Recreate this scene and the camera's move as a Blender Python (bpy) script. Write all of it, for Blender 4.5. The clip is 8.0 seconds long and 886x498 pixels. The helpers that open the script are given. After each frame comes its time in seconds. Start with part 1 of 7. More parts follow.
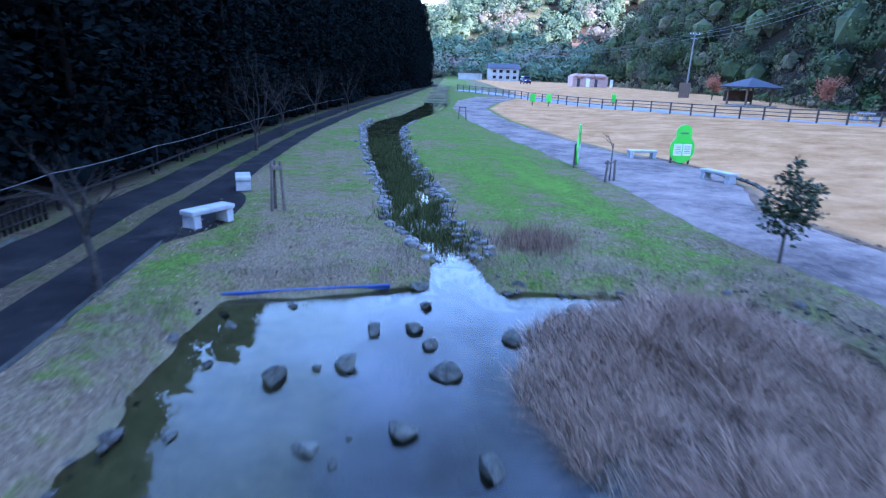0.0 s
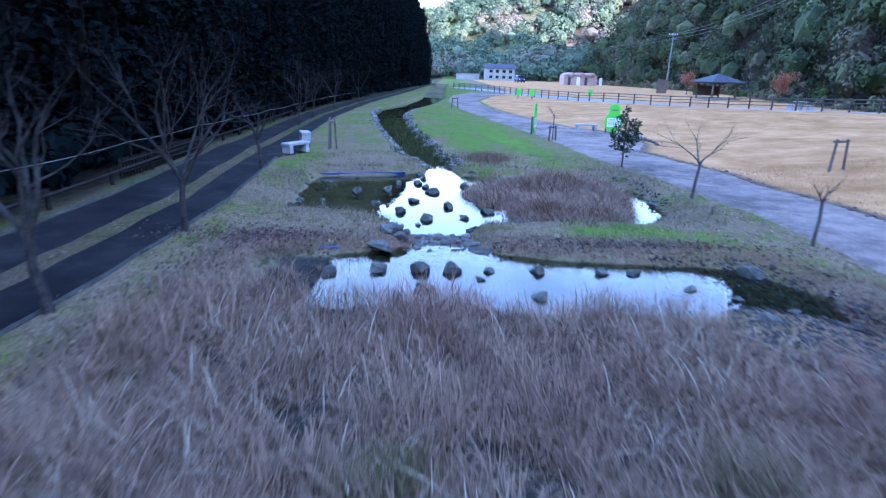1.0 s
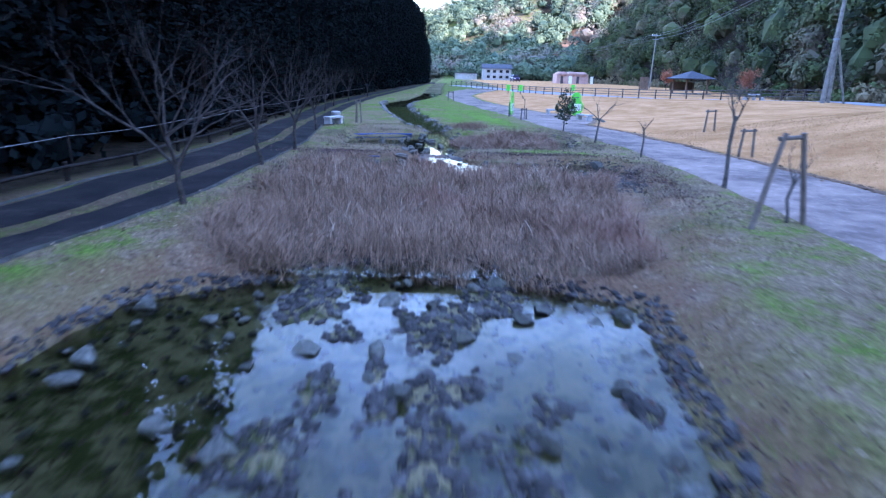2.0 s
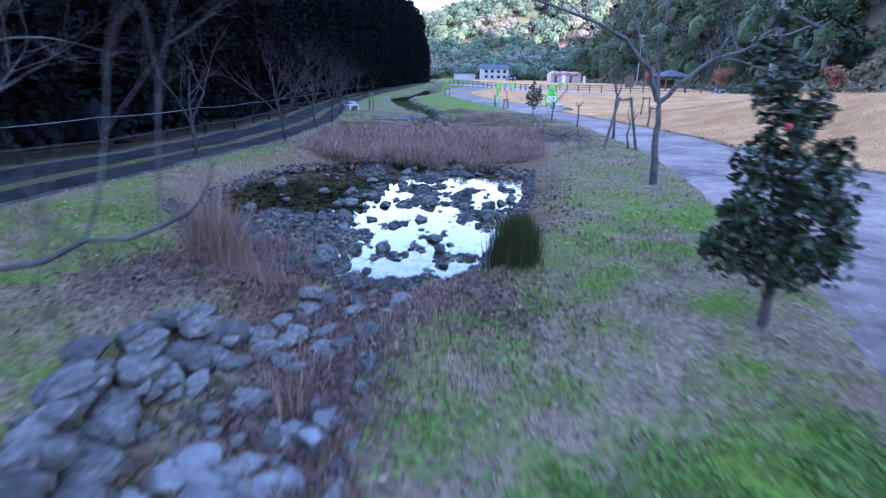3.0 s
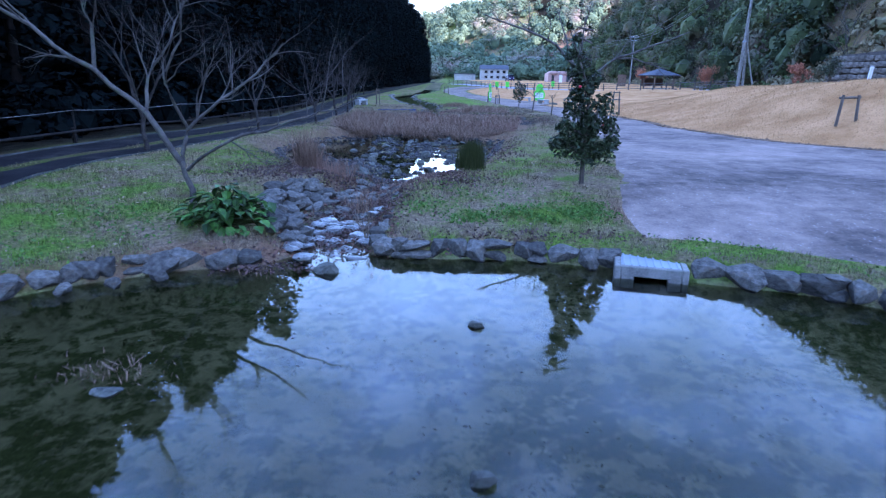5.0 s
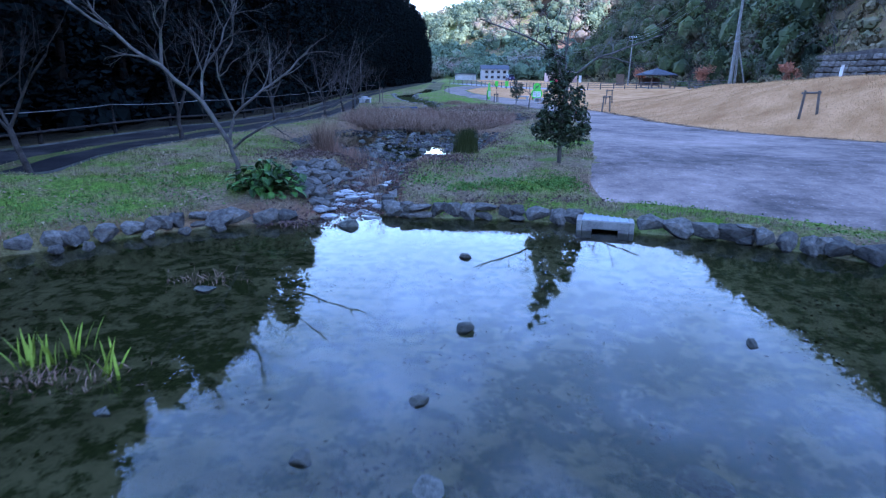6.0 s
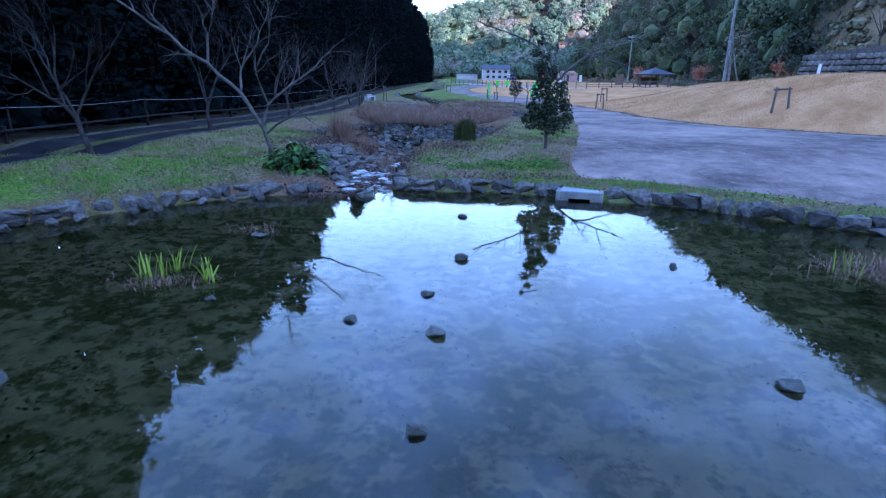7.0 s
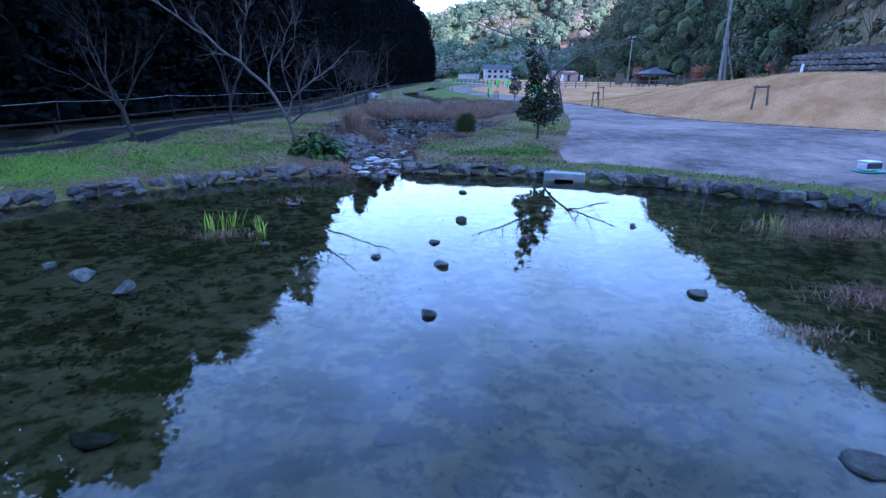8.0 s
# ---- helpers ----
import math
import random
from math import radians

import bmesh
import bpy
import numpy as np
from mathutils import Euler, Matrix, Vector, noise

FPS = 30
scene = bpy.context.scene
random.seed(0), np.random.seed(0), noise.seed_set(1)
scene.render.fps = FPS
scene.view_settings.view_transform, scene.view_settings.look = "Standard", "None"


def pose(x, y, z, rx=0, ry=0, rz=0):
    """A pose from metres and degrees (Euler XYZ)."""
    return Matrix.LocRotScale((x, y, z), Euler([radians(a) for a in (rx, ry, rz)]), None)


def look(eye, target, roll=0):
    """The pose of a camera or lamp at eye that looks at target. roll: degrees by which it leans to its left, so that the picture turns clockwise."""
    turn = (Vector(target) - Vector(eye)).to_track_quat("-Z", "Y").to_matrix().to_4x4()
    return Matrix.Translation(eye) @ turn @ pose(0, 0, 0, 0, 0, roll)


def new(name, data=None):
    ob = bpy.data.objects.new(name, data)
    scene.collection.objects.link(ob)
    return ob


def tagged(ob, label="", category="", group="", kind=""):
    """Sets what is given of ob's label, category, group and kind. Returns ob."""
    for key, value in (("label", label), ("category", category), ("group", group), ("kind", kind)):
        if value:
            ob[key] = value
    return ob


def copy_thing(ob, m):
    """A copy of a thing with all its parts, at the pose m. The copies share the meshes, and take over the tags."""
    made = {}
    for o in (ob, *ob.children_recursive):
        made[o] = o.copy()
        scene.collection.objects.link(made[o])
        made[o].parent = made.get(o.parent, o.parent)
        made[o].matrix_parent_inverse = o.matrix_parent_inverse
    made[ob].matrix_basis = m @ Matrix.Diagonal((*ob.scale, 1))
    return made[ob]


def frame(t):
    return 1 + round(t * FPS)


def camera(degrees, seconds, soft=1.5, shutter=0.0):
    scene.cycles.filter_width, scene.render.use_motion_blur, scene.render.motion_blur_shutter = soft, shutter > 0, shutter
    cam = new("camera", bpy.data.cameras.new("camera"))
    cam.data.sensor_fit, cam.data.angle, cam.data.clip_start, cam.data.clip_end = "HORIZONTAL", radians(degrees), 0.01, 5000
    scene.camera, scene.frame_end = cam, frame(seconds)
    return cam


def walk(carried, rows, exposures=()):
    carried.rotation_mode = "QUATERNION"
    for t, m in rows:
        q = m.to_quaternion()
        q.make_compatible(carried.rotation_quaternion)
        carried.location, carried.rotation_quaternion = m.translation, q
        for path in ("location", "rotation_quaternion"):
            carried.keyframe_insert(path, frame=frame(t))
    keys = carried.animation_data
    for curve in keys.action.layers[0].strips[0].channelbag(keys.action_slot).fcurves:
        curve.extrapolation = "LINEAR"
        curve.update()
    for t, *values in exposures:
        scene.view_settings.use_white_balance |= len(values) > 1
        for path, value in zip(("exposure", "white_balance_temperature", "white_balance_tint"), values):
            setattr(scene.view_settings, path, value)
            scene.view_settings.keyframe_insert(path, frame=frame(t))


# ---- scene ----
# The drone backs away over the ponds: seconds, eye, yaw, pitch, roll.
PATH = [
    (0.0, (0.02, 0.0, 3.10), 0.0, -16.78, 2.07),
    (0.25, (0.14, -2.19, 3.02), 0.01, -16.75, 1.97),
    (0.5, (0.25, -4.32, 2.92), 0.02, -16.72, 1.87),
    (0.75, (0.33, -6.38, 2.82), 0.03, -16.69, 1.77),
    (1.0, (0.41, -8.23, 2.72), 0.04, -16.66, 1.68),
    (1.25, (0.48, -10.04, 2.61), 0.05, -16.63, 1.59),
    (1.5, (0.55, -12.11, 2.52), 0.06, -16.61, 1.51),
    (1.7, (0.60, -13.79, 2.45), 0.07, -16.59, 1.45),
    (2.0, (0.69, -16.25, 2.35), 0.09, -16.56, 1.36),
    (2.4, (0.83, -19.45, 2.22), 0.12, -16.53, 1.25),
    (2.8, (0.96, -22.34, 2.12), 0.15, -16.50, 1.14),
    (3.0, (1.02, -23.62, 2.08), 0.16, -16.48, 1.09),
    (3.25, (1.08, -24.89, 2.04), 0.19, -16.47, 1.04),
    (3.5, (1.13, -25.70, 2.01), 0.21, -16.45, 0.99),
    (3.75, (1.18, -26.27, 1.98), 0.23, -16.44, 0.94),
    (4.0, (1.21, -26.78, 1.96), 0.26, -16.42, 0.90),
    (4.5, (1.26, -27.75, 1.93), 0.31, -16.40, 0.82),
    (5.0, (1.30, -28.71, 1.90), 0.37, -16.39, 0.77),
    (5.5, (1.33, -29.59, 1.86), 0.43, -16.38, 0.73),
    (6.0, (1.36, -30.48, 1.82), 0.49, -16.37, 0.69),
    (6.5, (1.38, -31.35, 1.78), 0.56, -16.37, 0.68),
    (7.0, (1.38, -32.17, 1.74), 0.64, -16.38, 0.69),
    (7.5, (1.38, -32.94, 1.70), 0.72, -16.39, 0.71),
    (8.0, (1.38, -33.70, 1.68), 0.80, -16.40, 0.74),
]


def aimed(eye, yaw, pitch, roll):
    a, b = radians(yaw), radians(pitch)
    way = Vector((-math.sin(a) * math.cos(b), math.cos(a) * math.cos(b), math.sin(b)))
    return look(eye, Vector(eye) + way, roll)


cam = camera(75, 8.0, soft=1.25, shutter=0.3)
walk(cam, [(t, aimed(eye, yaw, pitch, roll)) for t, eye, yaw, pitch, roll in PATH], [(0.0, 3.5, 5120, 29), (1.5, 3.55, 5480, 32), (3.0, 3.6, 5620, 36), (4.5, 3.4, 5450, 34), (8.0, 3.0, 5150, 32)])

# ---- sky and sun: open shade in a valley, the low winter sun only reaches the far end ----
SUN_UP, SUN_WAY = radians(17), Vector((0.72, -0.69, 0)).normalized()
world = bpy.data.worlds.new("sky")
scene.world = world
world.use_nodes = True
wn, wl = world.node_tree.nodes, world.node_tree.links
wn.clear()
sky = wn.new("ShaderNodeTexSky")
sky.sky_type, sky.sun_disc = "NISHITA", False
sky.sun_elevation, sky.sun_rotation = SUN_UP, math.atan2(SUN_WAY.x, SUN_WAY.y)
sky.air_density, sky.dust_density, sky.ozone_density = 1.3, 0.3, 3.0
w_co = wn.new("ShaderNodeTexCoord")
w_map = wn.new("ShaderNodeMapping")
w_map.inputs["Scale"].default_value = (1.0, 1.0, 1.7)
w_no = wn.new("ShaderNodeTexNoise")
w_no.inputs["Scale"].default_value, w_no.inputs["Detail"].default_value, w_no.inputs["Roughness"].default_value = 5.0, 7.0, 0.55
w_ra = wn.new("ShaderNodeMapRange")
w_ra.inputs["From Min"].default_value, w_ra.inputs["From Max"].default_value = 0.47, 0.75
w_ra.inputs["To Max"].default_value = 0.28
w_mix = wn.new("ShaderNodeMix")
w_mix.data_type = "RGBA"
w_mix.inputs[7].default_value = (3.9, 7.0, 13.2, 1)
w_bg = wn.new("ShaderNodeBackground")
w_bg.inputs["Strength"].default_value = 0.15
w_out = wn.new("ShaderNodeOutputWorld")
wl.new(w_co.outputs["Generated"], w_map.inputs[0])
wl.new(w_map.outputs[0], w_no.inputs["Vector"])
wl.new(w_no.outputs[0], w_ra.inputs["Value"])
wl.new(w_ra.outputs[0], w_mix.inputs[0])
wl.new(sky.outputs[0], w_mix.inputs[6])
wl.new(w_mix.outputs[2], w_bg.inputs["Color"])
wl.new(w_bg.outputs[0], w_out.inputs["Surface"])
sun = new("sun", bpy.data.lights.new("sun", "SUN"))
sun.data.energy, sun.data.angle, sun.data.color = 2.4, radians(0.5), (1.0, 0.92, 0.82)
sun.matrix_world = look((0, 0, 0), -Vector((SUN_WAY.x * math.cos(SUN_UP), SUN_WAY.y * math.cos(SUN_UP), math.sin(SUN_UP))))

# ---- materials ----
def mat_new(name):
    m = bpy.data.materials.new(name)
    m.use_nodes = True
    n, l = m.node_tree.nodes, m.node_tree.links
    return m, n, l, n["Principled BSDF"]


def noise_node(n, l, scale, detail=5.0, rough=0.6, vec=None):
    t = n.new("ShaderNodeTexNoise")
    t.inputs["Scale"].default_value, t.inputs["Detail"].default_value, t.inputs["Roughness"].default_value = scale, detail, rough
    if vec is not None:
        l.new(vec, t.inputs["Vector"])
    return t.outputs[0]


def remap(n, l, value, a, b, c=0.0, d=1.0):
    r = n.new("ShaderNodeMapRange")
    for i, v in enumerate((a, b, c, d)):
        r.inputs[i + 1].default_value = v
    l.new(value, r.inputs[0])
    return r.outputs[0]


def blend(n, l, fac, a, b, mode="MIX"):
    m = n.new("ShaderNodeMix")
    m.data_type, m.blend_type = "RGBA", mode
    for slot, v in ((0, fac), (6, a), (7, b)):
        if isinstance(v, bpy.types.NodeSocket):
            l.new(v, m.inputs[slot])
        else:
            m.inputs[slot].default_value = v if slot == 0 else (*v, 1)
    return m.outputs[2]


def arith(n, l, op, a, b):
    m = n.new("ShaderNodeMath")
    m.operation = op
    for i, v in enumerate((a, b)):
        if isinstance(v, bpy.types.NodeSocket):
            l.new(v, m.inputs[i])
        else:
            m.inputs[i].default_value = v
    return m.outputs[0]


def bumped(n, l, b, height, strength, distance):
    k = n.new("ShaderNodeBump")
    k.inputs["Strength"].default_value, k.inputs["Distance"].default_value = strength, distance
    l.new(height, k.inputs["Height"])
    l.new(k.outputs[0], b.inputs["Normal"])


def surface(name, dark, light, scale=3.0, rough=0.8, fine=None, relief=0.02, metal=0.0, vary=0.0, island=False, stain=None, strength=0.6, shine=0.5):
    """A worn surface: two tones at two scales, an optional stain colour, fine relief and some change from piece to piece."""
    m, n, l, b = mat_new(name)
    co = n.new("ShaderNodeTexCoord").outputs["Object"]
    fine = fine or scale * 9
    big, small = noise_node(n, l, scale, 4, 0.6, co), noise_node(n, l, fine, 6, 0.65, co)
    both = arith(n, l, "ADD", arith(n, l, "MULTIPLY", big, 0.6), arith(n, l, "MULTIPLY", small, 0.4))
    col = blend(n, l, remap(n, l, both, 0.36, 0.64), dark, light)
    if stain:
        col = blend(n, l, remap(n, l, noise_node(n, l, scale * 0.7, 6, 0.7, co), 0.54, 0.68, 0, 0.8), col, stain)
    if vary:
        if island:
            rnd = n.new("ShaderNodeNewGeometry").outputs["Random Per Island"]
        else:
            rnd = n.new("ShaderNodeObjectInfo").outputs["Random"]
        hsv = n.new("ShaderNodeHueSaturation")
        l.new(remap(n, l, rnd, 0, 1, 1 - vary, 1 + vary), hsv.inputs["Value"])
        l.new(col, hsv.inputs["Color"])
        col = hsv.outputs[0]
    l.new(col, b.inputs["Base Color"])
    l.new(remap(n, l, small, 0.3, 0.7, max(rough - 0.1, 0.05), min(rough + 0.1, 1)), b.inputs["Roughness"])
    b.inputs["Metallic"].default_value = metal
    b.inputs["Specular IOR Level"].default_value = shine
    bumped(n, l, b, both, strength, relief)
    return m


def leafy(name, dark, light, rough=0.55, third=None, share=0.0, shine=0.5, patch_scale=0.9, lump=0.4, third_scale=0.31):
    """Leaves and blades: each its own tone between two colours, in patches, now and then a third."""
    m, n, l, b = mat_new(name)
    rnd = n.new("ShaderNodeNewGeometry").outputs["Random Per Island"]
    co = n.new("ShaderNodeTexCoord").outputs["Object"]
    patch = noise_node(n, l, patch_scale, 3, 0.6, co)
    if lump > 0.5:
        patch = remap(n, l, patch, 0.36, 0.64)
    col = blend(n, l, arith(n, l, "ADD", arith(n, l, "MULTIPLY", rnd, 1.05 - lump), arith(n, l, "MULTIPLY", patch, lump)), dark, light)
    if third:
        col = blend(n, l, remap(n, l, noise_node(n, l, third_scale, 3, 0.5, co), 0.6 - share * 0.2, 0.75 - share * 0.2), col, third)
    l.new(col, b.inputs["Base Color"])
    b.inputs["Roughness"].default_value = rough
    b.inputs["Specular IOR Level"].default_value = shine
    return m


def mask(n, name):
    a = n.new("ShaderNodeAttribute")
    a.attribute_name = name
    return a.outputs["Fac"]


def lawn_colour(n, l, co, fine, gain=1.0):
    """Green, olive, straw and bare earth in patches; soil and blades share it."""
    def tone(r, g, b):
        return (r * gain, g * gain, b * gain)
    mid, wide = noise_node(n, l, 2.2, 8, 0.78, co), noise_node(n, l, 0.33, 3, 0.5, co)
    green = blend(n, l, remap(n, l, fine, 0.32, 0.68), tone(0.025, 0.043, 0.008), tone(0.108, 0.168, 0.03))
    olive = blend(n, l, remap(n, l, fine, 0.32, 0.68), tone(0.034, 0.035, 0.014), tone(0.17, 0.152, 0.065))
    straw = blend(n, l, remap(n, l, fine, 0.3, 0.7), tone(0.042, 0.03, 0.019), tone(0.22, 0.165, 0.105))
    pick = arith(n, l, "ADD", arith(n, l, "MULTIPLY", mid, 1.7), arith(n, l, "ADD", arith(n, l, "MULTIPLY", wide, 0.8), arith(n, l, "MULTIPLY", mask(n, "green"), 0.42)))
    col = blend(n, l, remap(n, l, pick, 1.22, 1.34), straw, olive)
    col = blend(n, l, remap(n, l, pick, 1.36, 1.54), col, green)
    col = blend(n, l, remap(n, l, pick, 1.58, 1.78), col, blend(n, l, remap(n, l, fine, 0.32, 0.68), tone(0.04, 0.075, 0.01), tone(0.11, 0.19, 0.03)))
    bare = remap(n, l, noise_node(n, l, 2.3, 7, 0.78, co), 0.54, 0.64, 0, 0.6)
    return blend(n, l, arith(n, l, "MULTIPLY", bare, remap(n, l, mask(n, "green"), 0.2, 0.8, 1, 0.25)), col, tone(0.05, 0.03, 0.02)), mid


def blade_material():
    m, n, l, b = mat_new("turf_blade")
    rnd = n.new("ShaderNodeNewGeometry").outputs["Random Per Island"]
    co = n.new("ShaderNodeTexCoord").outputs["Object"]
    col, _ = lawn_colour(n, l, co, rnd, 1.38)
    l.new(col, b.inputs["Base Color"])
    b.inputs["Roughness"].default_value, b.inputs["Specular IOR Level"].default_value = 0.9, 0.05
    return m


def ground_material():
    """Winter turf, straw meadow, and mud where the pond beds are."""
    m, n, l, b = mat_new("winter_turf")
    co = n.new("ShaderNodeTexCoord").outputs["Object"]
    fine = noise_node(n, l, 20, 5, 0.75, co)
    lawn, mid = lawn_colour(n, l, co, fine, 1.2)
    tan = blend(n, l, remap(n, l, noise_node(n, l, 0.6, 6, 0.7, co), 0.35, 0.65), (0.29, 0.135, 0.05), (0.53, 0.275, 0.12))
    tan = blend(n, l, remap(n, l, fine, 0.4, 0.75, 0, 0.4), tan, (0.16, 0.095, 0.05))
    col = blend(n, l, mask(n, "meadow"), lawn, tan)
    mud = blend(n, l, remap(n, l, noise_node(n, l, 2.2, 8, 0.75, co), 0.35, 0.65), (0.1, 0.088, 0.05), (0.19, 0.164, 0.098))
    weed = arith(n, l, "ADD", arith(n, l, "MULTIPLY", noise_node(n, l, 4.6, 6, 0.7, co), 0.75), arith(n, l, "MULTIPLY", noise_node(n, l, 0.45, 2, 0.5, co), 0.25))
    mud = blend(n, l, remap(n, l, weed, 0.475, 0.55, 0, 0.95), mud, blend(n, l, remap(n, l, fine, 0.35, 0.65), (0.02, 0.026, 0.01), (0.05, 0.056, 0.022)))
    silt = blend(n, l, remap(n, l, noise_node(n, l, 3.0, 7, 0.75, co), 0.35, 0.65), (0.11, 0.097, 0.055), (0.18, 0.158, 0.093))
    mud = blend(n, l, mask(n, "silt"), mud, silt)
    mud = blend(n, l, mask(n, "deep"), mud, blend(n, l, remap(n, l, noise_node(n, l, 2.5, 3, 0.5, co), 0.35, 0.65), (0.018, 0.018, 0.016), (0.034, 0.034, 0.03)))
    col = blend(n, l, mask(n, "mud"), col, mud)
    rust = blend(n, l, remap(n, l, fine, 0.3, 0.7), (0.075, 0.035, 0.025), (0.2, 0.11, 0.075))
    col = blend(n, l, arith(n, l, "MULTIPLY", mask(n, "rust"), remap(n, l, mid, 0.38, 0.56)), col, rust)
    # Wood floor: leaf litter with the tree shade darkened into its colour.
    shaded_duff = blend(n, l, remap(n, l, mid, 0.4, 0.6), (0.006, 0.006, 0.004), (0.024, 0.019, 0.013))
    col = blend(n, l, mask(n, "wood"), col, shaded_duff)
    col = blend(n, l, mask(n, "scar"), col, (0.17, 0.105, 0.068))
    l.new(col, b.inputs["Base Color"])
    b.inputs["Roughness"].default_value, b.inputs["Specular IOR Level"].default_value = 1.0, 0.02
    bumped(n, l, b, arith(n, l, "ADD", fine, arith(n, l, "MULTIPLY", mid, 1.5)), 0.8, 0.04)
    return m


def water_material():
    """Clear, shallow pond water: mirrors by Fresnel, lets the bed show through with a faint tint."""
    m, n, l, b = mat_new("pond_water")
    n.remove(b)
    co = n.new("ShaderNodeTexCoord").outputs["Object"]
    k = n.new("ShaderNodeBump")
    k.inputs["Strength"].default_value, k.inputs["Distance"].default_value = 0.008, 0.02
    l.new(noise_node(n, l, 3.5, 3, 0.5, co), k.inputs["Height"])
    gl = n.new("ShaderNodeBsdfGlossy")
    gl.inputs["Roughness"].default_value = 0.003
    l.new(k.outputs[0], gl.inputs["Normal"])
    tr = n.new("ShaderNodeBsdfTransparent")
    tr.inputs["Color"].default_value = (0.7, 0.71, 0.58, 1)
    fr = n.new("ShaderNodeFresnel")
    fr.inputs["IOR"].default_value = 1.33
    mx = n.new("ShaderNodeMixShader")
    l.new(fr.outputs[0], mx.inputs[0])
    l.new(tr.outputs[0], mx.inputs[1])
    l.new(gl.outputs[0], mx.inputs[2])
    l.new(mx.outputs[0], n["Material Output"].inputs["Surface"])
    return m


def asphalt_material():
    """Old park asphalt: dark damp stains, worn paler lanes and loose pale grit."""
    m, n, l, b = mat_new("old_asphalt")
    co = n.new("ShaderNodeTexCoord").outputs["Object"]
    big, mid, fine = noise_node(n, l, 0.4, 5, 0.65, co), noise_node(n, l, 2.6, 9, 0.8, co), noise_node(n, l, 38, 5, 0.8, co)
    tone = arith(n, l, "ADD", arith(n, l, "MULTIPLY", big, 0.55), arith(n, l, "MULTIPLY", mid, 0.45))
    col = blend(n, l, remap(n, l, tone, 0.39, 0.62), (0.075, 0.058, 0.05), (0.34, 0.25, 0.205))
    col = blend(n, l, remap(n, l, fine, 0.3, 0.7, 0, 0.5), col, (0.05, 0.046, 0.047))
    grit = n.new("ShaderNodeTexVoronoi")
    grit.inputs["Scale"].default_value = 16
    l.new(co, grit.inputs["Vector"])
    spot = arith(n, l, "MULTIPLY", remap(n, l, grit.outputs["Distance"], 0.1, 0.22, 1, 0), remap(n, l, mid, 0.42, 0.58, 0, 0.85))
    col = blend(n, l, spot, col, (0.38, 0.35, 0.33))
    l.new(col, b.inputs["Base Color"])
    b.inputs["Roughness"].default_value, b.inputs["Specular IOR Level"].default_value = 0.95, 0.06
    bumped(n, l, b, arith(n, l, "ADD", fine, mid), 0.8, 0.012)
    return m


M_GROUND, M_WATER = ground_material(), water_material()
M_ASPHALT = asphalt_material()
# Track lanes: damp surface, with shade from the wood in the base colour.
M_TRACK = surface("damp_shaded_track", (0.005, 0.005, 0.006), (0.02, 0.018, 0.018), 1.2, 0.9, 30, 0.015, stain=(0.034, 0.03, 0.027), shine=0.04)
M_ROAD = surface("road_asphalt", (0.13, 0.13, 0.14), (0.2, 0.2, 0.21), 0.5, 0.9, 30, 0.005)
M_ROCK = surface("pond_rock", (0.018, 0.02, 0.017), (0.12, 0.118, 0.1), 3.5, 0.85, 28, 0.03, vary=0.35, stain=(0.05, 0.055, 0.035), shine=0.2)
M_WALLROCK = surface("bank_stone", (0.022, 0.021, 0.019), (0.13, 0.122, 0.108), 5.0, 0.85, 34, 0.025, vary=0.45, stain=(0.08, 0.06, 0.042), shine=0.1)
M_STREAMSTONE = surface("stream_stone", (0.05, 0.048, 0.044), (0.2, 0.19, 0.175), 4.0, 0.9, 30, 0.02, vary=0.4, island=True, shine=0.1)
M_WETSTONE = surface("wet_slab", (0.024, 0.023, 0.022), (0.115, 0.109, 0.1), 5.0, 0.32, 34, 0.015, vary=0.4, stain=(0.06, 0.045, 0.032))
# Cedar trunks: bark blackened so its colour carries the gloom of the wood.
M_CEDARBARK = surface("shaded_cedar_bark", (0.004, 0.0035, 0.003), (0.014, 0.011, 0.009), 5, 0.95, 40, 0.01, shine=0.1)
M_MOULD = leafy("leaf_mould", (0.02, 0.012, 0.01), (0.11, 0.055, 0.04), 0.8)
M_PEBBLE = surface("pebbles", (0.01, 0.009, 0.009), (0.06, 0.056, 0.053), 4.0, 0.8, 30, 0.01, vary=0.6, island=True, shine=0.15)
M_REED = leafy("dry_reed", (0.012, 0.008, 0.006), (0.34, 0.22, 0.15), 0.9, (0.18, 0.1, 0.072), 0.4, 0.1)
M_DULL = leafy("dull_sedge", (0.03, 0.03, 0.014), (0.16, 0.13, 0.065), 0.9, (0.06, 0.07, 0.02), 0.5, 0.1)
M_STRAW = leafy("grey_straw", (0.04, 0.032, 0.023), (0.24, 0.19, 0.135), 0.9, (0.1, 0.1, 0.045), 0.4, 0.05)
M_ALGAE = leafy("sunken_leaf", (0.02, 0.022, 0.01), (0.11, 0.09, 0.045), 0.8, (0.045, 0.065, 0.018), 0.5, 0.1)
M_PALE = leafy("bleached_stalk", (0.18, 0.14, 0.1), (0.42, 0.34, 0.26), 0.9, None, 0.0, 0.1)
M_GRASS = blade_material()
M_TAN = leafy("straw_blade", (0.22, 0.115, 0.045), (0.46, 0.27, 0.13), 0.9, None, 0.0, 0.1)
M_SEDGE = leafy("stream_sedge", (0.013, 0.02, 0.005), (0.06, 0.068, 0.022), 0.85, None, 0.0, 0.1)
M_WEED = leafy("fresh_weed", (0.025, 0.07, 0.01), (0.1, 0.18, 0.035), 0.7, None, 0.0, 0.15)
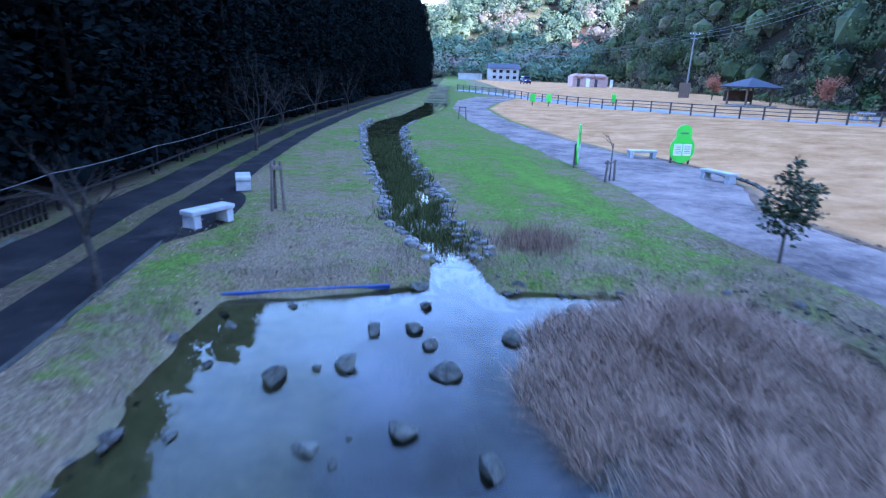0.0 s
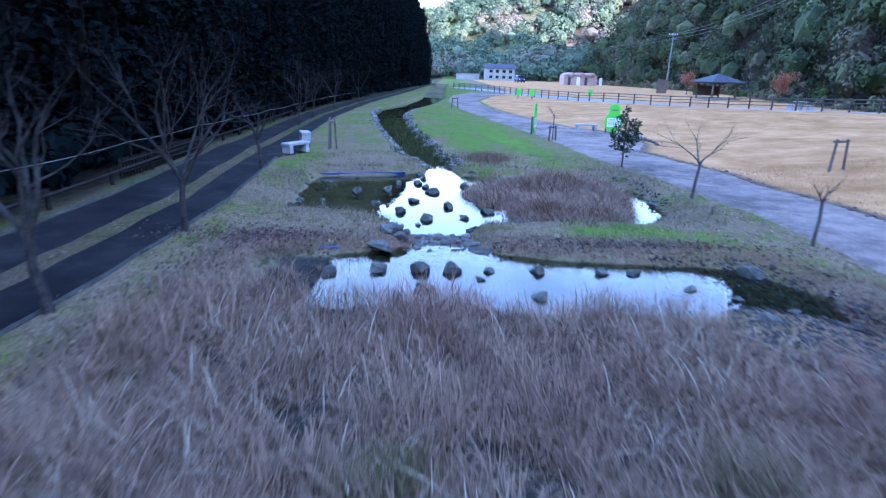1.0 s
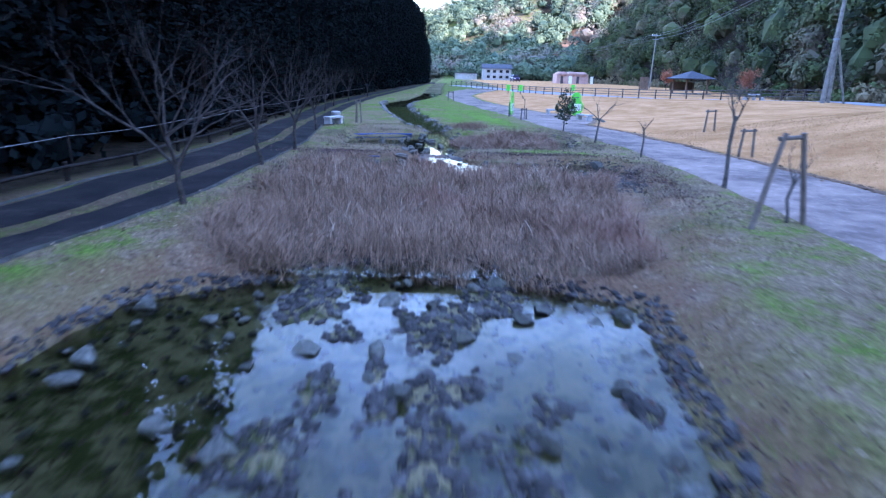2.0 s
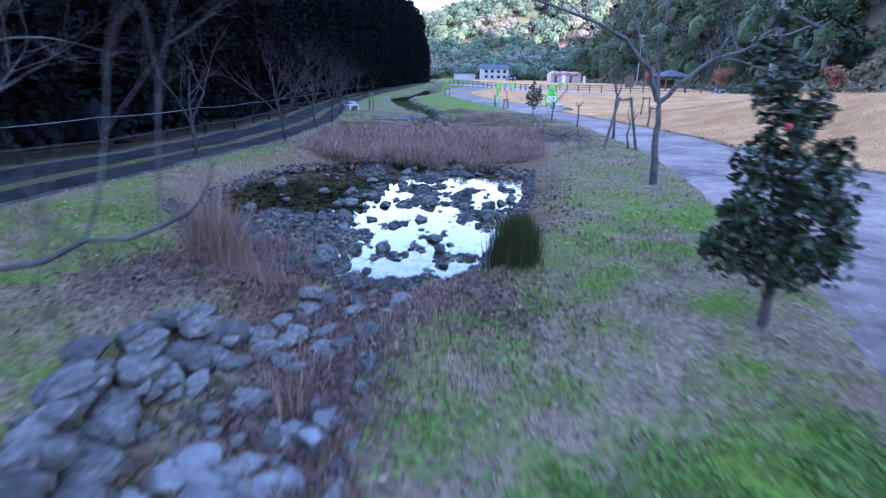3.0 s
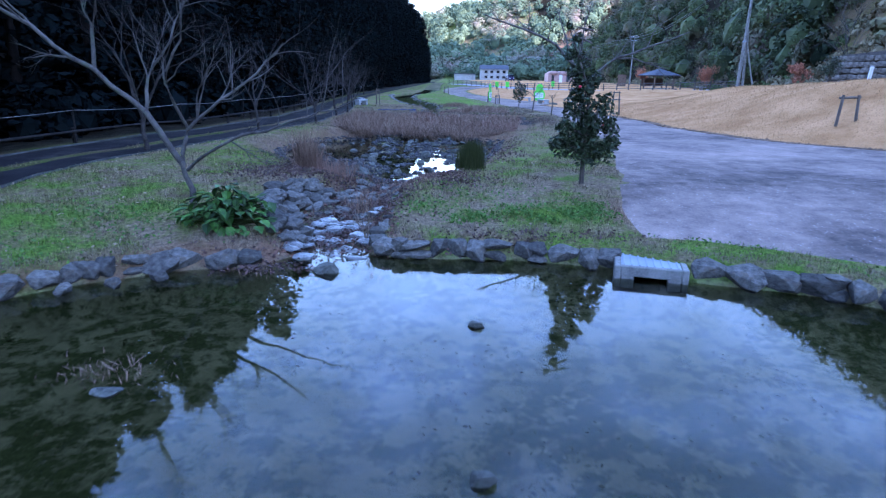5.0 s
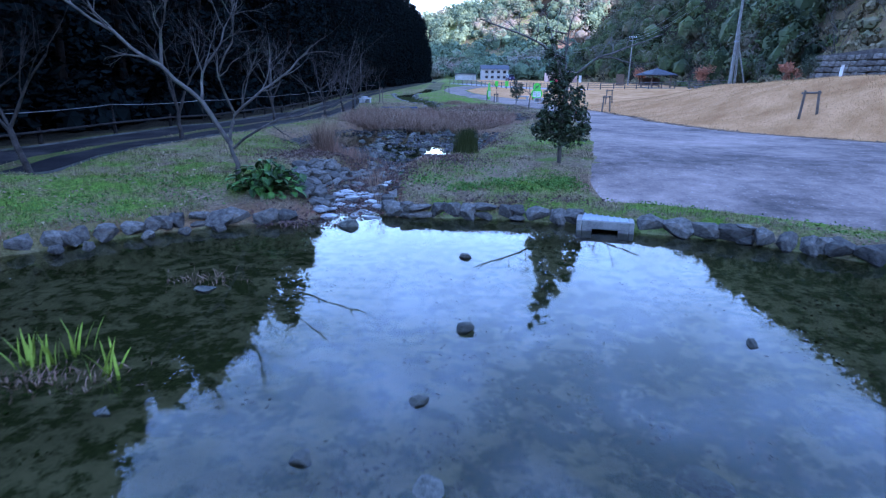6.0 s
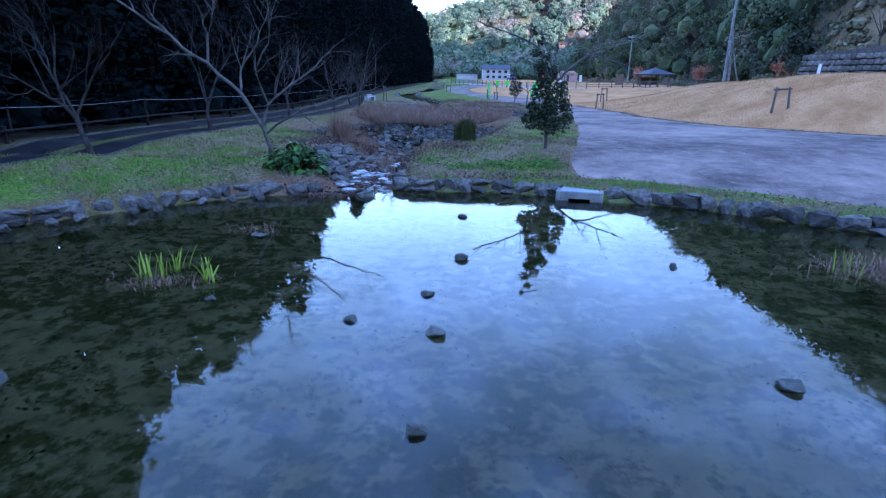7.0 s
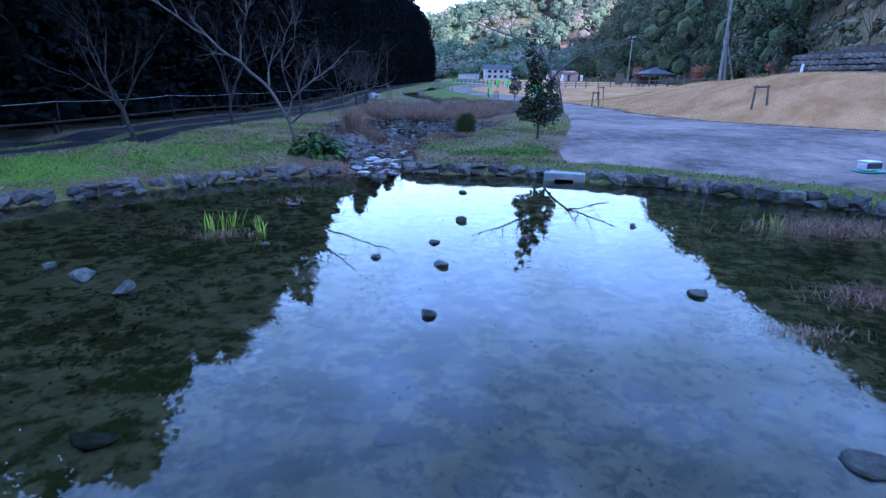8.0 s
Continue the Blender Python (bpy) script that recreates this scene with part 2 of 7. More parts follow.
M_IRIS = leafy("iris_leaf", (0.09, 0.15, 0.01), (0.26, 0.33, 0.04), 0.6, None, 0.0, 0.2)
M_BIGLEAF = surface("broad_leaf", (0.012, 0.04, 0.006), (0.045, 0.115, 0.016), 9, 0.55, 40, 0.004, vary=0.6, shine=0.25)
M_CAMELLIA = leafy("camellia_leaf", (0.007, 0.012, 0.005), (0.035, 0.052, 0.018), 0.5, None, 0.0, 0.25)
# Cedar sprays near-black: the deep shade of the wood is in their colour.
M_CEDAR = leafy("shaded_cedar_spray", (0.004, 0.006, 0.007), (0.0072, 0.0105, 0.0105), 0.9, None, 0.0, 0.0)
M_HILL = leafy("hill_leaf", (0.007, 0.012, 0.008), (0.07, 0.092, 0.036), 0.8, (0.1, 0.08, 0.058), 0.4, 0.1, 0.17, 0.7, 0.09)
# Far leaves paler and bluer: distance haze is mixed into the tones.
M_FARHILL = leafy("hazed_leaf", (0.035, 0.062, 0.045), (0.12, 0.155, 0.085), 0.8, (0.16, 0.125, 0.1), 0.35, 0.1, 0.08, 0.65, 0.045)
M_RUSSET = leafy("russet_leaf", (0.22, 0.06, 0.03), (0.4, 0.15, 0.07), 0.7)
# Bark and log again, in darker colours that stand for shade by the track.
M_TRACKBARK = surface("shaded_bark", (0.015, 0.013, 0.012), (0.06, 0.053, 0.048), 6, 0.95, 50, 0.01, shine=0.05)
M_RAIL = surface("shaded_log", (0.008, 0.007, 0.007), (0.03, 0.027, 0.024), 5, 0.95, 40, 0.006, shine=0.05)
M_DIRT = surface("bare_dirt", (0.05, 0.032, 0.022), (0.2, 0.125, 0.08), 2.5, 0.95, 25, 0.03, shine=0.05)
M_KERB = surface("mossy_kerb", (0.014, 0.015, 0.012), (0.07, 0.068, 0.06), 3, 0.95, 30, 0.006, stain=(0.03, 0.04, 0.02), shine=0.1)
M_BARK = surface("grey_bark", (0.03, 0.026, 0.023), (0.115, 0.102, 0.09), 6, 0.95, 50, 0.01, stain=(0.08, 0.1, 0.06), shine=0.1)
M_DARKBARK = surface("dark_bark", (0.025, 0.02, 0.016), (0.09, 0.07, 0.055), 5, 0.9, 40, 0.01)
M_TWIG = surface("pale_twig", (0.12, 0.085, 0.06), (0.26, 0.2, 0.15), 8, 0.9, 60, 0.003, shine=0.1)
M_STAKE = surface("stake_wood", (0.05, 0.037, 0.028), (0.14, 0.108, 0.085), 5, 0.85, 60, 0.005)
M_CONCRETE = surface("concrete", (0.08, 0.078, 0.07), (0.22, 0.21, 0.19), 3.5, 0.85, 50, 0.004, stain=(0.07, 0.08, 0.05))
M_GRANITE = surface("granite", (0.2, 0.2, 0.2), (0.34, 0.34, 0.34), 4, 0.6, 90, 0.002)
M_BROWN = surface("brown_steel", (0.028, 0.02, 0.017), (0.055, 0.042, 0.036), 4, 0.5, 60, 0.001)
M_GREEN = surface("green_board", (0.05, 0.42, 0.03), (0.08, 0.52, 0.05), 2, 0.4, 40, 0.001)
M_WHITE = surface("white_board", (0.5, 0.5, 0.49), (0.66, 0.66, 0.64), 3, 0.4, 40, 0.001)
M_INK = surface("print_ink", (0.05, 0.08, 0.06), (0.1, 0.14, 0.1), 5, 0.5, 50, 0.001)
M_STEEL = surface("galvanised", (0.13, 0.15, 0.175), (0.21, 0.24, 0.27), 3, 0.5, 50, 0.001, metal=0.15)
M_BRICK = surface("pink_brick", (0.26, 0.15, 0.125), (0.4, 0.25, 0.21), 1.5, 0.85, 12, 0.01)
M_SLATE = surface("slate_roof", (0.035, 0.037, 0.045), (0.075, 0.078, 0.09), 3, 0.85, 30, 0.01, shine=0.15)
M_PLASTER = surface("old_plaster", (0.22, 0.215, 0.2), (0.34, 0.33, 0.31), 0.6, 0.9, 5, 0.01, stain=(0.18, 0.17, 0.15), shine=0.1)
M_REVET = surface("revetment_block", (0.04, 0.034, 0.028), (0.17, 0.15, 0.13), 2.5, 0.95, 20, 0.03, vary=0.35, stain=(0.05, 0.05, 0.03), shine=0.05)
# Near-black for tyres and strap, and for plates that imitate unlit openings.
M_DARK = surface("black_rubber_and_shade", (0.012, 0.012, 0.014), (0.03, 0.03, 0.032), 3, 0.6, 30, 0.002)
M_WOOD = surface("dark_timber", (0.06, 0.035, 0.022), (0.14, 0.085, 0.055), 5, 0.7, 50, 0.003)
M_WIRE = surface("white_rope", (0.12, 0.12, 0.12), (0.22, 0.22, 0.22), 8, 0.7, 60, 0.001)
M_CABLE = surface("black_cable", (0.02, 0.02, 0.022), (0.04, 0.04, 0.042), 8, 0.6, 60, 0.001)
M_RED = surface("red_petal", (0.25, 0.004, 0.01), (0.38, 0.01, 0.02), 5, 0.5, 40, 0.001)
M_TEAL = surface("teal_cloth", (0.02, 0.2, 0.17), (0.04, 0.3, 0.25), 6, 0.8, 60, 0.002)
M_CAR = surface("car_paint", (0.015, 0.012, 0.04), (0.03, 0.025, 0.07), 3, 0.25, 40, 0.0005)
M_GLASS = surface("dark_glass", (0.01, 0.012, 0.014), (0.02, 0.022, 0.025), 3, 0.08, 30, 0.0002)

# ---- lie of the land ----
def along(y, table):
    ys, vs = zip(*sorted(table))
    return np.interp(y, ys, vs)


def smooth(v):
    v = np.clip(v, 0, 1)
    return v * v * (3 - 2 * v)


PATH_L = [(-60, 16), (-45, 14.5), (-35, 13.2), (-27, 10.7), (-25.2, 9.0), (-24.25, 7.85), (-23.6, 7.05), (-23.0, 6.15), (-22.25, 5.0), (-22.0, 4.3), (-21.88, 3.7), (-20.7, 3.75), (-18.7, 4.3), (-16, 4.9), (-12, 5.7), (-8.5, 6.2), (-3.9, 6.55), (2, 6.65), (7.8, 6.2), (10.6, 5.6), (13.5, 5.3), (16.8, 5.15), (21.3, 4.6), (29, 3.1), (39, 1.4), (51, 0.4), (62, 1.0), (75, 4.0)]
PATH_R = [(-60, 30), (-45, 27), (-30, 23), (-20, 17), (-16.2, 14.1), (-14.7, 12.2), (-12.4, 10.2), (-10.5, 9.8), (-8.7, 9.4), (-2, 9.45), (5, 8.9), (10.4, 8.3), (14, 7.8), (17.5, 9.1), (20.4, 9.5), (23.6, 8.7), (25.4, 7.2), (29.7, 6), (40, 4.1), (52, 3.3), (62, 5.2), (75, 9.0)]
TRACK = [(-60, -10.5), (-45, -9.8), (-30, -8.7), (-26.5, -7.3), (-24.2, -6.25), (-22.1, -5.6), (-18, -5.2), (-12.6, -4.4), (-8, -3.8), (-3, -3.7), (3, -3.95), (6.8, -4.45), (11, -5.0), (16, -5.5), (22, -6.1), (30, -6.5), (45, -6.4), (70, -4.6), (110, -2.2), (140, -2)]
WOODS = [(-80, -14), (-30, -11.2), (-25, -9.6), (-20, -8.7), (0, -7.6), (20, -9.2), (40, -9.4), (70, -7.2), (92, -4.6), (114, -2.5), (125, -6), (200, -40)]
HILL = [(-90, 24), (-20, 25), (0, 27), (28, 34), (73, 45), (104, 50), (145, 47), (200, 44), (420, 60)]
LEVEL = [(-90, 0.05), (-27, 0.07), (-23, 0.06), (-22.25, 0.07), (-21.3, 0.16), (-19.5, 0.33), (-14, 0.34), (-8, 0.3), (0, 0.25), (10, 0.2), (20, 0.1), (45, 0.3), (90, 1.0), (145, 1.4), (300, 2.0)]
POND_ONE = [(-3.1, 7.4), (-1.7, 7.75), (-0.3, 8.3), (-0.1, 9.4), (0.6, 9.2), (0.9, 8.1), (2.7, 8.2), (4.7, 8.1), (5.3, 6.5), (5.1, 3.6), (4.3, 2.5), (1.9, 2.4), (1.0, 2.1), (0.75, 1.5), (-0.15, 1.45), (-0.4, 2.1), (-0.8, 2.6), (-1.5, 2.75), (-2.75, 3), (-2.9, 4.1), (-3, 6)]
POND_TWO = [(-2.2, 0.1), (-1.3, 0.15), (-0.1, 0.6), (1, 0.45), (3.1, 0.05), (4.9, -0.1), (5.4, -1.2), (5.2, -2.6), (4.3, -6), (3.9, -8.4), (2.8, -9.6), (-1.6, -9.6), (-2.5, -8), (-2.4, -4)]
POND_MID = [(-3, -13.5), (-2.6, -10.6), (-1.4, -9.8), (0.8, -9.3), (2.8, -10.4), (2.45, -13), (1.75, -16.2), (1.3, -17.4), (0.6, -18.3), (-0.3, -18.2), (-0.8, -17.8), (-1.5, -16.6), (-2.6, -14.8)]
POND_LOW = [(-5.5, -26.8), (-4.7, -25.5), (-4.22, -24.95), (-3.7, -24.4), (-3.05, -23.85), (-2.4, -23.2), (-1.6, -22.75), (-0.8, -22.55), (-0.5, -22.1), (0.35, -22.0), (0.75, -22.15), (1.5, -22.15), (2.1, -22.17), (3.2, -22.42), (3.92, -22.88), (4.5, -23.05), (5.02, -23.25), (5.88, -23.85), (6.6, -24.45), (7.45, -25.05), (8.9, -26.6), (10.4, -29.5), (11.2, -34), (9.5, -41), (3, -45), (-3, -44), (-6.8, -39), (-7.2, -33), (-6.3, -28.5)]
STREAM = [(9.0, 0.35, 0.35), (10.3, 0.05, 0.45), (11.7, -0.5, 0.5), (14, -0.75, 0.6), (16.5, -1.2, 0.6), (20, -1.8, 0.65), (24, -2.5, 0.75), (29.5, -3.2, 0.85), (34, -3.7, 1.1), (40, -3.3, 1.3), (46, -2.2, 1.2), (56, -1.2, 1.2), (80, -1.4, 1.2), (120, -1, 1.2)]
CHANNEL = [(-17.6, 0.5, 0.5), (-18.6, 0.2, 0.45), (-19.6, -0.3, 0.55), (-20.6, -0.4, 0.6), (-21.4, -0.15, 0.5), (-22.6, 0.0, 0.4)]
WATER_ONE, WATER_TWO, WATER_MID, WATER_LOW = 0.0, 0.08, -0.02, -0.15


def inside_distance(x, y, poly):
    """Signed distance to a closed outline, negative inside."""
    best, inside = np.full(x.shape, 1e9), np.zeros(x.shape, bool)
    for (ax, ay), (bx, by) in zip(poly, poly[1:] + poly[:1]):
        ex, ey = bx - ax, by - ay
        k = np.clip(((x - ax) * ex + (y - ay) * ey) / (ex * ex + ey * ey), 0, 1)
        best = np.minimum(best, np.hypot(x - ax - k * ex, y - ay - k * ey))
        inside ^= ((ay > y) != (by > y)) & (x < ex * (y - ay) / (ey if ey else 1e-9) + ax)
    return np.where(inside, -best, best)


def band_distance(x, y, table):
    """Distance beyond the edge of a winding band given as y, centre, half width."""
    c = along(y, [(a, b) for a, b, _ in table])
    w = along(y, [(a, b) for a, _, b in table])
    ys = [a for a, _, _ in table]
    over = np.maximum(np.maximum(min(ys) - y, y - max(ys)), 0)
    return np.hypot(np.abs(x - c), over) - w


def grain(x, y, seed):
    """Uneven value noise, 0 to 1, one cell a unit."""
    i, j = np.floor(x).astype(np.int64), np.floor(y).astype(np.int64)
    u, v = x - i, y - j
    u, v = u * u * (3 - 2 * u), v * v * (3 - 2 * v)

    def corner(a, b):
        h = (a * 374761393 + b * 668265263 + seed * 982451653) & 0x7FFFFFFF
        h = ((h ^ (h >> 13)) * 1274126177) & 0x7FFFFFFF
        return ((h ^ (h >> 16)) & 0xFFFF) / 65535.0
    low = corner(i, j) * (1 - u) + corner(i + 1, j) * u
    return low * (1 - v) + (corner(i, j + 1) * (1 - u) + corner(i + 1, j + 1) * u) * v


def ripple(x, y, s, seed=0.0):
    """Cheap smooth unevenness, about -1 to 1."""
    return (np.sin(x * s + 1.7 * np.sin(y * s * 0.83 + seed)) + np.sin(y * s * 1.13 + 2.1 * np.sin(x * s * 0.71 + seed * 1.3)) + np.sin((x + y) * s * 1.71 + seed)) / 3


def land(x, y):
    x, y = np.asarray(x, float), np.asarray(y, float)
    z = along(y, LEVEL) + 0.03 * ripple(x, y, 0.9) + 0.012 * ripple(x, y, 3.1, 1.0) * smooth((6 - np.abs(x)) / 1.5)
    # straw meadow that climbs away from the path
    dx = x - along(y, PATH_R) - 0.15
    high = along(y, [(-60, 1.8), (-8, 1.75), (4, 1.5), (12, 0.95), (30, 1.0), (45, 0.4), (70, 0.05)])
    wide = along(y, [(-60, 6.5), (-8, 6), (5, 9), (12, 14), (30, 16)])
    z = z + high * smooth(dx / wide) + 0.05 * smooth(dx / 3) * ripple(x, y, 0.55, 2.0)
    # wooded hills on both sides
    dh = x - along(y, HILL)
    ends = np.interp(y, [-300, 205, 262], [1, 1, 0.1])
    top = np.interp(y, [60, 110, 150, 205], [96, 86, 74, 58])
    slope = np.interp(y, [0, 80, 140], [1.22, 1.22, 1.05])
    z = z + np.where(dh > 0, slope * np.minimum(dh, top) * smooth(dh / 6), 0) * ends
    dw = along(y, WOODS) - x
    steep = np.interp(y, [-300, 30, 75, 110], [0.52, 0.52, 0.3, 0.08])
    z = z + np.where(dw > 0, steep * np.maximum(dw - 4, 0) * smooth(dw / 10), 0) * np.where(dw > 115, 115 / np.maximum(dw, 1), 1)
    # the far hill that closes the valley
    df = y - 235 - 0.2 * np.abs(x - 60)
    top = np.interp(x, [-120, -40, -8, 20, 70, 130, 300], [20, 30, 42, 49, 60, 66, 72])
    z = z + np.where(df > 0, top * smooth(df / 190), 0)
    db = -75 - y
    z = z + np.where(db > 0, 25 * smooth(db / 120), 0)
    # water bodies
    d = inside_distance(x, y, POND_ONE) + 0.07 * ripple(x, y, 2.7, 1.0) + 0.16 * (grain(x * 2.9, y * 2.9, 21) - 0.5)
    z = np.minimum(z, WATER_ONE + np.clip(d * 0.7, -0.16, 1e6) + 0.02 * ripple(x, y, 2.3))
    d = inside_distance(x, y, POND_TWO) + 0.07 * ripple(x, y, 2.9, 2.0) + 0.16 * (grain(x * 2.9, y * 2.9, 22) - 0.5)
    z = np.minimum(z, WATER_TWO + np.where((y < -1.9 + 0.3 * ripple(x, y, 1.9)) | (x < -1.25), np.clip(d * 0.5, 0.03, 1e6), np.clip(d * 0.6, -0.14, 1e6)) + 0.02 * ripple(x, y, 2.0, 3.0))
    d = inside_distance(x, y, POND_MID)
    shoal = 0.07 * (grain(x * 1.5, y * 0.6, 3) - 0.5) + 0.12 * (grain(x * 3.1, y * 1.3, 9) - 0.5) + 0.08 * (grain(x * 7.0, y * 3.2, 5) - 0.5)
    shoal = shoal - 0.02 - 0.014 * smooth((x - 0.1) / 0.4) + 0.1 * smooth((-17.5 - y) / 0.5) - 0.09 * smooth((-0.7 - x) / 0.5) * smooth((y + 14.8) / 0.8) + 0.09 * smooth((0.0 - x) / 0.7) * smooth((-14.6 - y) / 0.8)
    z = np.minimum(z, WATER_MID + np.where(d < 0, np.maximum(shoal, -0.1), d * 0.45))
    d = inside_distance(x, y, POND_LOW)
    z = z + 0.26 * smooth((d - 0.15) / 1.9) * smooth((-20.6 - y) / 1.6) * smooth((-0.6 - x) / 1.5)
    z = np.minimum(z, WATER_LOW + np.clip(d * 0.85, -0.26 - 0.1 * smooth(-d / 2.5), 1e6) + np.where(d < 0, 0.03 * ripple(x, y, 1.7), 0))
    d = band_distance(x, y, STREAM)
    z = np.minimum(z, along(y, LEVEL) - 0.16 + np.clip(d * 0.55, -0.1, 1e6))
    d = band_distance(x, y, CHANNEL)
    z = np.minimum(z, along(y, [(-17.6, 0.14), (-18.8, 0.07), (-20.6, -0.02), (-22.0, -0.15), (-22.6, -0.22)]) + np.clip(d * 0.6, -0.05, 1e6))
    d = np.maximum(np.abs(x - 0.4 - 0.15 * np.sin(y * 2)) - 0.6, np.abs(y - 1.3) - 0.9)
    z = np.minimum(z, 0.05 + np.clip(d * 0.9, -0.05, 1e6))
    return z


# ---- making meshes ----
def mesh_from(name, verts, faces, material, soft=True):
    """verts n x 3, faces n x 3 or n x 4 (numpy)."""
    me = bpy.data.meshes.new(name)
    verts, faces = np.asarray(verts, np.float32), np.asarray(faces, np.int32)
    k = faces.shape[1]
    me.vertices.add(len(verts))
    me.vertices.foreach_set("co", verts.ravel())
    me.loops.add(faces.size)
    me.loops.foreach_set("vertex_index", faces.ravel())
    me.polygons.add(len(faces))
    me.polygons.foreach_set("loop_start", np.arange(0, faces.size, k, dtype=np.int32))
    me.polygons.foreach_set("use_smooth", np.full(len(faces), soft))
    me.update(calc_edges=True)
    me.validate()
    me.materials.append(material)
    return me


def child(ob, parent):
    ob.parent = parent
    return ob


def part(name, bm, material, parent, label="", soft=False):
    me = bpy.data.meshes.new(name)
    bm.to_mesh(me)
    bm.free()
    me.materials.append(material)
    for p in me.polygons:
        p.use_smooth = soft
    ob = child(new(name, me), parent)
    return tagged(ob, label) if label else ob


def thing(name, m, label, category, group="", kind=""):
    ob = new(name)
    ob.matrix_world = m
    ob.empty_display_size = 0.1
    return tagged(ob, label, category, group, kind)


def box(sx, sy, sz, at=(0, 0, 0), turn=None, bevel=0.01, bm=None):
    """A bevelled box centred on at; several may share one bmesh."""
    out = bm or bmesh.new()
    m = Matrix.Translation(at) @ (turn or Matrix()) @ Matrix.Diagonal((sx, sy, sz, 1))
    made = bmesh.ops.create_cube(out, size=1, matrix=m)["verts"]
    if bevel:
        edges = list({e for v in made for e in v.link_edges})
        bmesh.ops.bevel(out, geom=edges, offset=bevel, segments=1, affect="EDGES", profile=0.5)
    return out


def rod(a, b, r0, r1=None, sides=8, bm=None):
    """A tapered rod from a to b with closed ends."""
    out = bm or bmesh.new()
    a, b = Vector(a), Vector(b)
    turn = (b - a).to_track_quat("Z", "Y").to_matrix().to_4x4()
    bmesh.ops.create_cone(out, cap_ends=True, segments=sides, radius1=r0, radius2=r0 if r1 is None else r1, depth=(b - a).length, matrix=Matrix.Translation((a + b) / 2) @ turn)
    return out


def tubes(chains, sides=5):
    """Tapered tubes along chains of (point, radius); returns arrays of verts and quads."""
    verts, faces, base = [], [], 0
    ring = [(math.cos(2 * math.pi * i / sides), math.sin(2 * math.pi * i / sides)) for i in range(sides)]
    for chain in chains:
        for i, (p, r) in enumerate(chain):
            d = (chain[min(i + 1, len(chain) - 1)][0] - chain[max(i - 1, 0)][0]).normalized()
            u = d.orthogonal().normalized() if abs(d.z) > 0.9 else d.cross(Vector((0, 0, 1))).normalized()
            v = d.cross(u)
            verts += [p + (u * c + v * s) * r for c, s in ring]
            if i:
                for k in range(sides):
                    faces.append((base + (i - 1) * sides + k, base + (i - 1) * sides + (k + 1) % sides, base + i * sides + (k + 1) % sides, base + i * sides + k))
        base += len(chain) * sides
    return np.array([tuple(v) for v in verts]), np.array(faces)


def faceted_rock(seed, cuts=9, level=2, rough=0.05):
    """A weathered boulder of about unit size, cut by planes."""
    rng = random.Random(seed)
    bm = bmesh.new()
    bmesh.ops.create_icosphere(bm, subdivisions=level, radius=0.62)
    planes = []
    for _ in range(cuts):
        n = Vector((rng.gauss(0, 1), rng.gauss(0, 1), rng.gauss(0, 0.8))).normalized()
        planes.append((n, rng.uniform(0.27, 0.46)))
    shift = Vector((rng.uniform(-50, 50), rng.uniform(-50, 50), seed))
    for v in bm.verts:
        for n, d in planes:
            over = v.co.dot(n) - d
            if over > 0:
                v.co -= n * over * 0.96
        v.co *= 1 + rough * noise.noise(v.co * 4 + shift)
    me = bpy.data.meshes.new("rock")
    bm.to_mesh(me)
    bm.free()
    for p in me.polygons:
        p.use_smooth = False
    return me


def blades(x, y, z, height, width, lean, rng, segments=2, droop=0.0):
    """Upright tapering blades at many places: numpy arrays of verts and triangles."""
    n = len(x)
    way = rng.uniform(0, 2 * np.pi, n)
    tilt = np.abs(rng.normal(0, lean, n))
    side = way + np.pi / 2 + rng.normal(0, 0.4, n)
    sx, sy = np.cos(side) * width / 2, np.sin(side) * width / 2
    rows, tri = [], []
    k = 2 * segments + 1
    for s in range(segments):
        f = s / segments
        off = height * np.sin(tilt) * f + droop * height * f * f
        up = height * np.cos(tilt) * f - droop * height * f * f * 0.5
        wv = 1 - 0.5 * f
        for sign in (-1, 1):
            rows.append(np.stack([x + np.cos(way) * off + sign * sx * wv, y + np.sin(way) * off + sign * sy * wv, z + up], -1))
    off, up = height * np.sin(tilt) + droop * height, height * np.cos(tilt) - droop * height * 0.5
    rows.append(np.stack([x + np.cos(way) * off, y + np.sin(way) * off, z + up], -1))
    verts = np.stack(rows, 1).reshape(-1, 3)
    start = np.arange(n) * k
    for s in range(segments - 1):
        a = start + 2 * s
        tri += [np.stack([a, a + 1, a + 3], -1), np.stack([a, a + 3, a + 2], -1)]
    a = start + 2 * (segments - 1)
    tri.append(np.stack([a, a + 1, a + 2], -1))
    return verts, np.concatenate(tri)


def leaves(centres, size, rng, flat=0.5, fold=True):
    """Small pointed leaves, two triangles each, at the given centres."""
    n = len(centres)
    a = rng.normal(0, 1, (n, 3))
    a[:, 2] *= flat
    a /= np.linalg.norm(a, axis=1)[:, None]
    b = np.cross(a, rng.normal(0, 1, (n, 3)))
    b /= np.linalg.norm(b, axis=1)[:, None] + 1e-9
    s = (size * rng.uniform(0.6, 1.3, n))[:, None]
    c = np.cross(a, b)
    verts = np.stack([centres - a * s * 0.5, centres + b * s * 0.27 + c * s * 0.06, centres + a * s * 0.5, centres - b * s * 0.27 + c * s * 0.06], 1).reshape(-1, 3)
    i = np.arange(n) * 4
    return verts, np.concatenate([np.stack([i, i + 1, i + 2], -1), np.stack([i, i + 2, i + 3], -1)])


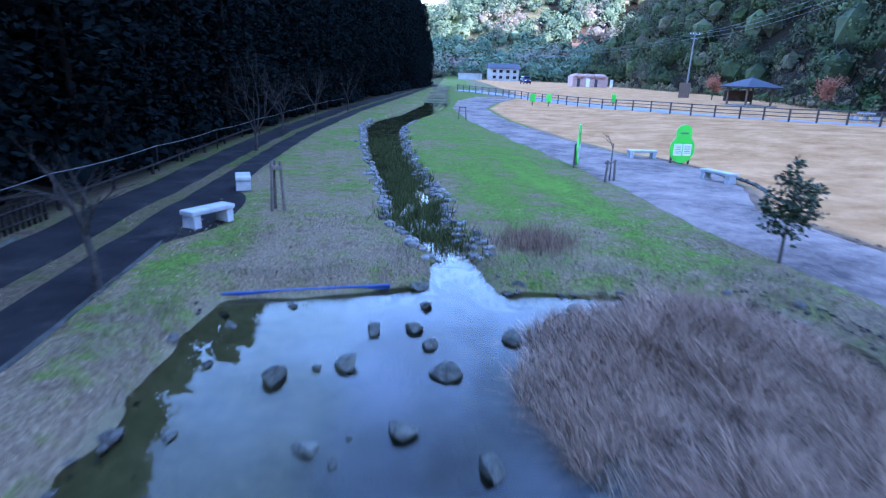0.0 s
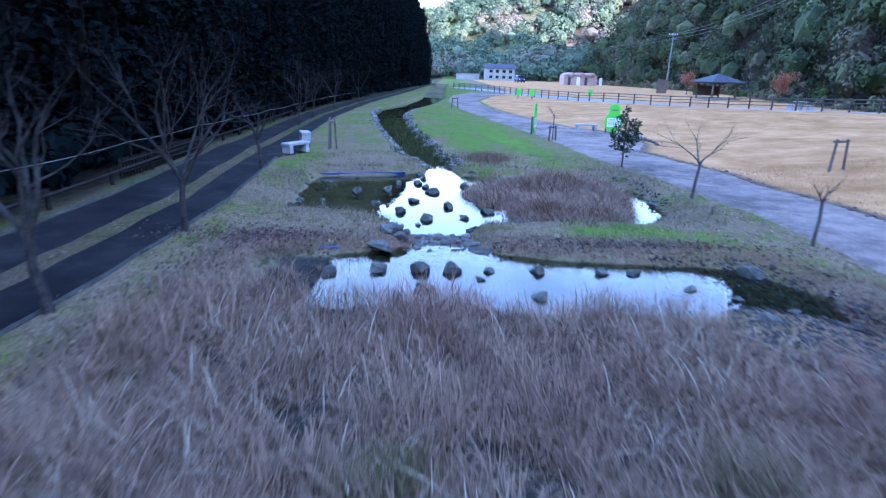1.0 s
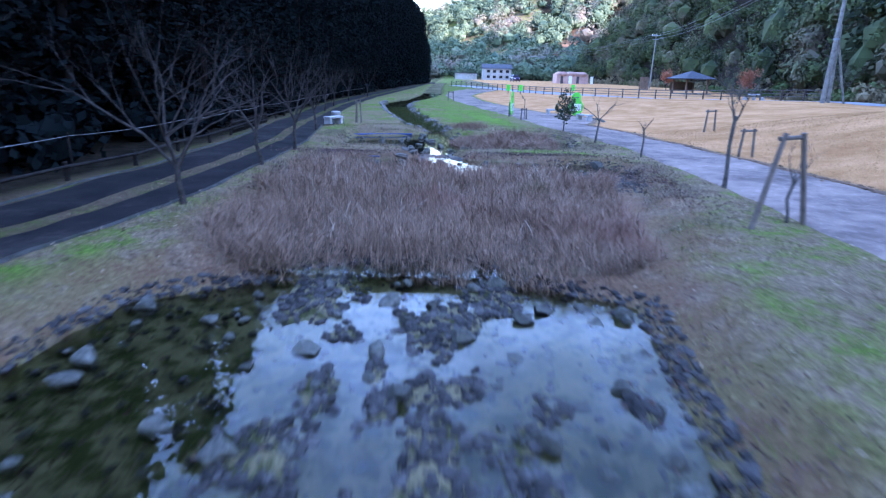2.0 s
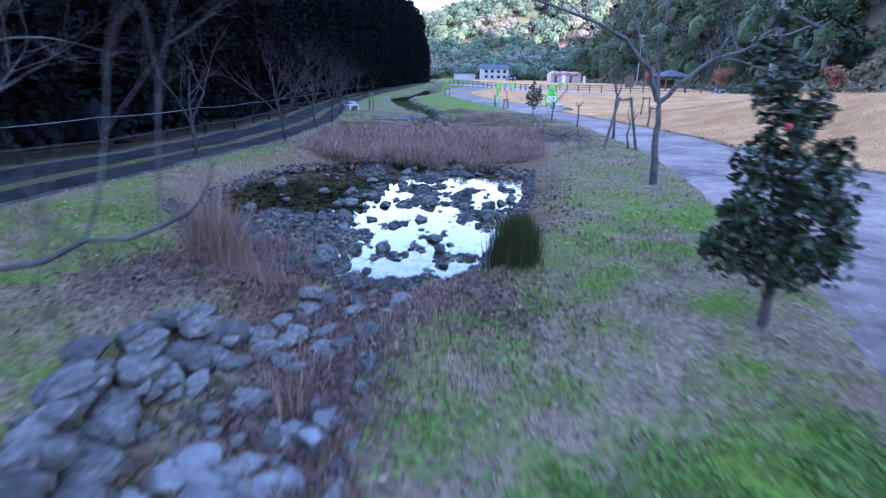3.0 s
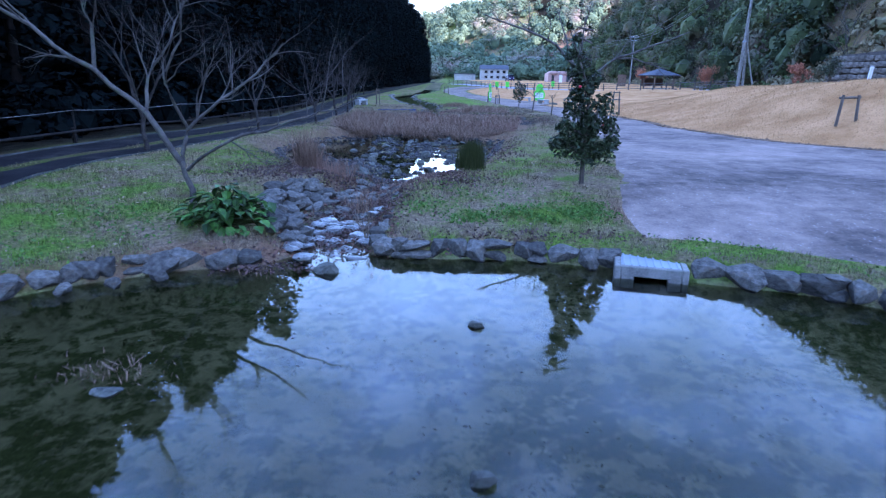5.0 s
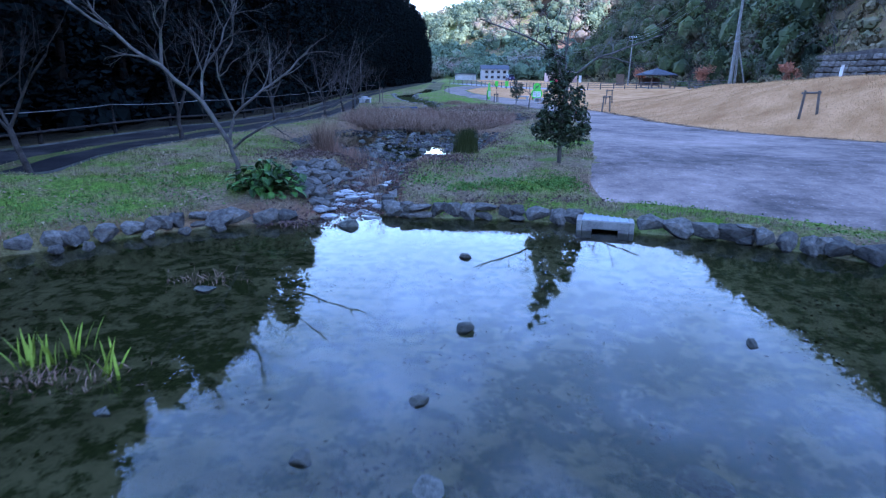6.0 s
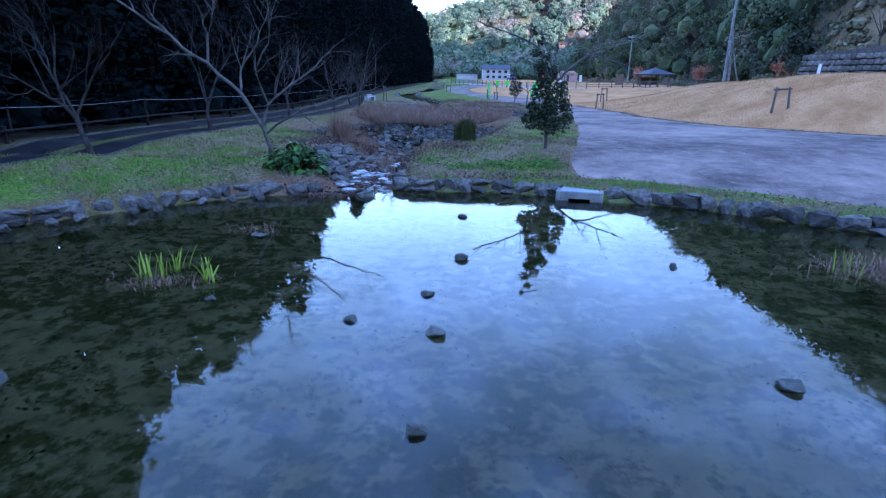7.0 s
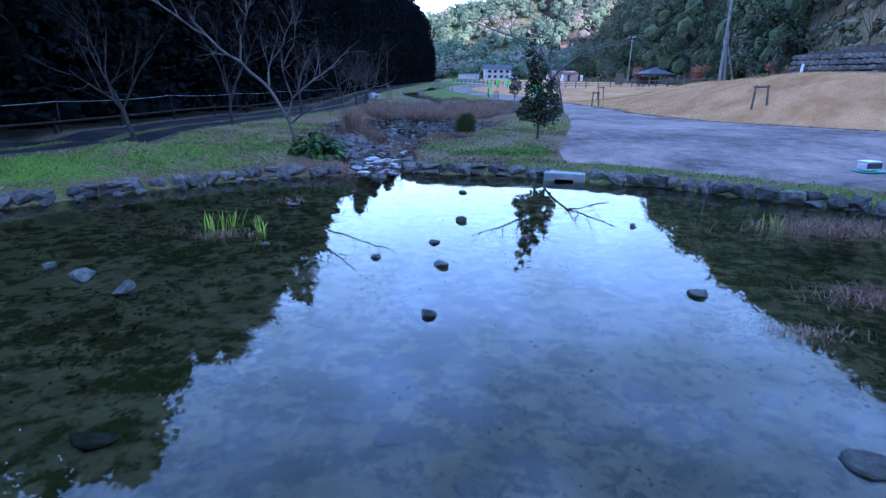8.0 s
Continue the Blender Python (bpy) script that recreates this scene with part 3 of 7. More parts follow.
# ---- ground, paths, water ----
def steps(*spans):
    out = []
    for a, b, s in spans:
        out.append(np.arange(a, b, s))
    return np.concatenate(out + [[spans[-1][1]]])


def green_at(x, y):
    """How green the turf is: fresh by the stream and the lower banks, dull elsewhere."""
    g = 0.04 + 0.2 * smooth((-1.2 - x) / 1.5) * smooth((-8 - y) / 4) + (0.5 + 0.2 * ripple(x, y, 1.9, 4.0)) * smooth((-y - 20.8) / 1.2) * smooth((-1.8 - x) / 1.0)
    g = np.maximum(g, (1.0 + 0.5 * np.sin((x + 0.13 * y) * 2.6)) * np.exp(-(((x - 2.4) / 2.2) ** 2 + ((y - 18) / 8) ** 2)))
    verge = np.exp(-(((x - along(y, TRACK) - 0.8) / 0.65) ** 2)) * (0.3 + 0.3 * ripple(x, y, 1.3))
    g = np.maximum(g, verge)
    g = np.maximum(g, 0.4 * np.exp(-(((x + 2.6) / 0.9) ** 2 + ((y - 14) / 2.5) ** 2)))
    g = np.maximum(g, 0.45 * np.exp(-(((x - 3.6) / 1.6) ** 2 + ((y + 12.0) / 2.0) ** 2)))
    g = np.maximum(g, np.where(x > along(y, [(a, b) for a, b, _ in STREAM]), 0.55, 0.3) * smooth((y - 14) / 6) * (x < 5))
    g = np.maximum(g, (0.55 + 0.35 * ripple(x, y, 2.0)) * np.exp(-(((x - 3.6) / 2.4) ** 2 + ((y - 1.3) / 0.55) ** 2)))
    for cx, cy, r, k in ((3.2, -21.0, 0.35, 0.7), (1.6, -21.3, 0.3, 0.55), (2.4, -20.6, 0.4, 0.35), (-2.6, -21.6, 0.8, 0.55), (-4.2, -23.4, 1.0, 0.55), (6.5, -22.9, 1.2, 0.7), (4.8, -22.2, 0.7, 0.6), (7.9, -23.9, 1.0, 0.6), (-3.6, -22.6, 0.9, 0.75), (-5.0, -23.6, 0.9, 0.7)):
        g = np.maximum(g, k * np.exp(-((x - cx) ** 2 + (y - cy) ** 2) / r ** 2))
    g = np.maximum(g, (0.1 + 0.5 * grain(x * 1.7, y * 1.7, 17) * grain(x * 4.3, y * 4.3, 18) * 1.6) * smooth((x - 0.6) / 0.5) * smooth((-12.5 - y) / 2.5))
    dry = 0.5 * np.exp(-(((x + 2.5) / 1.0) ** 2 + ((y - 5) / 5) ** 2)) + 0.4 * np.exp(-(((x + 1.9) / 0.7) ** 2 + ((y + 19.4) / 0.8) ** 2))
    dry = dry + 0.5 * np.exp(-(((x - 3.75) / 0.25) ** 2 + ((y + 20.6) / 0.9) ** 2)) + 0.3 * np.exp(-(((x - 3.2) / 0.7) ** 2 + ((y + 19.6) / 0.4) ** 2)) + 0.35 * np.exp(-(((x + 2.5) / 1.3) ** 2 + ((y - 1.4) / 0.7) ** 2))
    return g - dry


def build_ground():
    gx = steps((-420, -120, 30), (-120, -40, 8), (-40, -12, 1.5), (-12, -5, 0.3), (-5, 11, 0.11), (11, 24, 0.35), (24, 60, 1.5), (60, 140, 6), (140, 500, 30))
    gy = steps((-420, -120, 30), (-120, -50, 6), (-50, -36, 1.0), (-36, -28, 0.25), (-28, 10, 0.11), (10, 30, 0.22), (30, 70, 0.7), (70, 160, 3), (160, 480, 12))
    x, y = np.meshgrid(gx, gy)
    z = land(x, y)
    w, h = len(gx), len(gy)
    i = (np.arange(h - 1)[:, None] * w + np.arange(w - 1)[None]).ravel()
    me = mesh_from("ground", np.stack([x, y, z], -1).reshape(-1, 3), np.stack([i, i + 1, i + w + 1, i + w], -1), M_GROUND)
    masks = {}
    dx = x - along(y, PATH_R)
    masks["meadow"] = smooth((dx - 0.1) / 0.5) * (y < 225) * (1 - 0.85 * smooth((x - along(y, HILL) - 0.5) / 2))
    wet = np.minimum.reduce([inside_distance(x, y, p) for p in (POND_ONE, POND_TWO, POND_MID, POND_LOW)] + [band_distance(x, y, STREAM), band_distance(x, y, CHANNEL)])
    wet = np.where((y < -1.6) & (y > -9.9) & (x > 2.6), 1.0, wet)
    masks["mud"] = smooth((0.12 - wet) / 0.2)
    rim = np.minimum(inside_distance(x, y, POND_MID), inside_distance(x, y, POND_TWO))
    masks["rust"] = smooth((1.25 - rim) / 0.8) * (1 - masks["mud"]) * 0.8
    masks["silt"] = smooth((0.3 - inside_distance(x, y, POND_ONE)) / 0.2) * smooth((-0.5 - x) / 0.9)
    masks["deep"] = smooth((-0.1 - np.minimum(inside_distance(x, y, POND_ONE), inside_distance(x, y, POND_TWO))) / 0.3) * (1 - masks["silt"])
    # wood weights the painted shade under the cedars and on the hill slope
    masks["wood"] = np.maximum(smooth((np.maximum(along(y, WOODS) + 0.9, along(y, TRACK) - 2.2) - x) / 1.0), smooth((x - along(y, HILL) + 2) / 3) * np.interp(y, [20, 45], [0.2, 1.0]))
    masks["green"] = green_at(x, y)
    # half-strength shade tone over the ground across the track
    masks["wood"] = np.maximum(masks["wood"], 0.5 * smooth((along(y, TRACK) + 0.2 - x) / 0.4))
    bank = inside_distance(x, y, POND_LOW)
    masks["rust"] = np.maximum(masks["rust"], 0.8 * smooth((0.65 - bank) / 0.45) * (bank > 0) * smooth((-0.3 - x) / 0.4))
    masks["rust"] = np.maximum(masks["rust"], 0.9 * np.exp(-(((x - 3.72) / 0.22) ** 2 + ((y + 20.9) / 0.6) ** 2)))
    masks["scar"] = smooth(1.6 - np.hypot((x - 0.205 * y - 2) / 7, (y - 300) / 18))
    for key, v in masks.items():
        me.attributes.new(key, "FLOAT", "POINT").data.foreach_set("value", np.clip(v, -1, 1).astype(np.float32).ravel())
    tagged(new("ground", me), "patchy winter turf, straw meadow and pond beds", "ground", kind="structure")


def strip(name, ys, left, right, material, lift, label, category, across=14, wobble=0.06):
    """A paved strip that follows the ground between two edges."""
    f = np.linspace(0, 1, across)
    yy = np.repeat(ys[:, None], across, 1)
    a = (left + wobble * ripple(left * 0 + 3.0, ys, 2.3, 1.0))[:, None]
    b = (right + wobble * ripple(left * 0 + 7.0, ys, 2.1, 2.0))[:, None]
    xx = a + (b - a) * f
    zz = land(xx, yy) + lift
    zz[:, 0] -= 0.03
    zz[:, -1] -= 0.03
    i = (np.arange(len(ys) - 1)[:, None] * across + np.arange(across - 1)[None]).ravel()
    me = mesh_from(name, np.stack([xx, yy, zz], -1).reshape(-1, 3), np.stack([i, i + 1, i + across + 1, i + across], -1), material)
    return tagged(new(name, me), label, category, kind="structure")


def build_paths():
    ys = steps((-58, -28, 0.5), (-28, -24, 0.2), (-24, -21, 0.04), (-21, 30, 0.2), (30, 72, 0.6))
    strip("path", ys, along(ys, PATH_L), along(ys, PATH_R), M_ASPHALT, 0.03, "pale worn asphalt park path", "path", 24)
    ys = steps((-58, -28, 0.5), (-28, 30, 0.2), (30, 120, 0.8))
    edge = along(ys, TRACK)
    apron = 0.75 * np.exp(-(((ys - 11.8) / 2.2) ** 4))
    strip("track", ys, edge - 0.85, edge + apron, M_TRACK, 0.02, "damp wheel lane of a farm track, darkened for shade of the wood", "track", 12, 0.04)
    strip("track", ys, edge - 2.35, edge - 1.2, M_TRACK, 0.02, "damp wheel lane of a farm track, darkened for shade of the wood", "track", 12, 0.04)
    ys = steps((20, 90, 0.8))
    fx = along(ys, FENCE_X)
    strip("road", ys, fx + 0.5, fx + 5.0, M_ROAD, 0.05, "pale grey asphalt road behind the fence", "road", 8, 0.02)


FENCE_X = [(-20, 31), (20, 30.6), (29, 29.4), (34, 26.9), (44, 21.6), (46.5, 19.0), (53, 14.9), (60, 11.9), (75, 6.85), (88, 0.5)]


def build_water():
    for poly, level, name in ((POND_ONE, WATER_ONE, "upper"), (POND_TWO, WATER_TWO, "reed"), (POND_MID, WATER_MID, "stony"), (POND_LOW, WATER_LOW, "lower")):
        cx, cy = np.mean(poly, 0)
        bm = bmesh.new()
        ring = []
        for px_, py_ in poly:
            d = math.hypot(px_ - cx, py_ - cy)
            k = (d + 0.22) / d
            ring.append(bm.verts.new((cx + (px_ - cx) * k, cy + (py_ - cy) * k, level)))
        f = bm.faces.new(ring)
        f.normal_update()
        if f.normal.z < 0:
            f.normal_flip()
        bmesh.ops.triangulate(bm, faces=[f])
        me = bpy.data.meshes.new("water")
        bm.to_mesh(me)
        bm.free()
        me.materials.append(M_WATER)
        tagged(new("water", me), f"still clear shallow water of the {name} pond", "water", kind="structure")
    ys = steps((9.2, 60, 0.5))
    c, w = along(ys, [(a, b) for a, b, _ in STREAM]), along(ys, [(a, b) for a, _, b in STREAM])
    n = len(ys)
    z = along(ys, LEVEL) - 0.196
    z[0] = 0.004
    v = np.concatenate([np.stack([c - w - 0.1, ys, z], -1), np.stack([c + w + 0.1, ys, z], -1)])
    i = np.arange(n - 1)
    me = mesh_from("water", v, np.stack([i, i + n, i + n + 1, i + 1], -1), M_WATER)
    tagged(new("water", me), "narrow shallow stream that feeds the pond", "water", kind="structure")


build_ground()
build_paths()
build_water()


# ---- woods and hills ----
def dome_leaves(centres, normals, size, rng, loose=0.55):
    """Leaf sprays that lie on the outside of a crown, facing outwards, two triangles each."""
    n = len(centres)
    up = normals + rng.normal(0, loose, (n, 3))
    up /= np.linalg.norm(up, axis=1)[:, None] + 1e-9
    a = np.cross(up, rng.normal(0, 1, (n, 3)))
    a /= np.linalg.norm(a, axis=1)[:, None] + 1e-9
    b = np.cross(up, a)
    s = (size * rng.uniform(0.6, 1.4, n))[:, None]
    verts = np.stack([centres - a * s * 0.5, centres + b * s * 0.36, centres + a * s * 0.5, centres - b * s * 0.36], 1).reshape(-1, 3)
    i = np.arange(n) * 4
    return verts, np.concatenate([np.stack([i, i + 1, i + 2], -1), np.stack([i, i + 2, i + 3], -1)])


def lumpy_crowns(places, rng, puffs=8, leaf=36, leaf_size=0.45, loose=0.45):
    """Tree crowns at (x, y, z, radius, height): a dark core under many rounded puffs of leaf sprays."""
    bm = bmesh.new()
    bmesh.ops.create_icosphere(bm, subdivisions=1, radius=1)
    bm.verts.ensure_lookup_table()
    base = np.array([v.co[:] for v in bm.verts])
    tri = np.array([[v.index for v in f.verts] for f in bm.faces])
    bm.free()
    vs, fs, centres, normals = [], [], [], []
    for k, (x, y, z, r, h) in enumerate(places):
        vs.append(base * (1 + rng.normal(0, 0.08, len(base)))[:, None] * 0.56 * (r, r, h) + (x, y, z))
        fs.append(tri + k * len(base))
        d = rng.normal(0, 1, (puffs, 3))
        d[:, 2] = np.abs(d[:, 2]) * 1.1 - 0.5
        d /= np.linalg.norm(d, axis=1)[:, None]
        mid = d * rng.uniform(0.55, 0.8, (puffs, 1)) * (r, r, h) + (x, y, z)
        wide = rng.uniform(0.34, 0.58, puffs) * r
        e = rng.normal(0, 1, (puffs, leaf, 3)) + d[:, None] * 0.7
        e[..., 2] += 0.35
        e /= np.linalg.norm(e, axis=2)[..., None]
        centres.append((mid[:, None] + e * (wide[:, None] * rng.uniform(0.8, 1.1, (puffs, leaf)))[..., None]).reshape(-1, 3))
        normals.append(e.reshape(-1, 3))
    v, f = np.concatenate(vs), np.concatenate(fs)
    a, t = dome_leaves(np.concatenate(centres), np.concatenate(normals), leaf_size, rng, loose)
    return np.concatenate([v, a]), np.concatenate([f, t + len(v)])


def build_hill_woods():
    rng = np.random.default_rng(3)
    spots = []
    for _ in range(1250):
        y, d = rng.uniform(-40, 215), rng.uniform(0, 1) ** 1.2 * 96 + 0.8
        x = np.interp(y, [a for a, _ in HILL], [b for _, b in HILL]) + 1.5 + d
        r = rng.choice((1.3, 1.9, 2.4, 3.0, 3.6)) * rng.uniform(0.85, 1.15) * (1 + d / 110)
        if y < 25 and d < 12:
            continue
        spots.append((x, y, float(land(x, y)) + r * 0.75, r, r * rng.uniform(0.9, 1.5)))
    for near in (True, False):
        some = [q for q in spots if (q[1] > 0 and q[0] - float(along(q[1], HILL)) < 32) == near]
        v, f = lumpy_crowns(some, rng, 11, 44, 0.46, 0.4) if near else lumpy_crowns(some, rng, 7, 18, 0.85, 0.4)
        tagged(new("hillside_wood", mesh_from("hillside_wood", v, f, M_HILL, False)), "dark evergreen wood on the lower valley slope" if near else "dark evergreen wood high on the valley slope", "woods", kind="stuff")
    spots = []
    for _ in range(760):
        x, y = rng.uniform(-70, 170), rng.uniform(232, 430)
        if math.hypot((x - 0.205 * y - 2) / 6, (y - 300) / 17) < rng.uniform(0.75, 1.15):
            continue
        r = rng.uniform(3.4, 6.8)
        spots.append((x, y, float(land(x, y)) + r * 0.6, r, r * rng.uniform(0.8, 1.2)))
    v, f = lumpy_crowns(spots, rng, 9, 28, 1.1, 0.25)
    tagged(new("far_wood", mesh_from("far_wood", v, f, M_FARHILL, False)), "sunlit mixed wood on the far hill, haze in its leaf colour", "woods", kind="stuff")
    spots = []
    for _ in range(420):
        y, d = rng.uniform(-75, 112), rng.uniform(3.5, 60)
        x = np.interp(y, [a for a, _ in WOODS], [b for _, b in WOODS]) - d
        r = rng.uniform(1.4, 2.6)
        h = r * rng.uniform(1.5, 2.4)
        spots.append((x, y, float(land(x, y)) + h * 0.9 + min(d, 12) * 0.25, r, h))
    for _ in range(160):
        a, d = rng.uniform(-100, 100), rng.uniform(0, 60)
        x, y, r = a, -80 - d, rng.uniform(2, 4)
        spots.append((x, y, float(land(x, y)) + r, r, r * 1.5))
    # back rows take the cedar foliage, blackened to stand for shade
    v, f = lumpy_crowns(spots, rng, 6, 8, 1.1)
    tagged(new("shaded_wood", mesh_from("shaded_wood", v, f, M_CEDAR, False)), "wood behind the cedars, coloured near-black for shade", "woods", kind="stuff")


def cedar_meshes(seed, high):
    """A tall narrow conifer: bare lower trunk, then whorls of drooping sprays."""
    rng = np.random.default_rng(seed)
    trunk = tubes([[(Vector((0.05 * math.sin(i + seed), 0.05 * math.cos(2 * i), high * i / 8)), 0.17 * (1 - i / 8.6)) for i in range(9)]], 7)
    cs = []
    level = high * 0.05
    while level < high * 0.99:
        f = (level - high * 0.16) / (high * 0.84)
        reach = math.sqrt(max(1 - f * f, 0)) * min(1, 0.45 + 2.2 * f) * high * 0.15 + 0.2
        for k in range(9):
            a = rng.uniform(0, 2 * np.pi)
            long = reach * rng.uniform(0.6, 1.15)
            s = rng.uniform(0.15, 1, 14) ** 0.7
            p = np.stack([np.cos(a) * s * long, np.sin(a) * s * long, level - 0.35 * s * s * long + 0 * s], -1)
            cs.append(p + rng.normal(0, 0.13 + 0.05 * long, (14, 3)))
        level += 0.3 + 0.25 * (1 - f)
    v, f = leaves(np.concatenate(cs), 0.33, rng, 0.5)
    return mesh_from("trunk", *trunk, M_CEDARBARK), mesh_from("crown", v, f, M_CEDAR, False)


def build_cedars():
    rng = random.Random(5)
    kinds = []
    for k, high in enumerate((10.2, 11.4, 12.2, 9.4)):
        t = thing("cedar_tree", Matrix(), "tall cedar with dense drooping foliage coloured dark for shade", "tree", "cedars along the farm track")
        trunk, crown = cedar_meshes(k + 1, high)
        child(new("trunk", trunk), t)
        child(new("crown", crown), t)
        kinds.append(t)
    y, n = -44.0, 0
    while y < 118:
        for row in range(3):
            yy = y + rng.uniform(-0.8, 0.8)
            x = float(np.interp(yy, [a for a, _ in WOODS], [b for _, b in WOODS])) - 0.4 - row * 1.9 - rng.uniform(0, 1.0)
            size = rng.uniform(0.8, 1.05) * (1 + 0.1 * row) * (1 - 0.38 * float(smooth((yy - 78) / 20)) * (row == 0))
            m = pose(x, yy, float(land(x, yy)) - 0.1, rng.uniform(-2, 2), rng.uniform(-2, 2), rng.uniform(0, 360)) @ Matrix.Scale(size, 4)
            src = kinds[n % 4]
            if n < 4:
                src.matrix_world = m
            else:
                c = copy_thing(src, m)
                c.scale = (size, size, size * (1 + 0.3 * float(smooth((yy - 30) / 35))))
            n += 1
        y += 2.3 + rng.uniform(0, 0.9)


def build_understory():
    rng = np.random.default_rng(71)
    spots = []
    for _ in range(330):
        y, d = rng.uniform(-45, 112), rng.uniform(0.1, 3.2)
        x = float(along(y, WOODS)) - d
        r = rng.uniform(0.45, 1.0)
        spots.append((x, y, float(land(x, y)) + r * 0.5, r, r * rng.uniform(0.8, 1.5)))
    # shrubs share that foliage, its colour darkened for the shade they stand in
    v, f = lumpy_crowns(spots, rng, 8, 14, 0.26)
    tagged(new("shaded_understory", mesh_from("shaded_understory", v, f, M_CEDAR, False)), "evergreen shrubs at the foot of the cedars, shade in their colour", "shrubs", kind="stuff")


build_hill_woods()
build_cedars()
build_understory()


# ---- reeds, turf, sedge ----
def scatter(rng, n, x0, x1, y0, y1, keep):
    x, y = rng.uniform(x0, x1, n), rng.uniform(y0, y1, n)
    k = keep(x, y)
    return x[k], y[k]


REED_ISLAND = [(0.95, 6.5), (0.83, 5.1), (1.4, 3.8), (1.9, 3), (2.3, 2.4), (4.1, 2.7), (4.75, 5.2), (4.9, 7.2), (2.95, 7.9), (1.6, 7.4)]


def build_reeds():
    rng = np.random.default_rng(11)

    def field(x, y):
        d = inside_distance(x, y, POND_TWO)
        front = y < -1.9 + 0.35 * ripple(x, y, 1.9) - 0.9 * smooth((x - 2.9) / 1.0)
        return (ripple(x, y, 3.3, 2.0) + 0.8 * ripple(y, x, 8.0) > -0.62) & (d < 0.35 + 0.2 * ripple(x, y, 2.2)) & (front | ((x < -0.7) & (d < 0.1) & (grain(x * 5, y * 5, 19) > 0.6))) & (y > -9.75 + 0.35 * ripple(x, y, 1.4)) & (x < 4.9 - 0.16 * (-y))
    x, y = scatter(rng, 85000, -3.2, 5.6, -10.6, 0.6, field)
    clump = 0.75 + 0.35 * ripple(x, y, 2.6, 1.0) + 0.2 * ripple(x, y, 6.0)
    clump = clump * (0.45 + 1.1 * grain(x * 2.2, y * 2.2, 4))
    h = 0.5 * np.clip(clump, 0.16, 1.5) * rng.uniform(0.35, 1.3, len(x)) * np.where((x < -0.7) & (y > -1.6), 0.4, 1.0)
    v, f = blades(x, y, land(x, y) - 0.02, h, 0.0095, 0.8, rng, 3, 0.42)
    tagged(new("reed_bed", mesh_from("reed_bed", v, f, M_REED, False)), "dense dead brown reeds filling the shallow pond", "reeds", kind="stuff")
    x, y = scatter(rng, 70000, -3.2, 5.6, -10.6, 0.6, field)
    level = land(x, y) + 0.3 * np.clip(0.75 + 0.35 * ripple(x, y, 2.6, 1.0), 0.3, 1.2) * (0.45 + 1.1 * grain(x * 2.2, y * 2.2, 4)) * rng.uniform(0.1, 0.8, len(x)) * np.where((x < -0.7) & (y > -1.6), 0.4, 1.0)
    v, f = blades(x, y, level, rng.uniform(0.1, 0.34, len(x)), 0.008, 1.35, rng, 2, 0.1)
    tagged(new("reed_tangle", mesh_from("reed_tangle", v, f, M_REED, False)), "broken bent reed stems matted between the upright ones", "reeds", kind="stuff")
    d = lambda a, b: inside_distance(a, b, REED_ISLAND) < 0.12 * ripple(a, b, 3)
    x, y = scatter(rng, 52000, 0.4, 5.4, 2.0, 8.2, d)
    gap = (ripple(x, y, 1.5, 5.0) + 0.3 * ripple(x, y, 5.0)) < 0.55
    edge = smooth(-inside_distance(x, y, REED_ISLAND) / 0.8)
    h = (0.28 + 0.3 * edge) * rng.uniform(0.5, 1.2, len(x)) * np.where(gap, 1, 0.4) * (0.45 + 1.1 * grain(x * 1.6, y * 1.6, 10))
    z = np.maximum(land(x, y), WATER_ONE - 0.05)
    v, f = blades(x, y, z, h, 0.01, 0.75, rng, 3, 0.4)
    tagged(new("reed_island", mesh_from("reed_island", v, f, M_REED, False)), "matted island of dead brown reeds in the pond", "reeds", kind="stuff")
    x, y = scatter(rng, 1500, -2.2, 4.0, -9.4, -2.2, lambda a, b: grain(a * 1.1, b * 1.1, 8) + 0.5 * np.exp(-(((a + 0.9) / 0.9) ** 2 + ((b + 4.6) / 1.6) ** 2)) > 0.68)
    v, f = blades(x, y, land(x, y) + 0.08, rng.uniform(0.18, 0.5, len(x)), 0.013, 0.85, rng, 4, 0.4)
    tagged(new("pale_stalks", mesh_from("pale_stalks", v, f, M_PALE, False)), "bleached broken cattail leaves among the reeds", "reeds", kind="stuff")
    for sx, sy in ((0.12, -5.2), (2.4, -5.1)):
        x, y = sx + rng.normal(0, 0.14, 900), sy + rng.normal(0, 0.14, 900)
        v, f = blades(x, y, land(x, y), rng.uniform(0.22, 0.42, 900), 0.008, 0.4, rng, 3, 0.25)
        tagged(new("sedge_tuft", mesh_from("sedge_tuft", v, f, M_DULL, False)), "dull green sedge clump among the dead reeds", "plant", kind="stuff")
    # flattened grey straw on the pond banks
    def bank(a, b):
        near = np.minimum(inside_distance(a, b, POND_ONE), inside_distance(a, b, POND_TWO))
        return (near > 0.03) & (near < 0.9 + 0.5 * ripple(a, b, 1.1)) & (a < along(b, PATH_L) - 0.3) & (a > along(b, TRACK) + 0.3) & (grain(a * 1.7, b * 1.7, 6) > 0.38)
    x, y = scatter(rng, 80000, -4.2, 6.4, -9.0, 10.5, bank)
    v, f = blades(x, y, land(x, y) - 0.01, rng.uniform(0.08, 0.26, len(x)), 0.009, 1.05, rng, 2, 0.4)
    tagged(new("bank_straw", mesh_from("bank_straw", v, f, M_STRAW, False)), "flattened grey straw on the pond banks", "grass", kind="stuff")
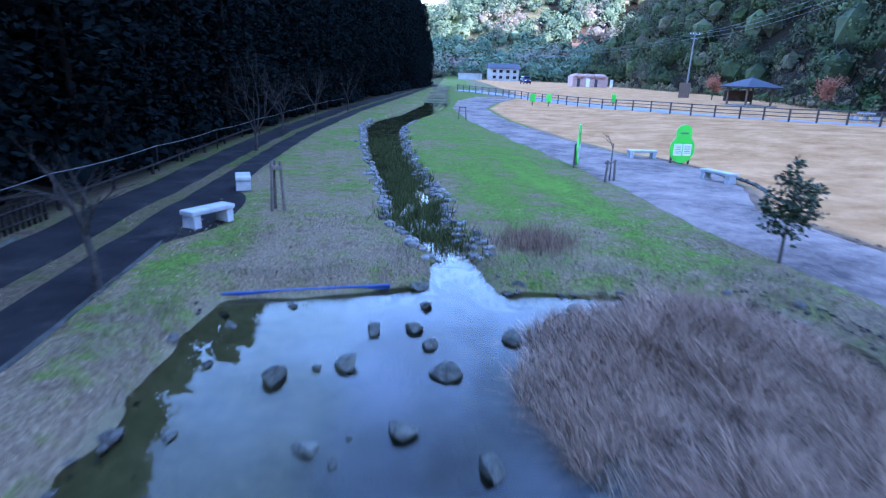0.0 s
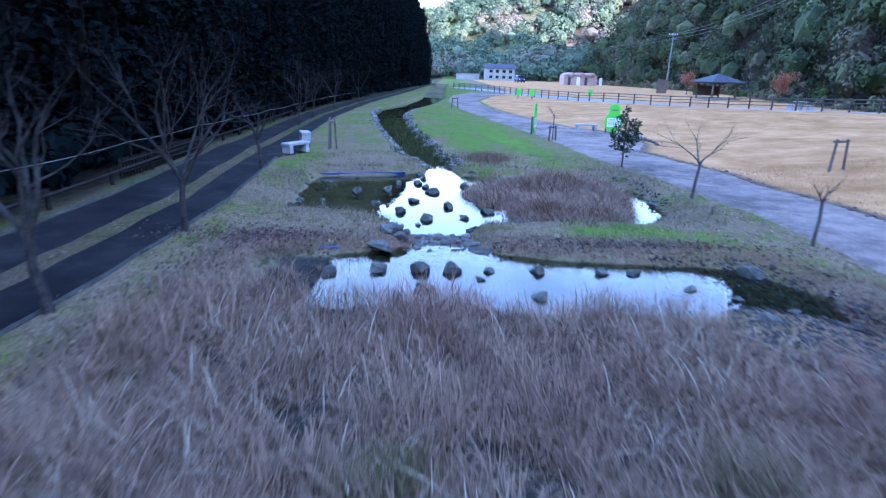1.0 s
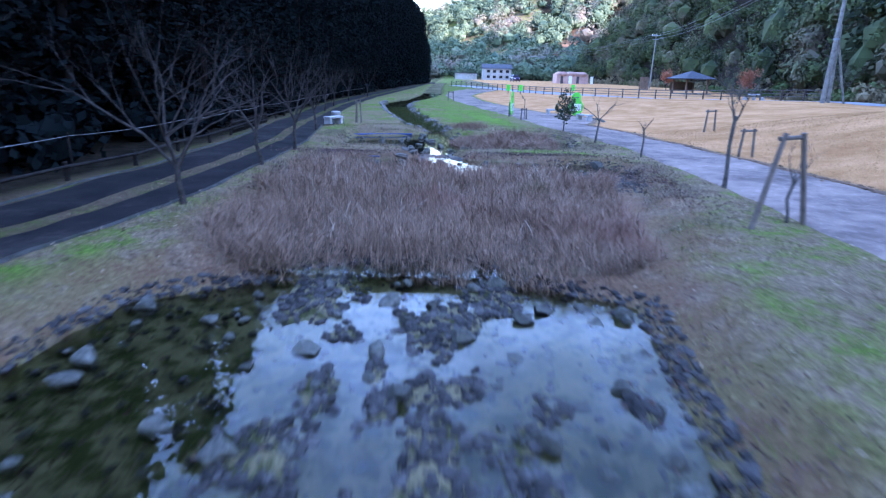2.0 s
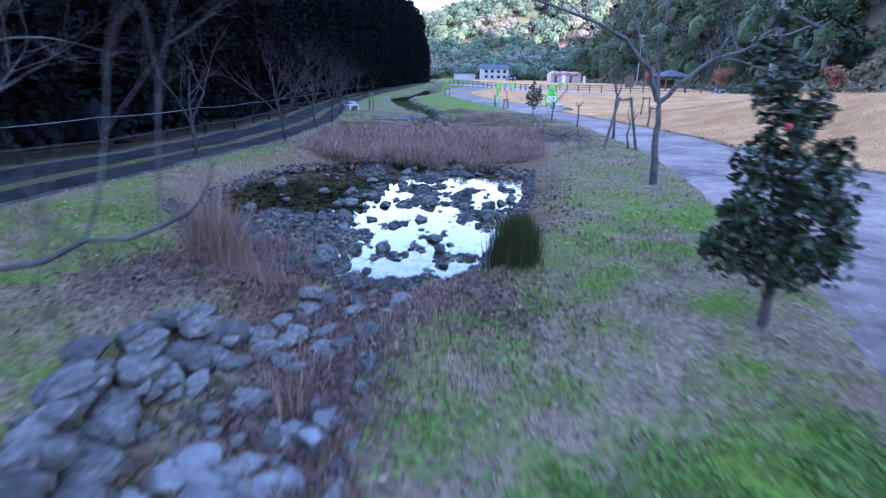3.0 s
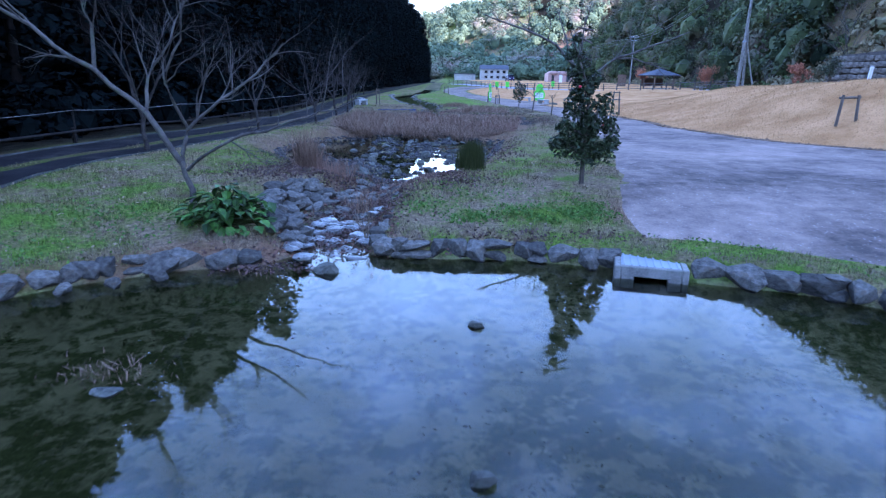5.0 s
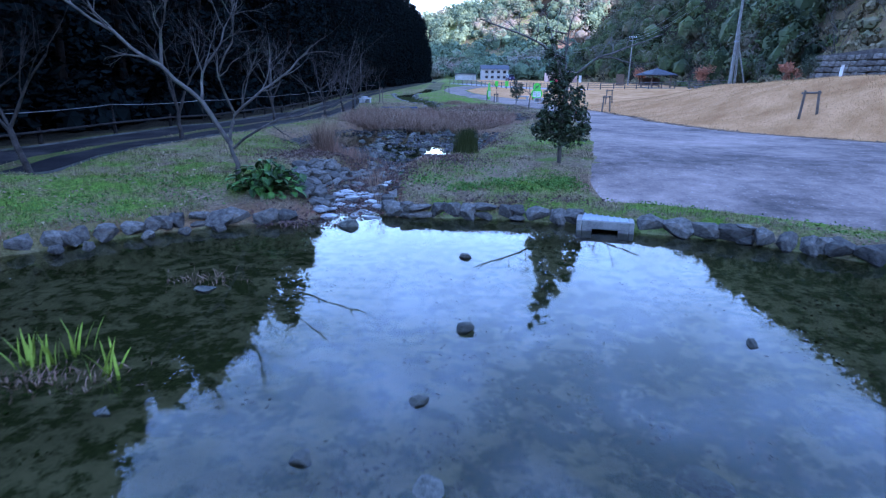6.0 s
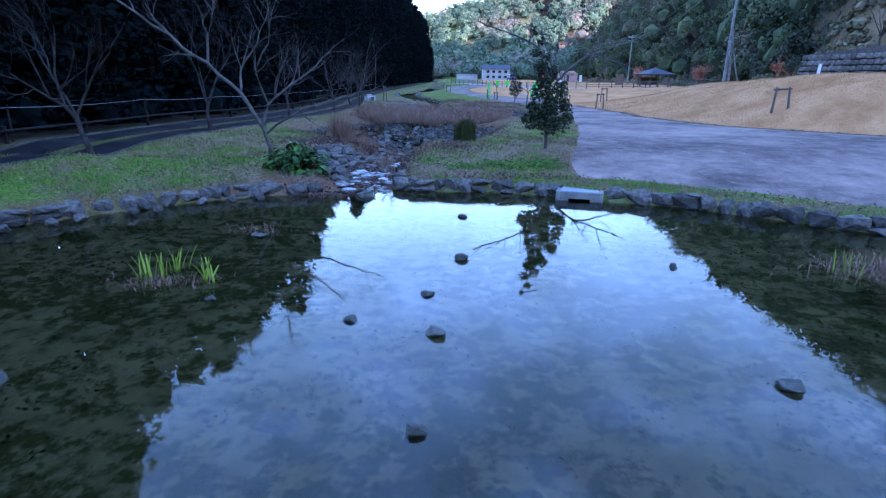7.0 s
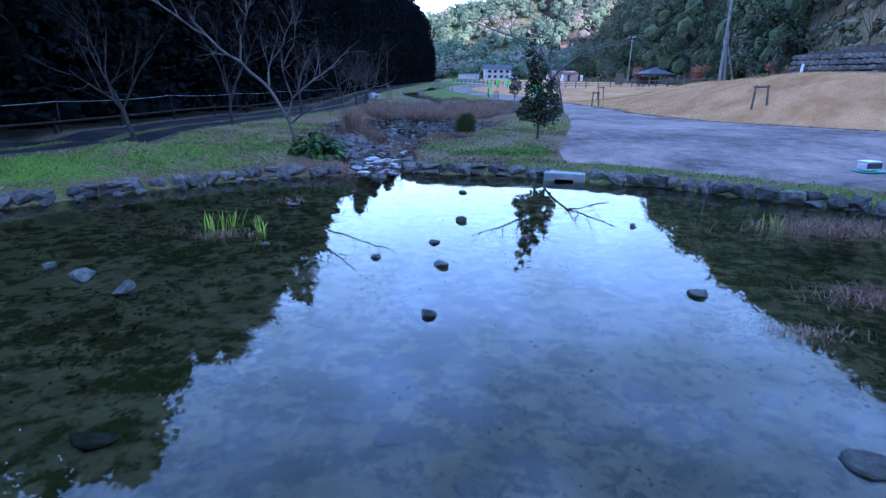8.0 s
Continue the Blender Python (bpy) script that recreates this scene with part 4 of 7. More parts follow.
    fringe = lambda a, b: (inside_distance(a, b, POND_LOW) > 0.22) & (inside_distance(a, b, POND_LOW) < 0.36 + 0.3 * grain(a * 2.5, b * 2.5, 7)) & (a < along(b, PATH_L)) & (grain(a * 3, b * 3, 14) > 0.35)
    x, y = scatter(rng, 60000, -5.5, 8.5, -25.6, -21.2, fringe)
    v, f = blades(x, y, land(x, y) - 0.005, rng.uniform(0.04, 0.12, len(x)), 0.006, 0.9, rng, 2, 0.3)
    tagged(new("bank_straw", mesh_from("bank_straw", v, f, M_STRAW, False)), "dry straw fringe behind the edging stones", "grass", kind="stuff")
    # thin brown scrub beside the stony pond and in the channel
    spots = [(-1.3, -18.0, 0.2, 650, 0.85), (-1.15, -18.2, 0.22, 300, 0.6), (-0.6, -18.5, 0.5, 350, 0.3), (-0.9, -17.2, 0.5, 300, 0.35), (0.1, -20.3, 0.14, 50, 0.45), (0.0, -19.9, 0.3, 80, 0.25), (1.7, 10.2, 0.7, 2400, 0.3), (0.6, -19.2, 0.7, 1600, 0.12), (-0.75, -22.75, 0.3, 60, 0.08)]
    for sx, sy, r, n, high in spots:
        x, y = sx + rng.normal(0, r * 0.5, n), sy + rng.normal(0, r * 0.5, n)
        v, f = blades(x, y, np.maximum(land(x, y), WATER_LOW) - 0.01, high * rng.uniform(0.5, 1.2, n), 0.008, 0.35, rng, 2, 0.12)
        tagged(new("dead_scrub", mesh_from("dead_scrub", v, f, M_REED, False)), "wispy tangle of dead brown stems", "scrub", kind="stuff")


def build_turf():
    rng = np.random.default_rng(21)

    def open_turf(x, y):
        dry = np.minimum.reduce([inside_distance(x, y, p) for p in (POND_ONE, POND_TWO, POND_MID, POND_LOW)] + [band_distance(x, y, STREAM), band_distance(x, y, CHANNEL)])
        t = along(y, TRACK)
        lane = (x < t) & ((x > t - 0.85) | (x < t - 1.2) | (ripple(x, y, 3.0) > 0))
        return (dry > 0.1) & (x < along(y, PATH_L) - 0.02) & ~lane & (x > t - 2.2) & (ripple(x, y, 1.7, 0.3) + 0.6 * ripple(x, y, 5.3) > -0.2)
    x, y = scatter(rng, 230000, -7.2, 8.5, -29, 12, open_turf)
    v, f = blades(x, y, land(x, y) - 0.005, rng.uniform(0.025, 0.075, len(x)), 0.009, 0.6, rng, 1)
    me = mesh_from("turf", v, f, M_GRASS, False)
    me.attributes.new("green", "FLOAT", "POINT").data.foreach_set("value", np.clip(np.repeat(green_at(x, y), 3), -1, 1).astype(np.float32))
    tagged(new("turf", me), "short tufty winter grass round the ponds", "grass", kind="stuff")
    x, y = scatter(rng, 120000, -6.2, 5.5, -27, -16, lambda a, b: open_turf(a, b) | (open_turf(a + 0.3, b) & (rng.uniform(0, 1, len(a)) < 0.5)))
    keep = (inside_distance(x, y, POND_LOW) > 0.12) & (inside_distance(x, y, POND_MID) > 0.3) & (band_distance(x, y, CHANNEL) > 0.1) & (x < along(y, PATH_L) - 0.02) & (x > along(y, TRACK) + 0.05)
    x, y = x[keep], y[keep]
    v, f = blades(x, y, land(x, y) - 0.005, rng.uniform(0.03, 0.1, len(x)), 0.006, 0.75, rng, 1)
    me = mesh_from("turf", v, f, M_GRASS, False)
    me.attributes.new("green", "FLOAT", "POINT").data.foreach_set("value", np.clip(np.repeat(green_at(x, y), 3), -1, 1).astype(np.float32))
    tagged(new("turf", me), "finer longer grass blades on the lower banks", "grass", kind="stuff")
    x, y = scatter(rng, 90000, 7.5, 22, -24, 10, lambda a, b: (a > along(b, PATH_R) + 0.05))
    v, f = blades(x, y, land(x, y) - 0.005, rng.uniform(0.03, 0.08, len(x)), 0.014, 0.7, rng, 1)
    tagged(new("meadow_grass", mesh_from("meadow_grass", v, f, M_TAN, False)), "short straw-coloured meadow grass", "grass", kind="stuff")
    for sx, sy, r, n in ((1.72, -18.15, 0.095, 2600),):
        x, y = sx + rng.normal(0, r, n), sy + rng.normal(0, r, n)
        v, f = blades(x, y, land(x, y) - 0.02, rng.uniform(0.34, 0.6, n), 0.007, 0.13, rng, 2, 0.05)
        tagged(new("sedge_tuft", mesh_from("sedge_tuft", v, f, M_SEDGE, False)), "upright dark green rush tuft on the bank", "plant", kind="stuff")
    for k in range(40):
        sy = 10.3 + k * 0.47 + rng.uniform(-0.3, 0.3)
        c = along(sy, [(a, b) for a, b, _ in STREAM])
        w = along(sy, [(a, b) for a, _, b in STREAM])
        sx, n, r = float(c + rng.uniform(-0.8, 0.8) * w), 420, rng.uniform(0.16, 0.3)
        x, y = sx + rng.normal(0, r, n), sy + rng.normal(0, r, n)
        v, f = blades(x, y, land(x, y), rng.uniform(0.12, 0.32, n), 0.014, 0.4, rng, 2, 0.15)
        tagged(new("sedge_tuft", mesh_from("sedge_tuft", v, f, M_SEDGE, False)), "dark green sedge clump standing in the stream", "plant", kind="stuff")


def build_leaf_mould():
    """Wet brown leaves and fresh weeds, past counting."""
    rng = np.random.default_rng(81)
    x = np.concatenate([rng.normal(cx, sx, n) for cx, cy, sx, sy, n in MOULD])
    y = np.concatenate([rng.normal(cy, sy, n) for cx, cy, sx, sy, n in MOULD])
    z = np.maximum(land(x, y), WATER_LOW) + rng.uniform(0.005, 0.05, len(x))
    v, f = leaves(np.stack([x, y, z], -1), 0.05, rng, 0.3)
    tagged(new("leaf_mould", mesh_from("leaf_mould", v, f, M_MOULD, False)), "dark wet brown fallen leaves between stones and pond", "leaves", kind="stuff")
    x = np.concatenate([rng.normal(cx, sx, n) for cx, cy, sx, sy, n in WEEDS])
    y = np.concatenate([rng.normal(cy, sy, n) for cx, cy, sx, sy, n in WEEDS])
    keep = (inside_distance(x, y, POND_LOW) > 0.12) & (x < along(y, PATH_L) - 0.1) & (ripple(x, y, 6.0) > -0.3)
    x, y = x[keep], y[keep]
    v, f = leaves(np.stack([x, y, land(x, y) + rng.uniform(0.01, 0.06, len(x))], -1), 0.045, rng, 0.6)
    tagged(new("weeds", mesh_from("weeds", v, f, M_WEED, False)), "fresh low green weeds in the winter turf", "weeds", kind="stuff")
    # sodden leaves and weed lying in drifts on the bed of the lower pond
    drift = lambda a, b: (inside_distance(a, b, POND_LOW) < -0.15) & (grain(a * 1.5, b * 1.5, 12) + 0.6 * grain(a * 5, b * 5, 13) > 0.95)
    x, y = scatter(rng, 26000, -6.5, 8.5, -34, -21.8, drift)
    v, f = leaves(np.stack([x, y, land(x, y) + rng.uniform(0.004, 0.03, len(x))], -1), 0.05, rng, 0.2)
    tagged(new("sunken_leaves", mesh_from("sunken_leaves", v, f, M_ALGAE, False)), "sodden dark leaves and weed on the pond bed", "leaves", kind="stuff")


MOULD = [(0.2, -19.0, 0.5, 0.5, 3200), (-0.7, -18.6, 0.5, 0.5, 2400), (0.1, -20.3, 0.35, 0.6, 4200), (-0.25, -21.3, 0.3, 0.4, 1500), (-0.8, -22.62, 0.3, 0.12, 350), (1.0, -18.8, 0.4, 0.35, 1500), (1.5, -19.5, 0.3, 0.25, 500), (-1.7, -18.6, 0.4, 0.5, 1400), (2.0, -21.95, 0.9, 0.08, 500), (-2.2, -14.5, 0.5, 1.6, 1500), (2.6, -13.5, 0.3, 2.0, 900), (-2.4, 0.5, 0.7, 0.3, 1800), (-2.7, -3.0, 0.35, 2.2, 2200), (3.0, 0.5, 1.4, 0.15, 1500), (5.3, -3.0, 0.3, 1.8, 1600)]
WEEDS = [(1.6, -21.35, 0.22, 0.12, 500), (2.2, -21.15, 0.25, 0.15, 450), (3.15, -21.0, 0.28, 0.22, 1100), (2.7, -21.35, 0.2, 0.12, 400), (0.95, -21.0, 0.2, 0.25, 250), (1.7, -20.4, 0.6, 0.4, 450), (-2.6, -21.9, 0.5, 0.3, 700), (-3.6, -23.2, 0.6, 0.5, 700), (6.4, -23.6, 0.8, 0.5, 500), (4.6, -22.0, 0.4, 0.15, 300)]
build_reeds()
build_turf()
build_leaf_mould()


# ---- stones ----
ROCKS = [faceted_rock(k + 1, 16, 3, 0.05) for k in range(10)]


def block_stone(seed):
    """An angular quarried block of unit size: the hull of points strewn over a box, its edges worn."""
    rng = random.Random(seed)
    bm = bmesh.new()
    for k in range(18):
        d = Vector((rng.gauss(0, 1), rng.gauss(0, 1), rng.gauss(0, 1))).normalized()
        reach = (abs(d.x) ** 4 + abs(d.y) ** 4 + abs(d.z) ** 4) ** (-1 / 4)
        bm.verts.new(d * reach * 0.5 * rng.uniform(0.82, 1.04))
    made = bmesh.ops.convex_hull(bm, input=bm.verts[:])
    bmesh.ops.delete(bm, geom=[v for v in bm.verts if not v.link_faces], context="VERTS")
    bmesh.ops.bevel(bm, geom=bm.edges[:], offset=0.014, segments=1, affect="EDGES", profile=0.5, clamp_overlap=True)
    me = bpy.data.meshes.new("stone")
    bm.to_mesh(me)
    bm.free()
    return me


WALLSTONES = [block_stone(k + 40) for k in range(12)]
SLABS = [block_stone(k + 70) for k in range(8)]
for me_ in SLABS:
    me_.materials.append(M_WETSTONE)
for me_ in ROCKS:
    me_.materials.append(M_ROCK)
for me_ in WALLSTONES:
    me_.materials.append(M_WALLROCK)


def rock(x, y, z, s, seed, label, group, flat=0.75, meshes=ROCKS):
    rng = random.Random(seed)
    ob = new("rock", meshes[seed % len(meshes)])
    ob.matrix_world = pose(x, y, z, rng.uniform(-12, 12), rng.uniform(-12, 12), rng.uniform(0, 360)) @ Matrix.Diagonal((s * rng.uniform(0.9, 1.3), s * rng.uniform(0.8, 1.05), s * flat * rng.uniform(0.8, 1.15), 1))
    return tagged(ob, label, "rock", group)


def build_pond_rocks():
    upper = [(-0.8, 6.6, 0.3), (-0.3, 6.7, 0.26), (-0.1, 6.25, 0.3), (-0.2, 7.5, 0.3), (-1.0, 5.7, 0.4), (-1.72, 5.4, 0.42), (0.12, 5.6, 0.42), (-0.3, 4.5, 0.36), (-1.08, 4.2, 0.3), (-0.83, 4.0, 0.14), (0.5, 4.0, 0.38), (-0.5, 3.45, 0.3), (0.08, 2.85, 0.36), (0.8, 3.05, 0.32), (1.3, 3.6, 0.4), (1.85, 2.75, 0.32), (-2.1, 3.5, 0.2), (-2.3, 4.3, 0.2), (1.9, 7.45, 0.38), (1.2, 8.35, 0.42), (-1.4, 3.2, 0.12), (-1.3, 5.6, 0.14), (0.9, 6.5, 0.34), (-0.3, 8.2, 0.36), (-0.75, 4.4, 0.09), (-2.5, 5.6, 0.18), (-2.6, 6.6, 0.2), (-2.0, 7.3, 0.2), (1.0, 8.6, 0.3), (-0.1, 2.35, 0.14)]
    for k, (x, y, s) in enumerate(upper):
        rock(x, y, WATER_ONE + s * 0.06, s * 0.82, 100 + k, "grey angular boulder standing in the still pond", "rocks in the upper pond", 0.66)
    second = [(-0.5, -0.55, 0.32), (0.1, -0.5, 0.32), (0.53, -0.5, 0.34), (1.07, -0.45, 0.22), (0.92, -0.82, 0.16), (0.18, -1.2, 0.32), (1.77, -0.4, 0.24), (2.68, -0.4, 0.27), (3.15, -0.35, 0.25), (1.66, -1.4, 0.26), (-1.15, -0.75, 0.3), (4.85, -0.3, 0.34), (4.24, -2.0, 0.34), (3.7, -1.0, 0.2), (4.2, -1.3, 0.17), (4.7, -1.7, 0.2), (3.9, -2.6, 0.2)]
    for k, (x, y, s) in enumerate(second):
        rock(x, y, WATER_TWO + s * 0.04, s, 200 + k, "dark wet boulder in the shallow pond beside the reeds", "rocks in the reed pond", 0.6)
    low = [(1.58, -24.09, 0.14), (1.51, -26.12, 0.16), (1.19, -27.23, 0.15), (1.29, -28.06, 0.19), (0.59, -27.83, 0.14), (1.21, -29.36, 0.17), (3.76, -26.31, 0.12), (3.62, -28.8, 0.22), (3.48, -31.2, 0.26), (-1.51, -28.94, 0.2), (-2.58, -28.34, 0.16), (-2.07, -28.62, 0.24), (-0.02, -22.66, 0.34), (-0.96, -25.29, 0.2), (-2.11, -30.1, 0.3), (-0.73, -27.42, 0.12)]
    for k, (x, y, s) in enumerate(low):
        rock(x, y, WATER_LOW + s * 0.02, s, 300 + k, "small dark stone just breaking the pond surface", "stones in the lower pond", 0.6)
    rng = random.Random(8)
    sunk = [(2.32, -30.47), (2.78, -29.91), (3.15, -30.28), (0.66, -30.28), (1.03, -30.56), (1.86, -29.54), (2.51, -28.62), (-0.27, -29.82), (1.58, -31.02), (0.29, -28.8), (2.88, -27.51), (2.14, -27.88), (-0.08, -30.83), (1.4, -31.39), (3.71, -30.0), (1.95, -31.57), (2.6, -31.48), (-0.82, -30.65)]
    for k, (x, y) in enumerate(sunk):
        s = rng.uniform(0.22, 0.42)
        rock(x, y, float(land(x, y)) + 0.01, s, 340 + k, "sunken stone on the muddy pond bed", "sunken stones in the lower pond", 0.4)
    # the stony pond: boulders, then cobbles past counting
    n = 0
    while n < 150:
        x, y = rng.uniform(-3, 2.9), rng.uniform(-18.4, -9.2)
        if float(inside_distance(np.array([x]), np.array([y]), POND_MID)[0]) < -0.05:
            s = rng.choice((0.08, 0.1, 0.12, 0.15, 0.19, 0.26))
            rock(x, y, max(float(land(x, y)), WATER_MID - 0.04) + s * 0.15, s, 400 + n, "dark wet cobble lying in the stony pond", "cobbles in the stony pond", 0.65)
            n += 1


def cobbles(name, xs, ys, zs, sizes, material, label, seed):
    """Many small stones as one joined mesh."""
    rng = np.random.default_rng(seed)
    bm = bmesh.new()
    bmesh.ops.create_icosphere(bm, subdivisions=1, radius=0.5)
    bm.verts.ensure_lookup_table()
    base = np.array([v.co[:] for v in bm.verts])
    tri = np.array([[v.index for v in f.verts] for f in bm.faces])
    bm.free()
    n, k = len(xs), len(base)
    a = rng.uniform(0, 2 * np.pi, n)
    sc = np.stack([sizes * rng.uniform(0.8, 1.4, n), sizes * rng.uniform(0.7, 1.1, n), sizes * rng.uniform(0.4, 0.75, n)], -1)
    v = base[None] * (1 + rng.uniform(-0.22, 0.16, (n, k, 1))) * sc[:, None]
    c, s = np.cos(a)[:, None], np.sin(a)[:, None]
    v = np.stack([v[..., 0] * c - v[..., 1] * s, v[..., 0] * s + v[..., 1] * c, v[..., 2]], -1) + np.stack([xs, ys, zs], -1)[:, None]
    f = (tri[None] + (np.arange(n) * k)[:, None, None]).reshape(-1, 3)
    tagged(new(name, mesh_from(name, v.reshape(-1, 3), f, material, False)), label, "stones", kind="stuff")


def build_cobbles():
    rng = np.random.default_rng(31)
    x, y = scatter(rng, 21000, -3.4, 3.2, -18.8, -9.2, lambda a, b: (inside_distance(a, b, POND_MID) < 0.25) & ((land(a, b) > WATER_MID - 0.012) | (rng.uniform(0, 1, len(a)) < 0.09)))
    cobbles("cobble_bed", x, y, np.maximum(land(x, y), WATER_MID - 0.035) + 0.005, 0.03 + 0.1 * rng.uniform(0, 1, len(x)) ** 2, M_PEBBLE, "wet grey cobbles and gravel in the stony pond", 1)
    x, y = scatter(rng, 5200, 2.9, 5.6, -4.2, 0.2, lambda a, b: (inside_distance(a, b, POND_TWO) < 0.2) & (a > 3.5 + 0.7 * (grain(a * 1.5, b * 1.5, 2) - 0.5) + 0.8 * (grain(a * 4, b * 4, 3) - 0.5)))
    cobbles("gravel_spit", x, y, np.maximum(land(x, y), WATER_TWO - 0.02), rng.uniform(0.02, 0.07, len(x)), M_PEBBLE, "dark gravel spit at the end of the reed pond", 2)
    x, y = scatter(rng, 900, 4.4, 5.7, 4.2, 8.4, lambda a, b: (inside_distance(a, b, POND_ONE) < 0.25) & (inside_distance(a, b, REED_ISLAND) > -0.1))
    cobbles("gravel_spit", x, y, np.maximum(land(x, y), WATER_ONE - 0.02), rng.uniform(0.02, 0.08, len(x)), M_PEBBLE, "dark gravel margin of the upper pond", 3)
    ring = np.array(POND_ONE + POND_ONE[:1])
    px_, py_ = [], []
    for (ax, ay), (bx, by) in zip(ring, ring[1:]):
        n = max(2, int(math.hypot(bx - ax, by - ay) / 0.17))
        k = rng.uniform(0, 1, n)
        px_.append(ax + (bx - ax) * k + rng.normal(0, 0.08, n))
        py_.append(ay + (by - ay) * k + rng.normal(0, 0.08, n))
    x, y = np.concatenate(px_), np.concatenate(py_)
    keep = (inside_distance(x, y, REED_ISLAND) > 0.1) & (grain(x * 0.9, y * 0.9, 33) > 0.42) & ~((x > -0.4) & (x < 0.9) & (y > 8.2))
    x, y = x[keep], y[keep]
    cobbles("shore_stones", x, y, land(x, y) + 0.02, 0.06 + 0.18 * rng.uniform(0, 1, len(x)) ** 2, M_WALLROCK, "grey stones along the waterline of the upper pond", 7)
    ys = np.repeat(np.arange(9.4, 38, 0.075), 2)
    c, w = along(ys, [(a, b) for a, b, _ in STREAM]), along(ys, [(a, b) for a, _, b in STREAM])
    side = np.tile([-1, 1], len(ys) // 2)
    x = c + side * (w + 0.14) + rng.normal(0, 0.1, len(ys))
    y = ys + rng.normal(0, 0.06, len(ys))
    cobbles("stream_edging", x, y, land(x, y) + 0.02, rng.uniform(0.09, 0.25, len(ys)), M_STREAMSTONE, "grey stones lining both stream banks", 4)
    x, y = scatter(rng, 3400, -3.1, 0.8, -19.4, -15.0, lambda a, b: (np.abs(inside_distance(a, b, POND_MID) - 0.25) < 0.55) & (ripple(a, b, 4.0, 1.0) > -0.4))
    cobbles("bank_gravel", x, y, land(x, y) + 0.005, rng.uniform(0.03, 0.09, len(x)), M_PEBBLE, "loose grey gravel on the bank", 5)


def lay(owner, x, y, z, sx, sy, sz, turn, rng, tip=7, meshes=WALLSTONES):
    ob = child(new("stone", meshes[rng.randrange(len(meshes))]), owner)
    ob.matrix_world = pose(x, y, z, rng.uniform(-tip, tip), rng.uniform(-tip, tip), turn) @ Matrix.Diagonal((sx, sy, sz, 1))
    return ob


def stone_rows(owner, line, seed, size, high, spread=0.02, lift=0.0, small=0.35, thick=1.0):
    """Blocks laid end to end along a line of (x, y, z); now and then two small ones in place of a big one."""
    rng = random.Random(seed)
    pts = [Vector(p) for p in line]
    for a, b in zip(pts, pts[1:]):
        d, long, at = (b - a).normalized(), (b - a).length, 0.0
        turn = math.degrees(math.atan2(d.y, d.x))
        while at < long:
            w = rng.uniform(0.7, 1.4) * size
            p = a + d * (at + w / 2)
            h, deep = high * rng.uniform(0.8, 1.12), thick * size * rng.uniform(0.85, 1.1)
            x, y, z = p.x + rng.gauss(0, spread), p.y + rng.gauss(0, spread), p.z + lift
            if rng.random() < small:
                cut = rng.uniform(0.4, 0.6)
                lay(owner, x, y, z - h / 2 + h * cut / 2, w * 1.24, deep * 1.1, h * cut * 1.1, turn + rng.uniform(-8, 8), rng, 5)
                lay(owner, x, y + 0.03, z - h / 2 + h * (1 + cut) / 2, w * 1.18, deep, h * (1 - cut) * 1.15, turn + 180 + rng.uniform(-10, 10), rng, 8)
            else:
                lay(owner, x, y, z, w * 1.24, deep * 1.1, h * 1.08, turn + rng.uniform(-9, 9) + rng.choice((0, 180)), rng, 7)
            at += w


